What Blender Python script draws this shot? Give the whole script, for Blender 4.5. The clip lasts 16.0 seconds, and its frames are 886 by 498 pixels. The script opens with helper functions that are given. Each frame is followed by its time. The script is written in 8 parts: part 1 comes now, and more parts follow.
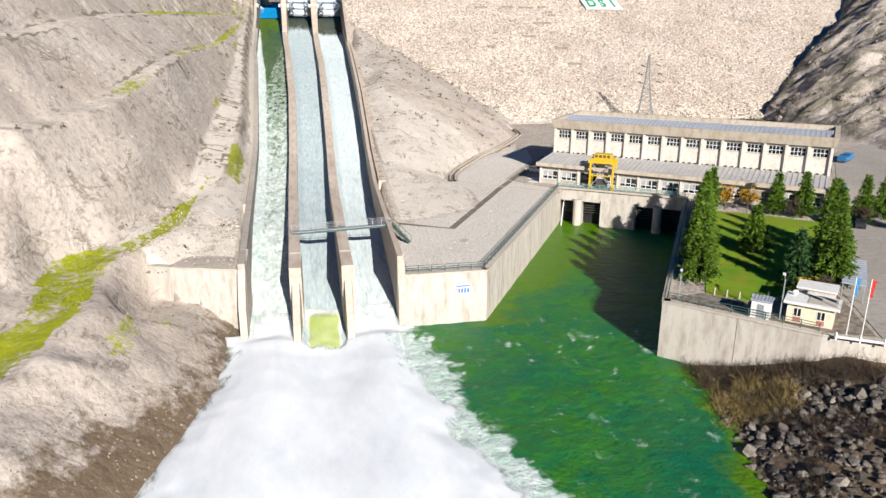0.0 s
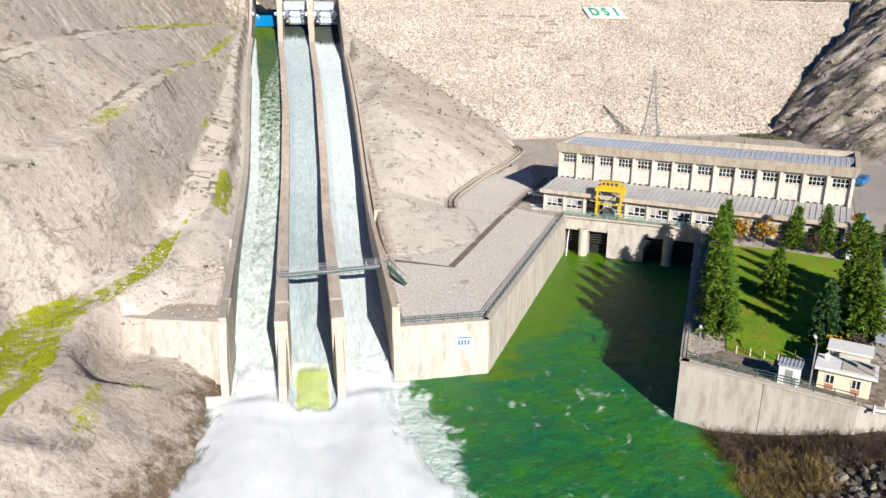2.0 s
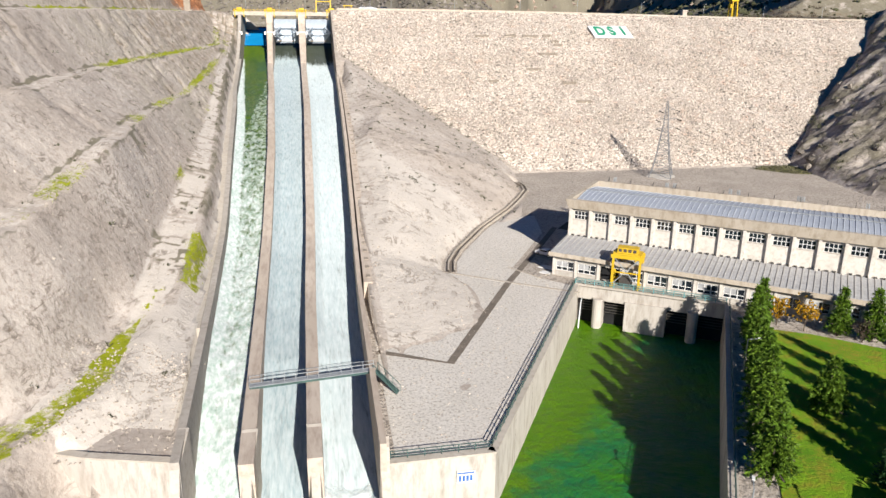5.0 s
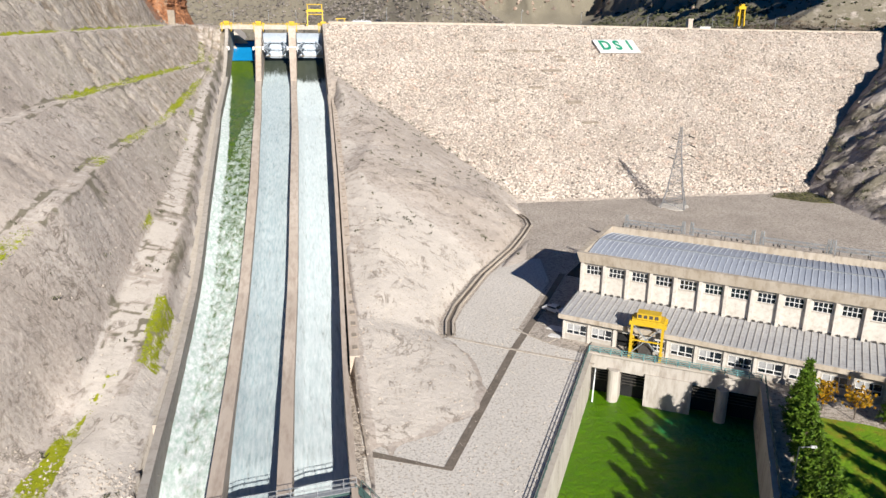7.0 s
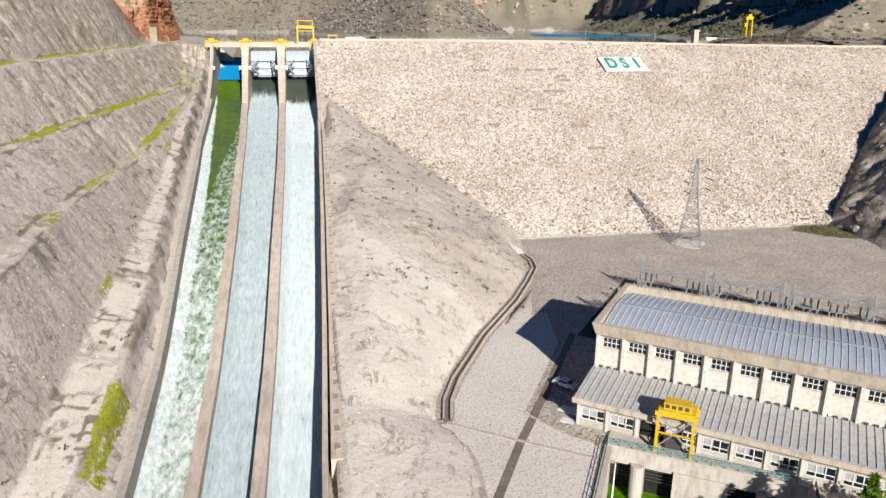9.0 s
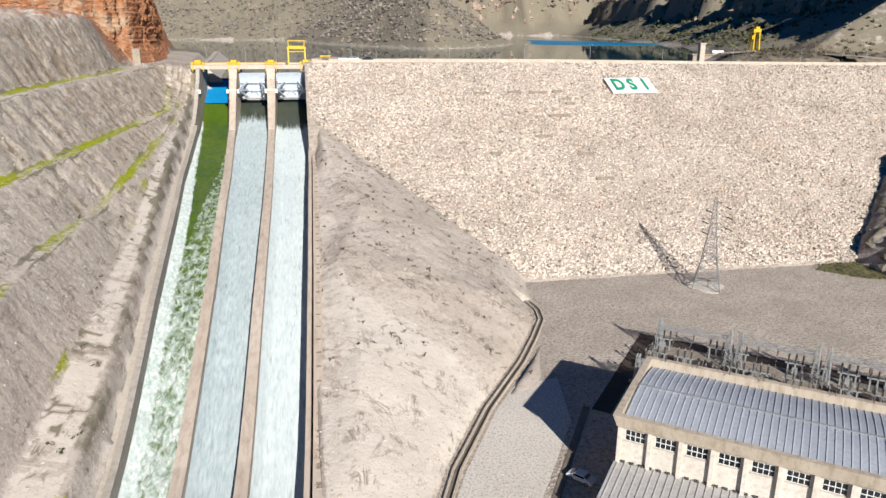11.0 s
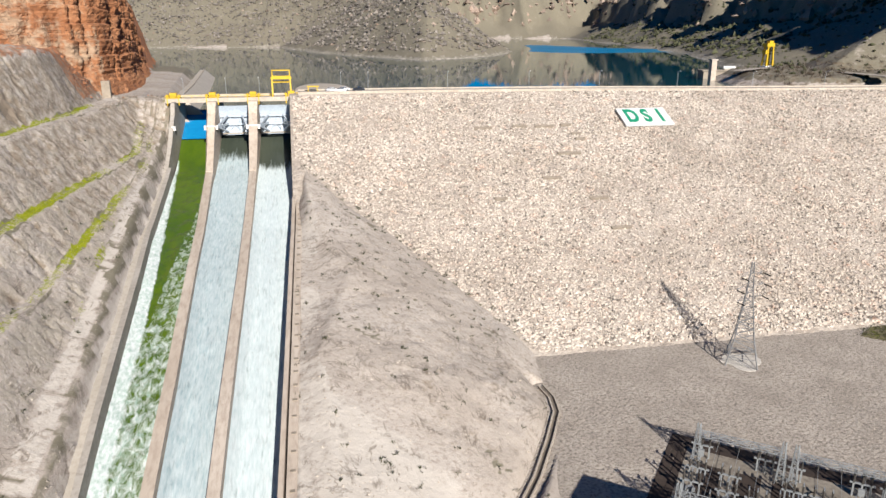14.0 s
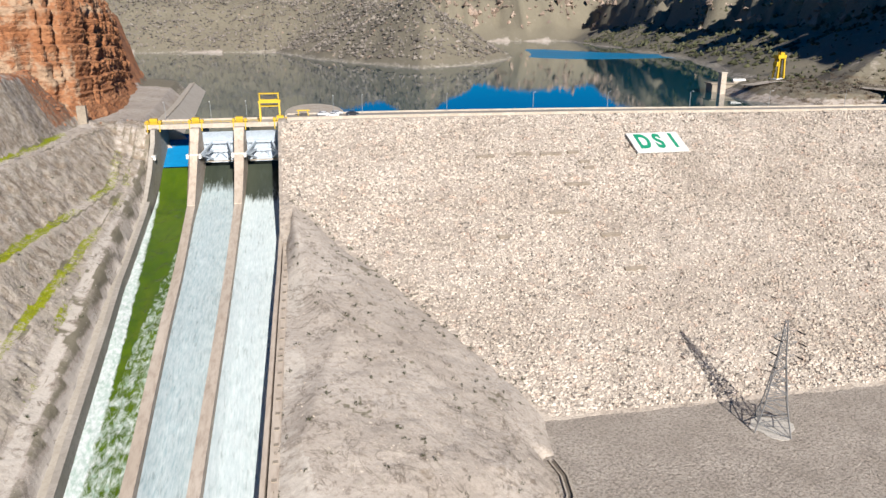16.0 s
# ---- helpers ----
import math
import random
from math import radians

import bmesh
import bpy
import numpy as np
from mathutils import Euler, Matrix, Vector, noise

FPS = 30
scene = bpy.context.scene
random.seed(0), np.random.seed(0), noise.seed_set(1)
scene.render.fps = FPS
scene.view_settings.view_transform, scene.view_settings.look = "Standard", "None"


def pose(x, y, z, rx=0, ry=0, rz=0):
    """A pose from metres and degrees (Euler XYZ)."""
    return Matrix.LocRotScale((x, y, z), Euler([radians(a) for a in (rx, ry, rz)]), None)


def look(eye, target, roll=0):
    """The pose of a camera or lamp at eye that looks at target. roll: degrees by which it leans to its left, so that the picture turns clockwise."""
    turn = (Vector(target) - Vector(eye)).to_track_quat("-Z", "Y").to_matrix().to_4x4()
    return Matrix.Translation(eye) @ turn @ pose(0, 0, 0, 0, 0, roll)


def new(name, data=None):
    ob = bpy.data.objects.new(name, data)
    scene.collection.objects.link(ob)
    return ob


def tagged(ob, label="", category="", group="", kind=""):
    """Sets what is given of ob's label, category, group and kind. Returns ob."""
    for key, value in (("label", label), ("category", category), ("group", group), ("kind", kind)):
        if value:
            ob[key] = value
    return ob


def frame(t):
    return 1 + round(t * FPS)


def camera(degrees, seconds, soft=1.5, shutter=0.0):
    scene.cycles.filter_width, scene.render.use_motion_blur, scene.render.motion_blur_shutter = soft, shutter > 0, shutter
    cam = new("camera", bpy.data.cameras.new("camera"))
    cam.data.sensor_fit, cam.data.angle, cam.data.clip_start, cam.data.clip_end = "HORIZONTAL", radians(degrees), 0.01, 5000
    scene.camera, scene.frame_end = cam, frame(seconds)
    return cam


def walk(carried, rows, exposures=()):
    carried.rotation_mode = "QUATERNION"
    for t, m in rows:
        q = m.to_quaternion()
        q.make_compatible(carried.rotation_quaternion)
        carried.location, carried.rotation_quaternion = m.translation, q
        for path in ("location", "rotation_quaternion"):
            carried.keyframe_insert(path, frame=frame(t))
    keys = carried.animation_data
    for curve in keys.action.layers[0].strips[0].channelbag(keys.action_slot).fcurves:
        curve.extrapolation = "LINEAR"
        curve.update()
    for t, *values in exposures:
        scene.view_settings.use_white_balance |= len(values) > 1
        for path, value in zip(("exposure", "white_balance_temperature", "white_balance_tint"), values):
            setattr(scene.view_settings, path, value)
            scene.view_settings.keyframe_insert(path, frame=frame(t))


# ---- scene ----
cam = camera(63.0, 16.0)
PATH = [  # seconds, x, y, z, heading, pitch, roll
    (0.0, 0.91, 0.02, 43.58, -10.191, -17.307, 0.231),
    (0.5, 1.40, 2.46, 44.55, -10.186, -17.337, 0.278),
    (1.0, 1.85, 4.86, 45.57, -10.201, -17.356, 0.320),
    (1.5, 2.28, 7.17, 46.62, -10.226, -17.364, 0.358),
    (2.0, 2.69, 9.47, 47.74, -10.232, -17.330, 0.391),
    (2.5, 3.09, 11.88, 49.01, -10.267, -17.295, 0.419),
    (3.0, 3.51, 14.57, 50.48, -10.302, -17.289, 0.443),
    (3.5, 3.99, 17.56, 51.99, -10.317, -17.291, 0.462),
    (4.0, 4.57, 20.83, 53.44, -10.332, -17.312, 0.476),
    (6.5, 8.64, 41.88, 60.73, -10.487, -17.367, 0.477),
    (7.0, 9.55, 46.47, 62.22, -10.502, -17.359, 0.463),
    (7.5, 10.47, 51.12, 63.69, -10.537, -17.341, 0.444),
    (8.0, 11.41, 55.84, 65.17, -10.572, -17.321, 0.421),
    (8.5, 12.33, 60.52, 66.68, -10.607, -17.270, 0.393),
    (9.0, 13.20, 65.05, 68.20, -10.622, -17.227, 0.360),
    (11.5, 17.19, 86.59, 76.15, -10.716, -16.984, 0.127),
    (12.0, 17.99, 90.94, 77.76, -10.731, -16.993, 0.066),
    (12.5, 18.81, 95.32, 79.34, -10.755, -16.981, 0.001),
    (13.0, 19.63, 99.77, 80.94, -10.780, -16.987, -0.070),
    (13.5, 20.48, 104.28, 82.55, -10.785, -17.002, -0.145),
    (14.0, 21.36, 108.95, 84.14, -10.809, -17.016, -0.174),
    (14.5, 22.27, 113.72, 85.74, -10.844, -17.019, -0.198),
    (15.0, 23.12, 118.18, 87.24, -10.869, -17.000, -0.217),
    (15.5, 24.01, 122.92, 88.87, -10.883, -17.000, -0.241),
    (16.0, 24.88, 127.68, 90.60, -10.888, -16.998, -0.279),
]
walk(cam, [(t, pose(x, y, z, 0, 0, yaw) @ pose(0, 0, 0, 90 + pitch) @ pose(0, 0, 0, 0, 0, roll)) for t, x, y, z, yaw, pitch, roll in PATH],
     exposures=((0.0, 0.87), (4.0, 0.86), (8.0, 0.80), (12.0, 0.76), (16.0, 0.76)))

# ---- world, sun and exposure ----
SUN_FROM = Vector((4.5, -28.2, 13.7)).normalized()
world = bpy.data.worlds.new("sky")
scene.world = world
world.use_nodes = True
wn = world.node_tree.nodes
sky = wn.new("ShaderNodeTexSky")
sky.sky_type = "NISHITA"
sky.sun_disc = False
sky.sun_elevation = math.asin(SUN_FROM.z)
sky.sun_rotation = math.atan2(SUN_FROM.x, SUN_FROM.y)
sky.dust_density = 0.1
sky.air_density = 1.0
sky.ozone_density = 2.0
sky.altitude = 2500
wn["Background"].inputs["Strength"].default_value = 0.016
deep = wn.new("ShaderNodeHueSaturation")
deep.inputs["Saturation"].default_value = 2.6
world.node_tree.links.new(sky.outputs[0], deep.inputs["Color"])
blue = wn.new("ShaderNodeMix")
blue.data_type, blue.blend_type = "RGBA", "MULTIPLY"
blue.inputs["Factor"].default_value = 1.0
blue.inputs["B"].default_value = (0.04, 1.90, 2.6, 1)
world.node_tree.links.new(deep.outputs[0], blue.inputs["A"])
world.node_tree.links.new(blue.outputs["Result"], wn["Background"].inputs[0])
sun = new("sun", bpy.data.lights.new("sun", "SUN"))
sun.data.energy = 5.3
sun.data.angle = radians(0.53)
sun.data.color = (1.0, 0.955, 0.895)
sun.matrix_world = look(SUN_FROM * 100, (0, 0, 0))


# ---- materials ----
TONE = 0.8          # one factor on all base colours


def tone(c):
    return tuple(v * TONE for v in c) + (1,)


def surface(name, cols, rough=0.85, scale=0.3, fine=3.0, bump=0.4, bump_scale=2.0, metal=0.0, stretch=(1, 1, 1), spec=0.3, vary=0.0, sharp=(0.45, 0.72)):
    """A procedural surface: colours mixed by coarse and fine noise, with relief."""
    m = bpy.data.materials.new(name)
    m.use_nodes = True
    nt = m.node_tree
    n, l = nt.nodes, nt.links
    b = n["Principled BSDF"]
    tc = n.new("ShaderNodeTexCoord")
    mp = n.new("ShaderNodeMapping")
    mp.inputs["Scale"].default_value = stretch
    l.new(tc.outputs["Object"], mp.inputs[0])
    n1 = n.new("ShaderNodeTexNoise")
    n1.inputs["Scale"].default_value = scale
    n1.inputs["Detail"].default_value = 6
    n1.inputs["Roughness"].default_value = 0.6
    n2 = n.new("ShaderNodeTexNoise")
    n2.inputs["Scale"].default_value = fine
    n2.inputs["Detail"].default_value = 5
    n2.inputs["Roughness"].default_value = 0.7
    for k in (n1, n2):
        l.new(mp.outputs[0], k.inputs["Vector"])
    r1 = n.new("ShaderNodeValToRGB")
    r1.color_ramp.elements[0].position = 0.32
    r1.color_ramp.elements[1].position = 0.68
    r1.color_ramp.elements[0].color = tone(cols[0])
    r1.color_ramp.elements[1].color = tone(cols[1])
    l.new(n1.outputs["Fac"], r1.inputs[0])
    mix = n.new("ShaderNodeMix")
    mix.data_type = "RGBA"
    r2 = n.new("ShaderNodeValToRGB")
    r2.color_ramp.elements[0].position = sharp[0]
    r2.color_ramp.elements[1].position = sharp[1]
    r2.color_ramp.elements[0].color = (0, 0, 0, 1)
    l.new(n2.outputs["Fac"], r2.inputs[0])
    l.new(r2.outputs[0], mix.inputs["Factor"])
    l.new(r1.outputs[0], mix.inputs["A"])
    mix.inputs["B"].default_value = tone(cols[2 if len(cols) > 2 else 0])
    out = mix.outputs["Result"]
    if vary:
        oi = n.new("ShaderNodeObjectInfo")
        hs = n.new("ShaderNodeHueSaturation")
        mr = n.new("ShaderNodeMapRange")
        mr.inputs["To Min"].default_value = 1 - vary
        mr.inputs["To Max"].default_value = 1 + vary
        l.new(oi.outputs["Random"], mr.inputs["Value"])
        l.new(mr.outputs[0], hs.inputs["Value"])
        l.new(out, hs.inputs["Color"])
        out = hs.outputs[0]
    l.new(out, b.inputs["Base Color"])
    b.inputs["Roughness"].default_value = rough
    b.inputs["Metallic"].default_value = metal
    b.inputs["Specular IOR Level"].default_value = spec
    if bump:
        n3 = n.new("ShaderNodeTexNoise")
        n3.inputs["Scale"].default_value = bump_scale
        n3.inputs["Detail"].default_value = 8
        n3.inputs["Roughness"].default_value = 0.65
        l.new(mp.outputs[0], n3.inputs["Vector"])
        bp = n.new("ShaderNodeBump")
        bp.inputs["Strength"].default_value = bump
        bp.inputs["Distance"].default_value = 0.6 / bump_scale
        l.new(n3.outputs["Fac"], bp.inputs["Height"])
        l.new(bp.outputs[0], b.inputs["Normal"])
    return m


def add_attribute_layer(m, attr, col_a, col_b, fine=1.5):
    """Lays a second, noisy colour over a surface where the mesh attribute says so."""
    nt = m.node_tree
    n, l = nt.nodes, nt.links
    b = n["Principled BSDF"]
    old = b.inputs["Base Color"].links[0].from_socket
    at = n.new("ShaderNodeAttribute")
    at.attribute_name = attr
    tc = n.new("ShaderNodeTexCoord")
    no = n.new("ShaderNodeTexNoise")
    no.inputs["Scale"].default_value = fine
    no.inputs["Detail"].default_value = 6
    no.inputs["Roughness"].default_value = 0.7
    l.new(tc.outputs["Object"], no.inputs["Vector"])
    ad = n.new("ShaderNodeMath")
    ad.operation = "MULTIPLY_ADD"
    l.new(no.outputs["Fac"], ad.inputs[0])
    ad.inputs[1].default_value = 1.6
    l.new(at.outputs["Fac"], ad.inputs[2])
    st = n.new("ShaderNodeMapRange")
    st.inputs["From Min"].default_value = 1.2
    st.inputs["From Max"].default_value = 1.45
    l.new(ad.outputs[0], st.inputs["Value"])
    gc = n.new("ShaderNodeMix")
    gc.data_type = "RGBA"
    gc.inputs["A"].default_value = tone(col_a)
    gc.inputs["B"].default_value = tone(col_b)
    n2 = n.new("ShaderNodeTexNoise")
    n2.inputs["Scale"].default_value = 0.5
    n2.inputs["Detail"].default_value = 5
    l.new(tc.outputs["Object"], n2.inputs["Vector"])
    l.new(n2.outputs["Fac"], gc.inputs["Factor"])
    mx = n.new("ShaderNodeMix")
    mx.data_type = "RGBA"
    l.new(st.outputs[0], mx.inputs["Factor"])
    l.new(old, mx.inputs["A"])
    l.new(gc.outputs["Result"], mx.inputs["B"])
    l.new(mx.outputs["Result"], b.inputs["Base Color"])


def add_cracks(m, scale, col, width=0.016, cover=0.5, stretch=(1, 1, 1)):
    """Thin meandering dark cracks and rills over a surface."""
    nt = m.node_tree
    n, l = nt.nodes, nt.links
    b = n["Principled BSDF"]
    old = b.inputs["Base Color"].links[0].from_socket
    tc = n.new("ShaderNodeTexCoord")
    mp = n.new("ShaderNodeMapping")
    mp.inputs["Scale"].default_value = stretch
    l.new(tc.outputs["Object"], mp.inputs[0])
    no = n.new("ShaderNodeTexNoise")
    no.inputs["Scale"].default_value = scale
    no.inputs["Detail"].default_value = 7
    no.inputs["Roughness"].default_value = 0.62
    no.inputs["Distortion"].default_value = 0.8
    l.new(mp.outputs[0], no.inputs["Vector"])
    sb = n.new("ShaderNodeMath")
    sb.operation = "SUBTRACT"
    l.new(no.outputs["Fac"], sb.inputs[0])
    sb.inputs[1].default_value = 0.5
    ab = n.new("ShaderNodeMath")
    ab.operation = "ABSOLUTE"
    l.new(sb.outputs[0], ab.inputs[0])
    ln = n.new("ShaderNodeMapRange")
    ln.inputs["From Min"].default_value = 0.0
    ln.inputs["From Max"].default_value = width
    ln.inputs["To Min"].default_value = 1.0
    ln.inputs["To Max"].default_value = 0.0
    l.new(ab.outputs[0], ln.inputs["Value"])
    n2 = n.new("ShaderNodeTexNoise")
    n2.inputs["Scale"].default_value = scale * 0.6
    n2.inputs["Detail"].default_value = 4
    l.new(tc.outputs["Object"], n2.inputs["Vector"])
    cv = n.new("ShaderNodeMapRange")
    cv.inputs["From Min"].default_value = cover
    cv.inputs["From Max"].default_value = cover + 0.12
    cv.inputs["To Max"].default_value = 0.8
    l.new(n2.outputs["Fac"], cv.inputs["Value"])
    mu = n.new("ShaderNodeMath")
    mu.operation = "MULTIPLY"
    l.new(ln.outputs[0], mu.inputs[0])
    l.new(cv.outputs[0], mu.inputs[1])
    mx = n.new("ShaderNodeMix")
    mx.data_type = "RGBA"
    l.new(mu.outputs[0], mx.inputs["Factor"])
    l.new(old, mx.inputs["A"])
    mx.inputs["B"].default_value = tone(col)
    l.new(mx.outputs["Result"], b.inputs["Base Color"])


def add_relief(m, attr):
    """Broken, blocky relief where the mesh attribute says so, on top of the fine grain."""
    nt = m.node_tree
    n, l = nt.nodes, nt.links
    b = n["Principled BSDF"]
    fine = b.inputs["Normal"].links[0].from_socket
    tc = n.new("ShaderNodeTexCoord")
    wob = n.new("ShaderNodeTexNoise")
    wob.inputs["Scale"].default_value = 0.35
    wob.inputs["Detail"].default_value = 4
    l.new(tc.outputs["Object"], wob.inputs["Vector"])
    mv = n.new("ShaderNodeVectorMath")
    mv.operation = "MULTIPLY_ADD"
    l.new(wob.outputs["Color"], mv.inputs[0])
    mv.inputs[1].default_value = (3.0, 3.0, 3.0)
    l.new(tc.outputs["Object"], mv.inputs[2])
    vo = n.new("ShaderNodeTexVoronoi")
    vo.feature = "DISTANCE_TO_EDGE"
    vo.inputs["Scale"].default_value = 0.30
    l.new(mv.outputs[0], vo.inputs["Vector"])
    ed = n.new("ShaderNodeMapRange")
    ed.inputs["From Max"].default_value = 0.16
    l.new(vo.outputs["Distance"], ed.inputs["Value"])
    no = n.new("ShaderNodeTexNoise")
    no.inputs["Scale"].default_value = 0.5
    no.inputs["Detail"].default_value = 8
    no.inputs["Roughness"].default_value = 0.68
    l.new(tc.outputs["Object"], no.inputs["Vector"])
    hi = n.new("ShaderNodeMath")
    hi.operation = "MULTIPLY_ADD"
    l.new(ed.outputs[0], hi.inputs[0])
    hi.inputs[1].default_value = 0.22
    l.new(no.outputs["Fac"], hi.inputs[2])
    at = n.new("ShaderNodeAttribute")
    at.attribute_name = attr
    mu = n.new("ShaderNodeMath")
    mu.operation = "MULTIPLY"
    l.new(hi.outputs[0], mu.inputs[0])
    l.new(at.outputs["Fac"], mu.inputs[1])
    bp = n.new("ShaderNodeBump")
    bp.inputs["Strength"].default_value = 0.8
    bp.inputs["Distance"].default_value = 0.55
    l.new(mu.outputs[0], bp.inputs["Height"])
    l.new(fine, bp.inputs["Normal"])
    l.new(bp.outputs[0], b.inputs["Normal"])


M_EARTH = surface("pale_marl", [(0.425, 0.363, 0.306), (0.565, 0.50, 0.436), (0.37, 0.312, 0.262)], 0.95, 0.05, 1.1, 0.36, 0.9, sharp=(0.51, 0.64))
add_attribute_layer(M_EARTH, "scrub", (0.16, 0.145, 0.095), (0.27, 0.235, 0.18), 0.12)
add_attribute_layer(M_EARTH, "red", (0.34, 0.12, 0.05), (0.48, 0.23, 0.115), 0.15)
add_attribute_layer(M_EARTH, "grey", (0.36, 0.315, 0.25), (0.50, 0.445, 0.37), 0.9)
add_attribute_layer(M_EARTH, "pale", (0.54, 0.48, 0.41), (0.65, 0.59, 0.52), 0.5)
add_cracks(M_EARTH, 0.09, (0.20, 0.165, 0.13), 0.018, 0.49)
add_cracks(M_EARTH, 0.5, (0.15, 0.115, 0.085), 0.055, 0.53, (0.9, 0.30, 1.0))
add_attribute_layer(M_EARTH, "mud", (0.12, 0.085, 0.055), (0.22, 0.16, 0.10), 0.35)
add_attribute_layer(M_EARTH, "green", (0.17, 0.215, 0.004), (0.38, 0.385, 0.008), 0.9)
add_attribute_layer(M_EARTH, "soil", (0.22, 0.165, 0.115), (0.36, 0.295, 0.225), 0.42)
add_relief(M_EARTH, "crag")
M_CONCRETE = surface("concrete", [(0.46, 0.41, 0.34), (0.56, 0.50, 0.43), (0.38, 0.33, 0.27)], 0.85, 0.15, 1.2, 0.15, 3.0)
M_CONCRETE_DARK = surface("weathered_concrete", [(0.30, 0.25, 0.19), (0.40, 0.34, 0.27), (0.22, 0.18, 0.14)], 0.9, 0.15, 1.2, 0.2, 3.0)
M_GRAVEL = surface("gravel_yard", [(0.45, 0.39, 0.325), (0.60, 0.525, 0.445), (0.29, 0.245, 0.20)], 0.95, 0.11, 1.5, 1.0, 1.6, sharp=(0.49, 0.60))
add_cracks(M_GRAVEL, 1.1, (0.17, 0.145, 0.12), 0.03, 0.45)
M_GRAVEL_PALE = surface("pale_gravel", [(0.63, 0.585, 0.515), (0.73, 0.68, 0.61), (0.41, 0.37, 0.32)], 0.95, 0.07, 2.5, 0.3, 2.0, sharp=(0.50, 0.60))
# Darker than the stones laid on it: gap shade put into the base colour.
M_ROCKFILL = surface("rockfill", [(0.43, 0.365, 0.305), (0.54, 0.47, 0.40), (0.30, 0.25, 0.205)], 0.95, 0.05, 0.7, 1.0, 0.6)
M_STONE = surface("pale_stone", [(0.46, 0.39, 0.31), (0.60, 0.53, 0.44), (0.36, 0.30, 0.24)], 0.9, 0.3, 2.0, 0.5, 2.0)
M_ROOF = surface("ribbed_metal_roof", [(0.34, 0.37, 0.42), (0.42, 0.45, 0.50), (0.29, 0.31, 0.35)], 0.6, 0.2, 2.0, 0.05, 3.0, 0.0)
M_PLASTER = surface("painted_wall", [(0.60, 0.555, 0.485), (0.70, 0.655, 0.585), (0.47, 0.42, 0.35)], 0.85, 0.2, 1.5, 0.1, 4.0)
M_YELLOW = surface("yellow_paint", [(0.62, 0.40, 0.015), (0.68, 0.46, 0.03), (0.48, 0.29, 0.02)], 0.5, 0.5, 3.0, 0.05, 4.0)
M_GATE = surface("pale_blue_grey_steel", [(0.45, 0.52, 0.60), (0.55, 0.62, 0.68), (0.35, 0.38, 0.42)], 0.5, 0.3, 2.0, 0.05, 4.0)


M_LAKE = surface("lake_water", [(0.004, 0.060, 0.075), (0.006, 0.075, 0.095), (0.004, 0.05, 0.065)], 0.02, 0.01, 0.05, 0.004, 0.3, spec=0.9)
M_LAKE.node_tree.nodes["Principled BSDF"].inputs["IOR"].default_value = 2.4
# Rippled patch: the sky it mirrors is painted in as a blue base.
M_RIPPLED_SKY = surface("sky_tinted_ripples", [(0.004, 0.20, 0.34), (0.005, 0.24, 0.40), (0.004, 0.17, 0.29)], 0.3, 0.004, 0.03, 0.1, 0.3, spec=0.5)
M_WHITE = surface("white_water", [(0.80, 0.83, 0.83), (0.92, 0.93, 0.93), (0.70, 0.78, 0.78)], 0.7, 0.12, 0.8, 0.6, 0.8)


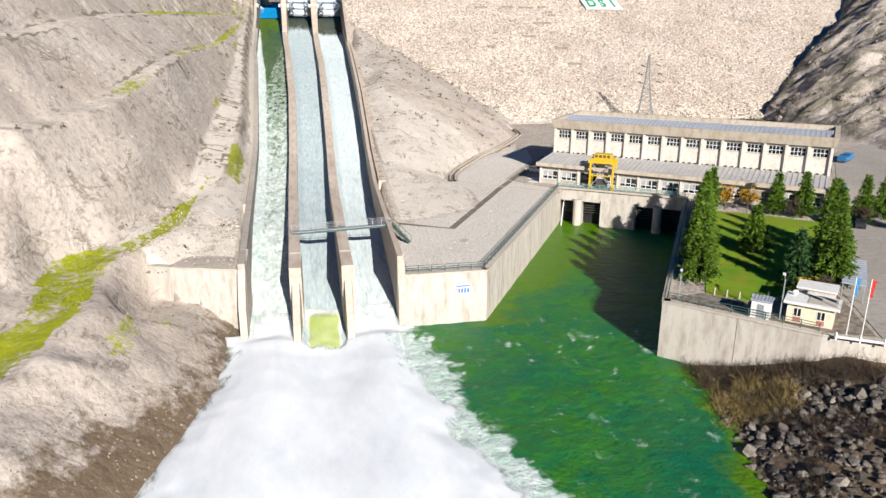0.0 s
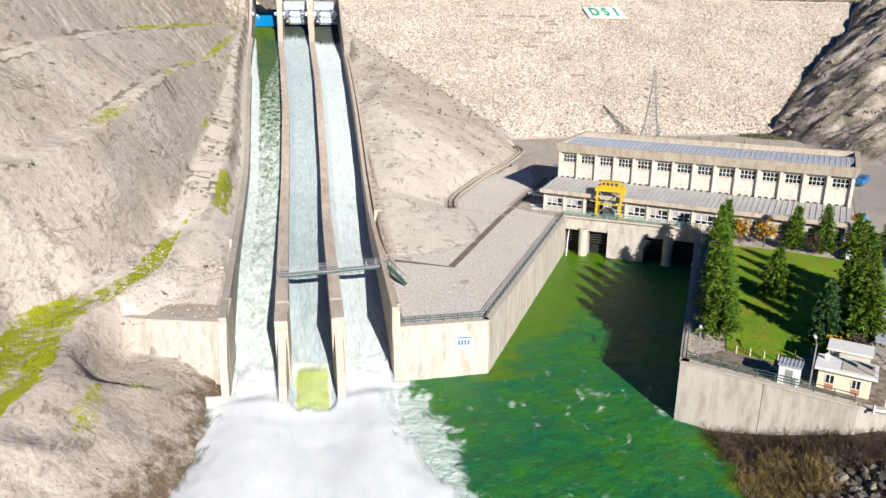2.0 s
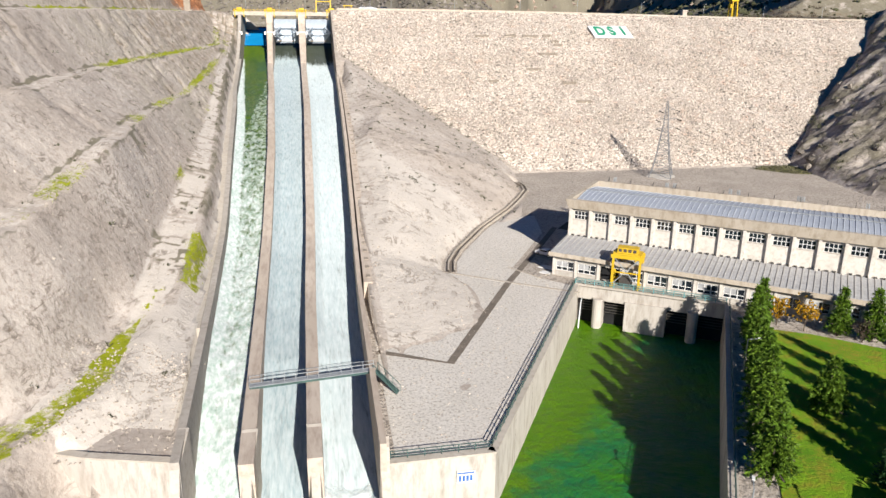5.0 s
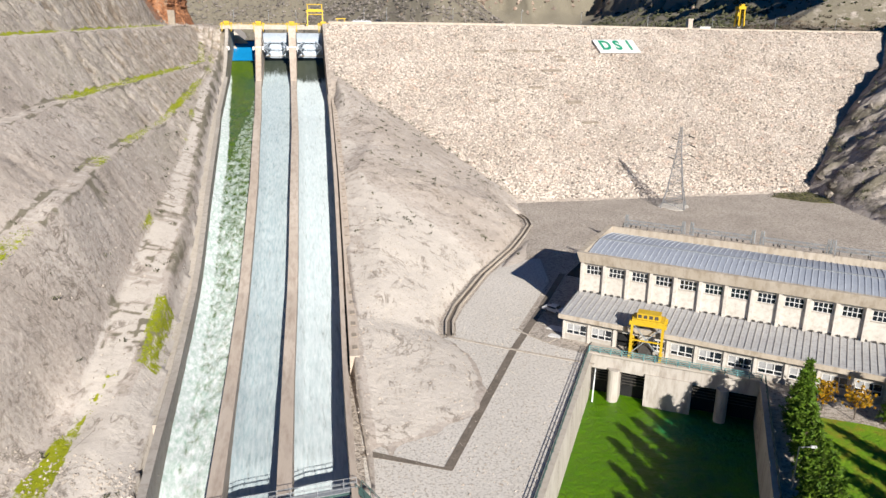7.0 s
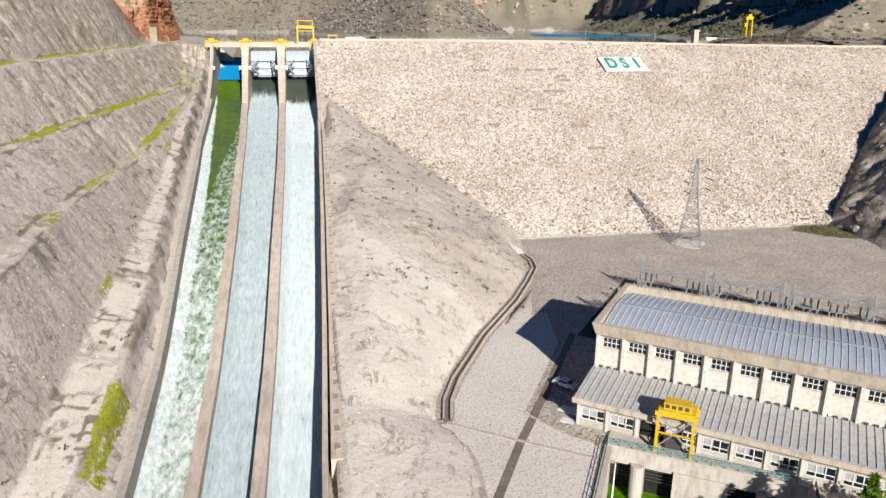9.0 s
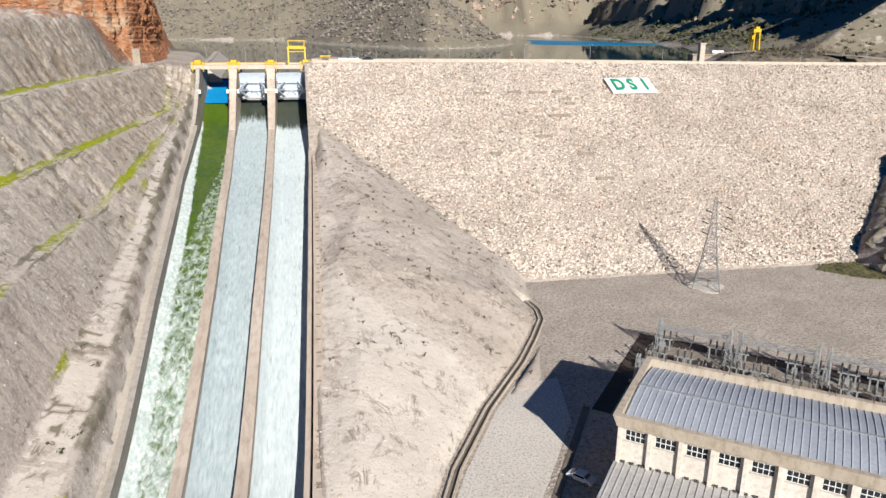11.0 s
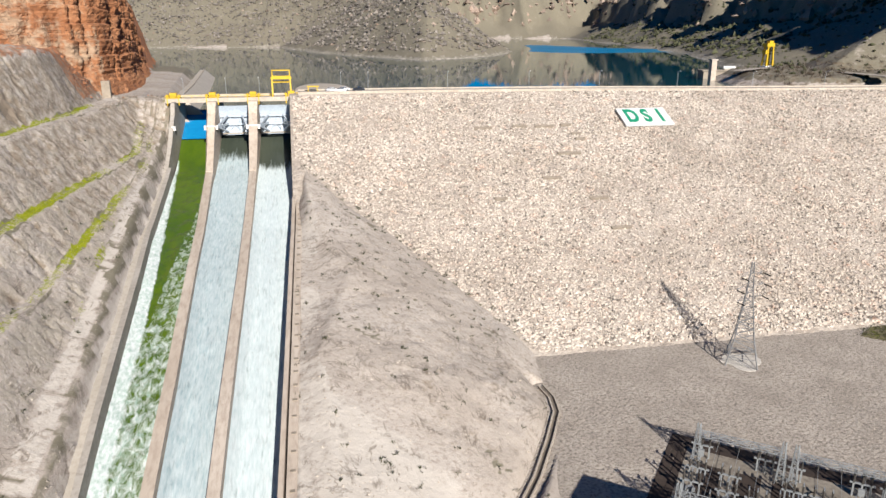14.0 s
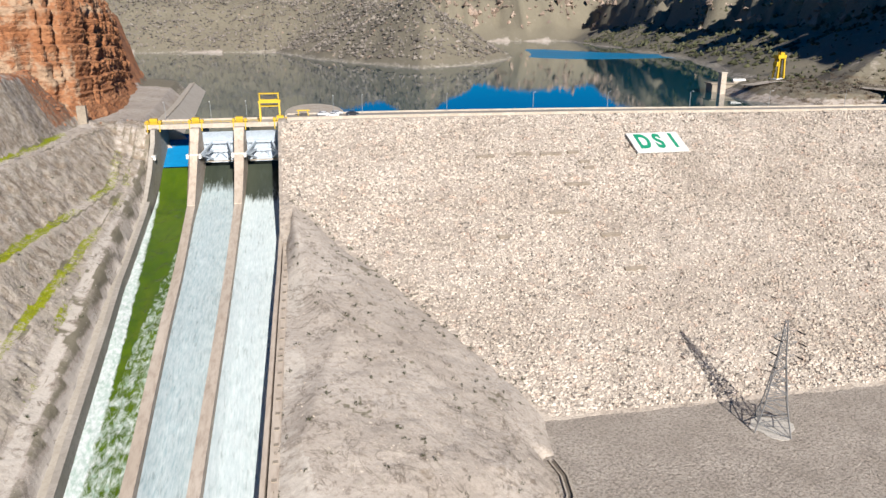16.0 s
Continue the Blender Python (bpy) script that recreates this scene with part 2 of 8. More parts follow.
def foam_mat(name, dark, light, white_a, white_b, scale, stretch, rough=0.25, clear=False, bump=0.5, bump_scale=1.2, soft=(0.90, 1.12)):
    """Moving water: clear colour where the mesh says 0, broken white where it says 1."""
    m = surface(name, [dark, light, dark], rough, 0.06, 0.35, bump, bump_scale, spec=0.3, stretch=stretch)
    nt = m.node_tree
    n, l = nt.nodes, nt.links
    b = n["Principled BSDF"]
    old = b.inputs["Base Color"].links[0].from_socket
    tc = n.new("ShaderNodeTexCoord")
    mp = n.new("ShaderNodeMapping")
    mp.inputs["Scale"].default_value = stretch
    l.new(tc.outputs["Object"], mp.inputs[0])
    no = n.new("ShaderNodeTexNoise")
    no.inputs["Scale"].default_value = scale
    no.inputs["Detail"].default_value = 9
    no.inputs["Roughness"].default_value = 0.68
    no.inputs["Distortion"].default_value = 0.6
    l.new(mp.outputs[0], no.inputs["Vector"])
    at = n.new("ShaderNodeAttribute")
    at.attribute_name = "foam"
    ad = n.new("ShaderNodeMath")
    ad.operation = "ADD"
    l.new(no.outputs["Fac"], ad.inputs[0])
    l.new(at.outputs["Fac"], ad.inputs[1])
    st = n.new("ShaderNodeMapRange")
    st.interpolation_type = "SMOOTHSTEP"
    st.inputs["From Min"].default_value = soft[0]
    st.inputs["From Max"].default_value = soft[1]
    l.new(ad.outputs[0], st.inputs["Value"])
    wc = n.new("ShaderNodeMix")
    wc.data_type = "RGBA"
    wc.inputs["A"].default_value = tone(white_a)
    wc.inputs["B"].default_value = tone(white_b)
    n2 = n.new("ShaderNodeTexNoise")
    n2.inputs["Scale"].default_value = scale * 1.7
    n2.inputs["Detail"].default_value = 7
    n2.inputs["Roughness"].default_value = 0.7
    l.new(mp.outputs[0], n2.inputs["Vector"])
    rr = n.new("ShaderNodeMapRange")
    rr.inputs["From Min"].default_value = 0.35
    rr.inputs["From Max"].default_value = 0.62
    l.new(n2.outputs["Fac"], rr.inputs["Value"])
    l.new(rr.outputs[0], wc.inputs["Factor"])
    mx = n.new("ShaderNodeMix")
    mx.data_type = "RGBA"
    l.new(st.outputs[0], mx.inputs["Factor"])
    l.new(old, mx.inputs["A"])
    l.new(wc.outputs["Result"], mx.inputs["B"])
    l.new(mx.outputs["Result"], b.inputs["Base Color"])
    ro = n.new("ShaderNodeMapRange")
    ro.inputs["To Min"].default_value = rough
    ro.inputs["To Max"].default_value = 0.8
    l.new(st.outputs[0], ro.inputs["Value"])
    l.new(ro.outputs[0], b.inputs["Roughness"])
    if clear:
        l.new(st.outputs[0], b.inputs["Alpha"])
    return m


M_RIVER = foam_mat("green_river", (0.001, 0.128, 0.060), (0.050, 0.210, 0.004), (0.45, 0.62, 0.52), (0.75, 0.82, 0.78), 0.30, (1, 1, 1), 0.28, bump=0.6, bump_scale=0.55)
M_RIVER.node_tree.nodes["Principled BSDF"].inputs["Specular IOR Level"].default_value = 0.12
add_attribute_layer(M_RIVER, "shallow", (0.05, 0.16, 0.004), (0.11, 0.215, 0.006), 0.08)
M_CHUTE_GREEN = foam_mat("green_chute_water", (0.060, 0.115, 0.006), (0.110, 0.170, 0.010), (0.40, 0.54, 0.46), (0.84, 0.87, 0.86), 0.95, (1, 0.40, 0.40), 0.15, bump=0.3, soft=(0.80, 1.15))
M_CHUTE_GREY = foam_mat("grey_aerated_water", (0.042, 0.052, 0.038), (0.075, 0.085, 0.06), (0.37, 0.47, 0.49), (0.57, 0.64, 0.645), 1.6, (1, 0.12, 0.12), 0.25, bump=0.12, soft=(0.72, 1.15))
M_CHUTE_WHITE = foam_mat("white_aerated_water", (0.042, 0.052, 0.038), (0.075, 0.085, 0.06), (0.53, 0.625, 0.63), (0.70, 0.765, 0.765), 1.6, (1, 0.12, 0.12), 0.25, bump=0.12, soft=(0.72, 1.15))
for m_ in (M_CHUTE_GREY, M_CHUTE_WHITE):
    m_.node_tree.nodes["Principled BSDF"].inputs["Specular IOR Level"].default_value = 0.1
M_SPRAY = foam_mat("white_spray", (0.6, 0.7, 0.65), (0.7, 0.8, 0.75), (0.73, 0.77, 0.79), (0.84, 0.86, 0.87), 0.22, (1, 0.45, 1), 0.8, clear=True, bump=0.12, bump_scale=0.6)
froth_ = M_SPRAY.node_tree.nodes["Principled BSDF"].inputs
froth_["Subsurface Weight"].default_value, froth_["Subsurface Scale"].default_value = 0.85, 1.0
froth_["Subsurface Radius"].default_value = (2.0, 2.2, 2.4)
M_CLEAR_GREEN = foam_mat("bright_green_water", (0.42, 0.52, 0.13), (0.64, 0.70, 0.36), (0.74, 0.80, 0.66), (0.80, 0.84, 0.80), 0.8, (1, 0.35, 0.35), 0.4, bump=0.3, soft=(0.62, 1.15))


# ---- mesh helpers ----
def part(name, bm, material, parent=None, label=""):
    me = bpy.data.meshes.new(name)
    bm.normal_update()
    bm.to_mesh(me)
    bm.free()
    if material is not None:
        me.materials.append(material)
    ob = new(name, me)
    if parent is not None:
        ob.parent = parent
    if label:
        ob["label"] = label
    return ob


def raw(name, verts, faces, material, parent=None, smooth=False, attrs=()):
    me = bpy.data.meshes.new(name)
    me.from_pydata([tuple(v) for v in verts], [], [tuple(f) for f in faces])
    if material is not None:
        me.materials.append(material)
    if smooth:
        me.polygons.foreach_set("use_smooth", [True] * len(me.polygons))
    for key, values in attrs:
        a = me.attributes.new(key, "FLOAT", "POINT")
        a.data.foreach_set("value", np.asarray(values, dtype=np.float32))
    me.update()
    ob = new(name, me)
    if parent is not None:
        ob.parent = parent
    return ob


def thing(name, label, category, m=None, group="", kind=""):
    ob = new(name)
    if m is not None:
        ob.matrix_basis = m
    return tagged(ob, label, category, group, kind)


def box(bm, x0, x1, y0, y1, z0, z1, m=None):
    vs = [bm.verts.new(Vector(p) if m is None else m @ Vector(p)) for p in
          ((x0, y0, z0), (x1, y0, z0), (x1, y1, z0), (x0, y1, z0), (x0, y0, z1), (x1, y0, z1), (x1, y1, z1), (x0, y1, z1))]
    for f in ((3, 2, 1, 0), (4, 5, 6, 7), (0, 1, 5, 4), (1, 2, 6, 5), (2, 3, 7, 6), (3, 0, 4, 7)):
        bm.faces.new([vs[i] for i in f])
    return bm


def cube_bm(*args, m=None):
    return box(bmesh.new(), *args, m=m)


def beam(bm, p, q, w, h=None, sides=4):
    """A straight bar from p to q."""
    p, q = Vector(p), Vector(q)
    h = w if h is None else h
    d = (q - p).normalized()
    up = Vector((0, 0, 1)) if abs(d.z) < 0.95 else Vector((0, 1, 0))
    s = d.cross(up).normalized()
    u = s.cross(d)
    rings = []
    for c in (p, q):
        if sides == 4:
            rings.append([bm.verts.new(c + s * a * w / 2 + u * b * h / 2) for a, b in ((-1, -1), (1, -1), (1, 1), (-1, 1))])
        else:
            rings.append([bm.verts.new(c + s * math.cos(k * math.tau / sides) * w / 2 + u * math.sin(k * math.tau / sides) * h / 2) for k in range(sides)])
    k = len(rings[0])
    for i in range(k):
        bm.faces.new((rings[0][i], rings[0][(i + 1) % k], rings[1][(i + 1) % k], rings[1][i]))
    bm.faces.new(rings[0][::-1])
    bm.faces.new(rings[1])
    return bm


def prism(bm, poly, z0, z1):
    lo = [bm.verts.new((x, y, z0)) for x, y in poly]
    hi = [bm.verts.new((x, y, z1)) for x, y in poly]
    n = len(poly)
    for i in range(n):
        bm.faces.new((lo[i], lo[(i + 1) % n], hi[(i + 1) % n], hi[i]))
    bm.faces.new(lo[::-1])
    bm.faces.new(hi)
    bmesh.ops.recalc_face_normals(bm, faces=bm.faces)
    return bm


def fbm(x, y, scale, octaves=4, seed=0.0, rough=0.5):
    """Layered value noise on numpy arrays, about -1 to 1."""
    out = np.zeros_like(x, dtype=float)
    amp, total, f = 1.0, 0.0, 1.0 / scale
    for o in range(octaves):
        u, v = x * f + 17.3 * o + seed, y * f - 9.7 * o + seed * 1.7
        iu, iv = np.floor(u), np.floor(v)
        fu, fv = u - iu, v - iv
        fu, fv = fu * fu * (3 - 2 * fu), fv * fv * (3 - 2 * fv)

        def corner(a, b):
            h = np.sin(a * 127.1 + b * 311.7 + o * 74.7) * 43758.5453
            return h - np.floor(h)
        c00, c10, c01, c11 = corner(iu, iv), corner(iu + 1, iv), corner(iu, iv + 1), corner(iu + 1, iv + 1)
        out += amp * ((c00 * (1 - fu) + c10 * fu) * (1 - fv) + (c01 * (1 - fu) + c11 * fu) * fv)
        total += amp
        amp *= rough
        f *= 2.03
    return out / total * 2 - 1


def depth_in(x, y, poly):
    """Signed distance to a polygon: positive inside."""
    best = np.full(x.shape, 1e9)
    inside = np.zeros(x.shape, dtype=bool)
    for (ax, ay), (bx, by) in zip(poly, poly[1:] + poly[:1]):
        dx, dy = bx - ax, by - ay
        k = np.clip(((x - ax) * dx + (y - ay) * dy) / (dx * dx + dy * dy), 0, 1)
        best = np.minimum(best, np.hypot(x - ax - k * dx, y - ay - k * dy))
        if ay != by:
            inside ^= ((ay > y) != (by > y)) & (x < (bx - ax) * (y - ay) / (by - ay) + ax)
    return np.where(inside, best, -best)


def section(x, y, stations):
    """Height from cross-sections: stations are (y, [(x, z), ...]) with as many points each."""
    ys = np.array([s[0] for s in stations], float)
    px = np.array([[p[0] for p in s[1]] for s in stations], float)
    pz = np.array([[p[1] for p in s[1]] for s in stations], float)
    k = px.shape[1]
    X = np.stack([np.interp(y, ys, px[:, i]) for i in range(k)])
    Z = np.stack([np.interp(y, ys, pz[:, i]) for i in range(k)])
    out = np.where(x <= X[0], Z[0], Z[-1])
    for i in range(k - 1):
        a, b = X[i], X[i + 1]
        f = np.clip((x - a) / np.maximum(b - a, 1e-6), 0, 1)
        out = np.where((x >= a) & (x <= b), Z[i] + (Z[i + 1] - Z[i]) * f, out)
    return out


# ---- the lie of the land ----
YARD = 8.0
LAKE = 54.0
CREST = 61.8
def wall_top(y):
    return np.interp(y, [98, 150, 178, 205, 225, 248, 281, 311, 345, 361, 378], [11.5, 11.6, 14.0, 19.0, 23.0, 26.5, 31.2, 34.5, 39.5, 43.5, 47.5])


def water_top(y):
    return np.interp(y, [90, 96, 104, 112, 150, 178, 205, 225, 248, 281, 311, 345, 361, 376, 384, 390, 397, 402, 408], [0.2, 0.9, 2.6, 3.5, 4.3, 6.8, 11.5, 15.3, 18.9, 23.9, 27.5, 33.0, 36.8, 42.4, 46.2, 47.8, 51.0, 53.0, 54.0])


def chute_x(k, y):
    """The chute's four walls, from 0 (far bank) to 3."""
    ys = [99, 150, 190, 233, 280, 302, 345, 386]
    xs = ([-9.4, -11.6, -12.9, -15.2, -17.8, -19.5, -21.2, -22.4],
          [-2.6, -3.8, -4.3, -5.0, -6.7, -7.4, -9.4, -10.0],
          [4.8, 4.6, 5.0, 5.1, 5.1, 4.8, 4.2, 4.1],
          [12.0, 12.9, 14.1, 15.2, 16.1, 16.5, 17.0, 17.4])[k]
    return np.interp(y, ys, xs)


def crest_at(x):
    return CREST - np.interp(x, [60, 120, 200, 270], [0, 0.5, 1.8, 2.6])


def dam_z(y, x=0.0):
    return np.minimum(8.5 + (y - 262.0) / 2.12, crest_at(x))


LEFT = [
    (100, [(-150, 95), (-85, 74), (-66, 56), (-62, 55.5), (-54, 40), (-50, 39.5), (-45, 30), (-41, 29.5), (-32.5, 11.8), (-22, 11), (-10.4, 9)]),
    (130, [(-150, 98), (-82, 75), (-63, 57), (-59, 56.5), (-50, 42), (-46, 41.5), (-38, 30.5), (-33, 30), (-22.5, 12.8), (-17, 12.2), (-12, 11)]),
    (165, [(-150, 100), (-78, 76), (-60, 58), (-56, 57.5), (-46.5, 44.5), (-43, 44), (-32.8, 35), (-29.3, 34.7), (-22.8, 18.5), (-15.8, 16.8), (-13, 13)]),
    (190, [(-150, 103), (-74, 77), (-58, 58.5), (-54, 58), (-44.8, 45.5), (-41.8, 45), (-32.4, 36.5), (-29.5, 36), (-22.6, 22.5), (-16.5, 21), (-14, 16)]),
    (210, [(-150, 105), (-70, 77), (-56.5, 59), (-52.5, 58.5), (-43.8, 46), (-41, 45.6), (-32, 36.8), (-29.6, 36.4), (-22.3, 26), (-17, 24), (-15, 20)]),
    (250, [(-150, 95), (-64, 77), (-53, 59.6), (-49, 59.2), (-40, 46.6), (-37.4, 46.2), (-30.4, 36.8), (-28, 36.4), (-23.4, 31), (-20, 30), (-17, 27)]),
    (300, [(-150, 86), (-60, 77), (-50.5, 60), (-46.5, 59.8), (-35.8, 46.8), (-33.2, 46.4), (-28.8, 41), (-27.4, 40.6), (-25.5, 39.8), (-22.6, 38.2), (-19, 34)]),
    (345, [(-150, 85), (-55, 78), (-47, 60.3), (-42, 60.1), (-31.2, 47.6), (-28.6, 47.2), (-27.6, 46.4), (-26.8, 46), (-25.5, 45.2), (-24.2, 43.5), (-21, 42)]),
    (372, [(-150, 85), (-57, 77), (-48, 60.3), (-38, 60.2), (-34, 54), (-32, 53), (-30.5, 52), (-29, 51.6), (-27, 51), (-25.2, 50), (-22, 49)]),
    (384, [(-150, 85), (-60, 77), (-48, 60.4), (-40, 60.3), (-36, 60.2), (-33, 60), (-31, 59.6), (-29, 59.2), (-27, 59), (-25, 58.6), (-23, 58)]),
    (392, [(-150, 85), (-64, 80), (-50, 61), (-45, 60.5), (-38, 60.5), (-34, 60.4), (-31, 60.2), (-29, 60), (-27, 60), (-25, 60), (-23, 60)]),
]
FILL = [
    (95, [(12.5, 8), (14, 8), (30, 8), (45, 8), (60, 8), (80, 8)]),
    (130, [(13.5, 9.5), (16, 8.2), (30, 8), (45, 8), (60, 8), (80, 8)]),
    (165, [(14.5, 13.2), (20, 12.3), (27, 10), (33, 8), (60, 8), (80, 8)]),
    (200, [(15, 18.6), (24, 19.3), (36, 14.5), (48, 8), (60, 8), (80, 8)]),
    (235, [(16, 25), (22, 26.3), (38, 22.5), (58, 15), (69, 8), (80, 8)]),
    (270, [(17, 30.5), (30, 29.8), (45, 24.5), (69, 12.3), (76, 7), (90, 5)]),
    (306, [(18, 36.4), (22, 37.2), (30, 35), (42.3, 29.2), (60, 16), (90, 5)]),
    (330, [(18.5, 40.6), (20, 41.6), (24.5, 40.2), (40, 28), (60, 10), (90, 5)]),
    (345, [(19, 44.2), (20, 44.8), (22, 43.8), (40, 30), (60, 10), (90, 5)]),
    (380, [(20, 58), (21, 58), (22, 55), (40, 30), (60, 10), (90, 5)]),
]
for y_, pts_ in LEFT[:-2]:
    pts_[-1] = (float(chute_x(0, y_)) - 2.4, float(wall_top(y_)) - 0.5)
for y_, pts_ in FILL[2:]:
    pts_[0] = (float(chute_x(3, y_)) + 2.3, float(wall_top(y_)) - 0.5)
    pts_[1] = (max(pts_[1][0], pts_[0][0] + 1.5), pts_[1][1])
YARD_EDGE = [(13, 100.2), (25.6, 100.5), (55.6, 153.8), (57.9, 157.5), (80.7, 142.9), (78.3, 139.2), (46.2, 84.2), (66, 67.3), (112, 35), (260, 20), (260, 280), (14, 280)]
PENINSULA = [(-1100, 1560), (-233, 1400), (-16, 1366), (60, 1000), (136, 822), (230, 900), (300, 1060), (338, 1234), (300, 1500), (420, 2300), (-1100, 3300)]
RIGHT_SHORE = [(760, 2117), (600, 1450), (484, 988), (400, 760), (330, 600), (265, 520), (250, 470), (262, 430), (330, 392), (700, 300), (2600, 300), (2600, 3400), (1000, 3400)]
DITCH = [(32.8, 164.8), (34.0, 171.0), (37.0, 178.6), (46.5, 196.2), (58.3, 214.2), (64.5, 225.5), (69.2, 235.0), (70.2, 241.0), (69.6, 246.5)]
GULLY = [(-19.4, 145), (-21.4, 133), (-23.3, 117), (-26, 110), (-29.7, 106), (-32.5, 101.5), (-31.5, 92), (-30.5, 86), (-32.8, 77), (-38, 62)]
FAR_SHORE = [(300, 2250), (760, 2117), (1600, 2600), (1600, 3600), (-300, 3600)]


def off_line(x, y, line):
    """Distance to a broken line, and how far along it."""
    best, along = np.full(x.shape, 1e9), np.zeros(x.shape)
    for i, ((ax, ay), (bx, by)) in enumerate(zip(line, line[1:])):
        dx, dy = bx - ax, by - ay
        k = np.clip(((x - ax) * dx + (y - ay) * dy) / (dx * dx + dy * dy), 0, 1)
        r = np.hypot(x - ax - k * dx, y - ay - k * dy)
        along = np.where(r < best, i + k, along)
        best = np.minimum(best, r)
    return best, along


def strata(z, step, k):
    """Bedded rock: heights drawn together into ledges."""
    return z - k * step / math.tau * np.sin(z * math.tau / step)


def land(x, y):
    """Ground height, and how green it is."""
    n1 = fbm(x, y, 40, 5, 1.0)
    n2 = fbm(x, y, 9, 3, 5.0, 0.5)
    z = np.full(x.shape, -5.0)
    green = np.zeros(x.shape)
    patch = fbm(x, y, 16, 3, 7.0)
    # river banks
    wing = np.interp(x, [-28.5, -20.5, -9.9], [108.1, 104.9, 102.1])
    xl = np.interp(y, [-300, 0, 40, 64, 72, 83, 95, 108], [-90, -40, -24, -16.5, -14.2, -11.9, -10.6, -10.4])
    d = xl - x
    ridge = np.abs(fbm(x + 0.6 * y, y - 0.4 * x, 18, 4, 21.0))
    bank = np.interp(d, [-8, 0, 10, 15, 20, 26, 45, 110], [-5, 0, 7, 10, 8.6, 12, 28, 80]) + (n2 * 0.8 - 2.0 * ridge + 0.5 + 0.4 * fbm(x, y, 4, 2, 31.0)) * np.clip(d / 8, 0, 1.4)
    cap = np.interp(x, [-34, -27, -23.4, -14, -10], [30, 10, 5.0, 4.2, 1.0]) + (1 - np.clip((y - 78) / 16, 0, 1)) * 12
    bank = np.minimum(bank, cap + 0.3 * n2)
    low = y < np.where(x > -28.5, wing, 108)
    z = np.where(low, np.maximum(z, bank), z)
    xs = np.interp(y, [-300, -50, 30, 53, 64, 73, 80, 90], [0, 20, 36, 42.4, 45.5, 47.7, 48.5, 52])
    rb = np.interp(x - xs, [-8, 0, 16, 40, 200], [-5, -0.2, 5.5, 7.0, 9]) + n2 * np.clip((x - xs) / 8, 0, 0.9)
    z = np.where((y < 92), np.maximum(z, rb), z)
    # far bank beside the chute
    wx = np.clip((-x - 20) / 8, 0, 1)
    flute = np.abs(fbm(x * 0.2, y, 8.0, 3, 9.0, 0.5))
    le = section(x + wx * (0.15 * n2 + 0.10 * (flute - 0.25)), y + 1.5 * n1, LEFT)
    near = np.clip((205 - y) / 50, 0, 1) * wx
    le = le + near * (1.2 * fbm(x, y, 18, 3, 2.2) - 0.5 * flute + 0.2)
    face = fbm(x * 2.2, y * 0.75, 4.0, 3, 31.0, 0.6)
    le = le + wx * (0.12 + 0.23 * np.clip((y - 215) / 50, 0, 1)) * face
    high = np.clip((le - 74) / 8, 0, 1) * np.clip((y - 250) / 60, 0, 1)
    le = le + high * (3.0 * fbm(x, y, 7, 4, 12.0, 0.6) - 9.0 * np.abs(fbm(x, y, 24, 4, 14.0)) + 2)
    left = (x < chute_x(0, y) - 1.6) & ~low & (y < 396)
    L_ = {q: np.interp(y, [t[0] for t in LEFT], [t[1][q][0] for t in LEFT]) for q in range(1, 10)}
    cut = np.zeros(x.shape)
    for a, b_ in ((1, 2), (3, 4), (5, 6), (7, 8)):
        cut = np.maximum(cut, np.clip((x - L_[a]) / 1.2 + 0.3, 0, 1) * np.clip((L_[b_] + 0.4 - x) / 1.2, 0, 1))
    cut = np.where(x < L_[1], 0.8, cut) * wx
    bed = np.abs(fbm(x * 2.3, y * 0.7, 7.0, 4, 51.0, 0.62))
    cut = np.where(y > 350, np.maximum(cut, np.clip((y - 350) / 12, 0, 0.9) * (x > L_[3] - 2) * wx), cut)
    pits = np.clip((fbm(x * 0.9, y * 1.4, 3.6, 4, 55.0, 0.65) - 0.20) / 0.12, 0, 1) * cut * np.clip(fbm(x, y, 34, 2, 59.0) * 3 + 0.5, 0, 1) * (1 - near)
    le = le + cut * (1 - 0.8 * near) * (0.5 - 1.5 * bed + 0.5 * fbm(x * 1.4, y, 2.6, 3, 53.0, 0.65)) * (0.35 + 0.65 * np.clip((y - 215) / 50, 0, 1)) - 1.0 * pits
    le = le + wx * 0.12 * fbm(x, y, 1.7, 2, 57.0)
    le = np.where((x > -29) & (y < 140), np.minimum(le, 8.7 + np.clip(y - wing - 3.2, 0, None) * 0.16 + np.clip(-21 - x, 0, 9) * np.clip((y - 112) / 4, 0, 2)), le)
    z = np.where(left, le, z)
    b_ = np.clip((y - 92) / 16, 0, 1) * np.clip((-28.5 - x) / 4, 0, 1)
    z = np.where((x < -28.5) & (y > 90) & (y < 110), bank * (1 - b_) + le * b_, z)
    # damp grassy gully running out of the far bank
    gd, ga = off_line(x, y, GULLY)
    gz = np.interp(ga, [0, 1, 4, 7, 9], [14.0, 12.5, 11.2, 10.4, 8.5]) + 0.15 * gd + 0.25 * n2
    k = np.clip(1 - (gd - 2.5) / 4.5, 0, 1)
    k = k * k * (3 - 2 * k) * (x < -14) * (low | left) * np.clip(ga / 0.7, 0, 1)
    z = z * (1 - k) + gz * k
    half = np.interp(ga, [0, 1, 3, 5, 7, 9], [0.9, 1.3, 1.8, 4.0, 3.8, 3.0]) + 1.4 * patch + 1.3 * fbm(x, y, 5, 3, 41.0)
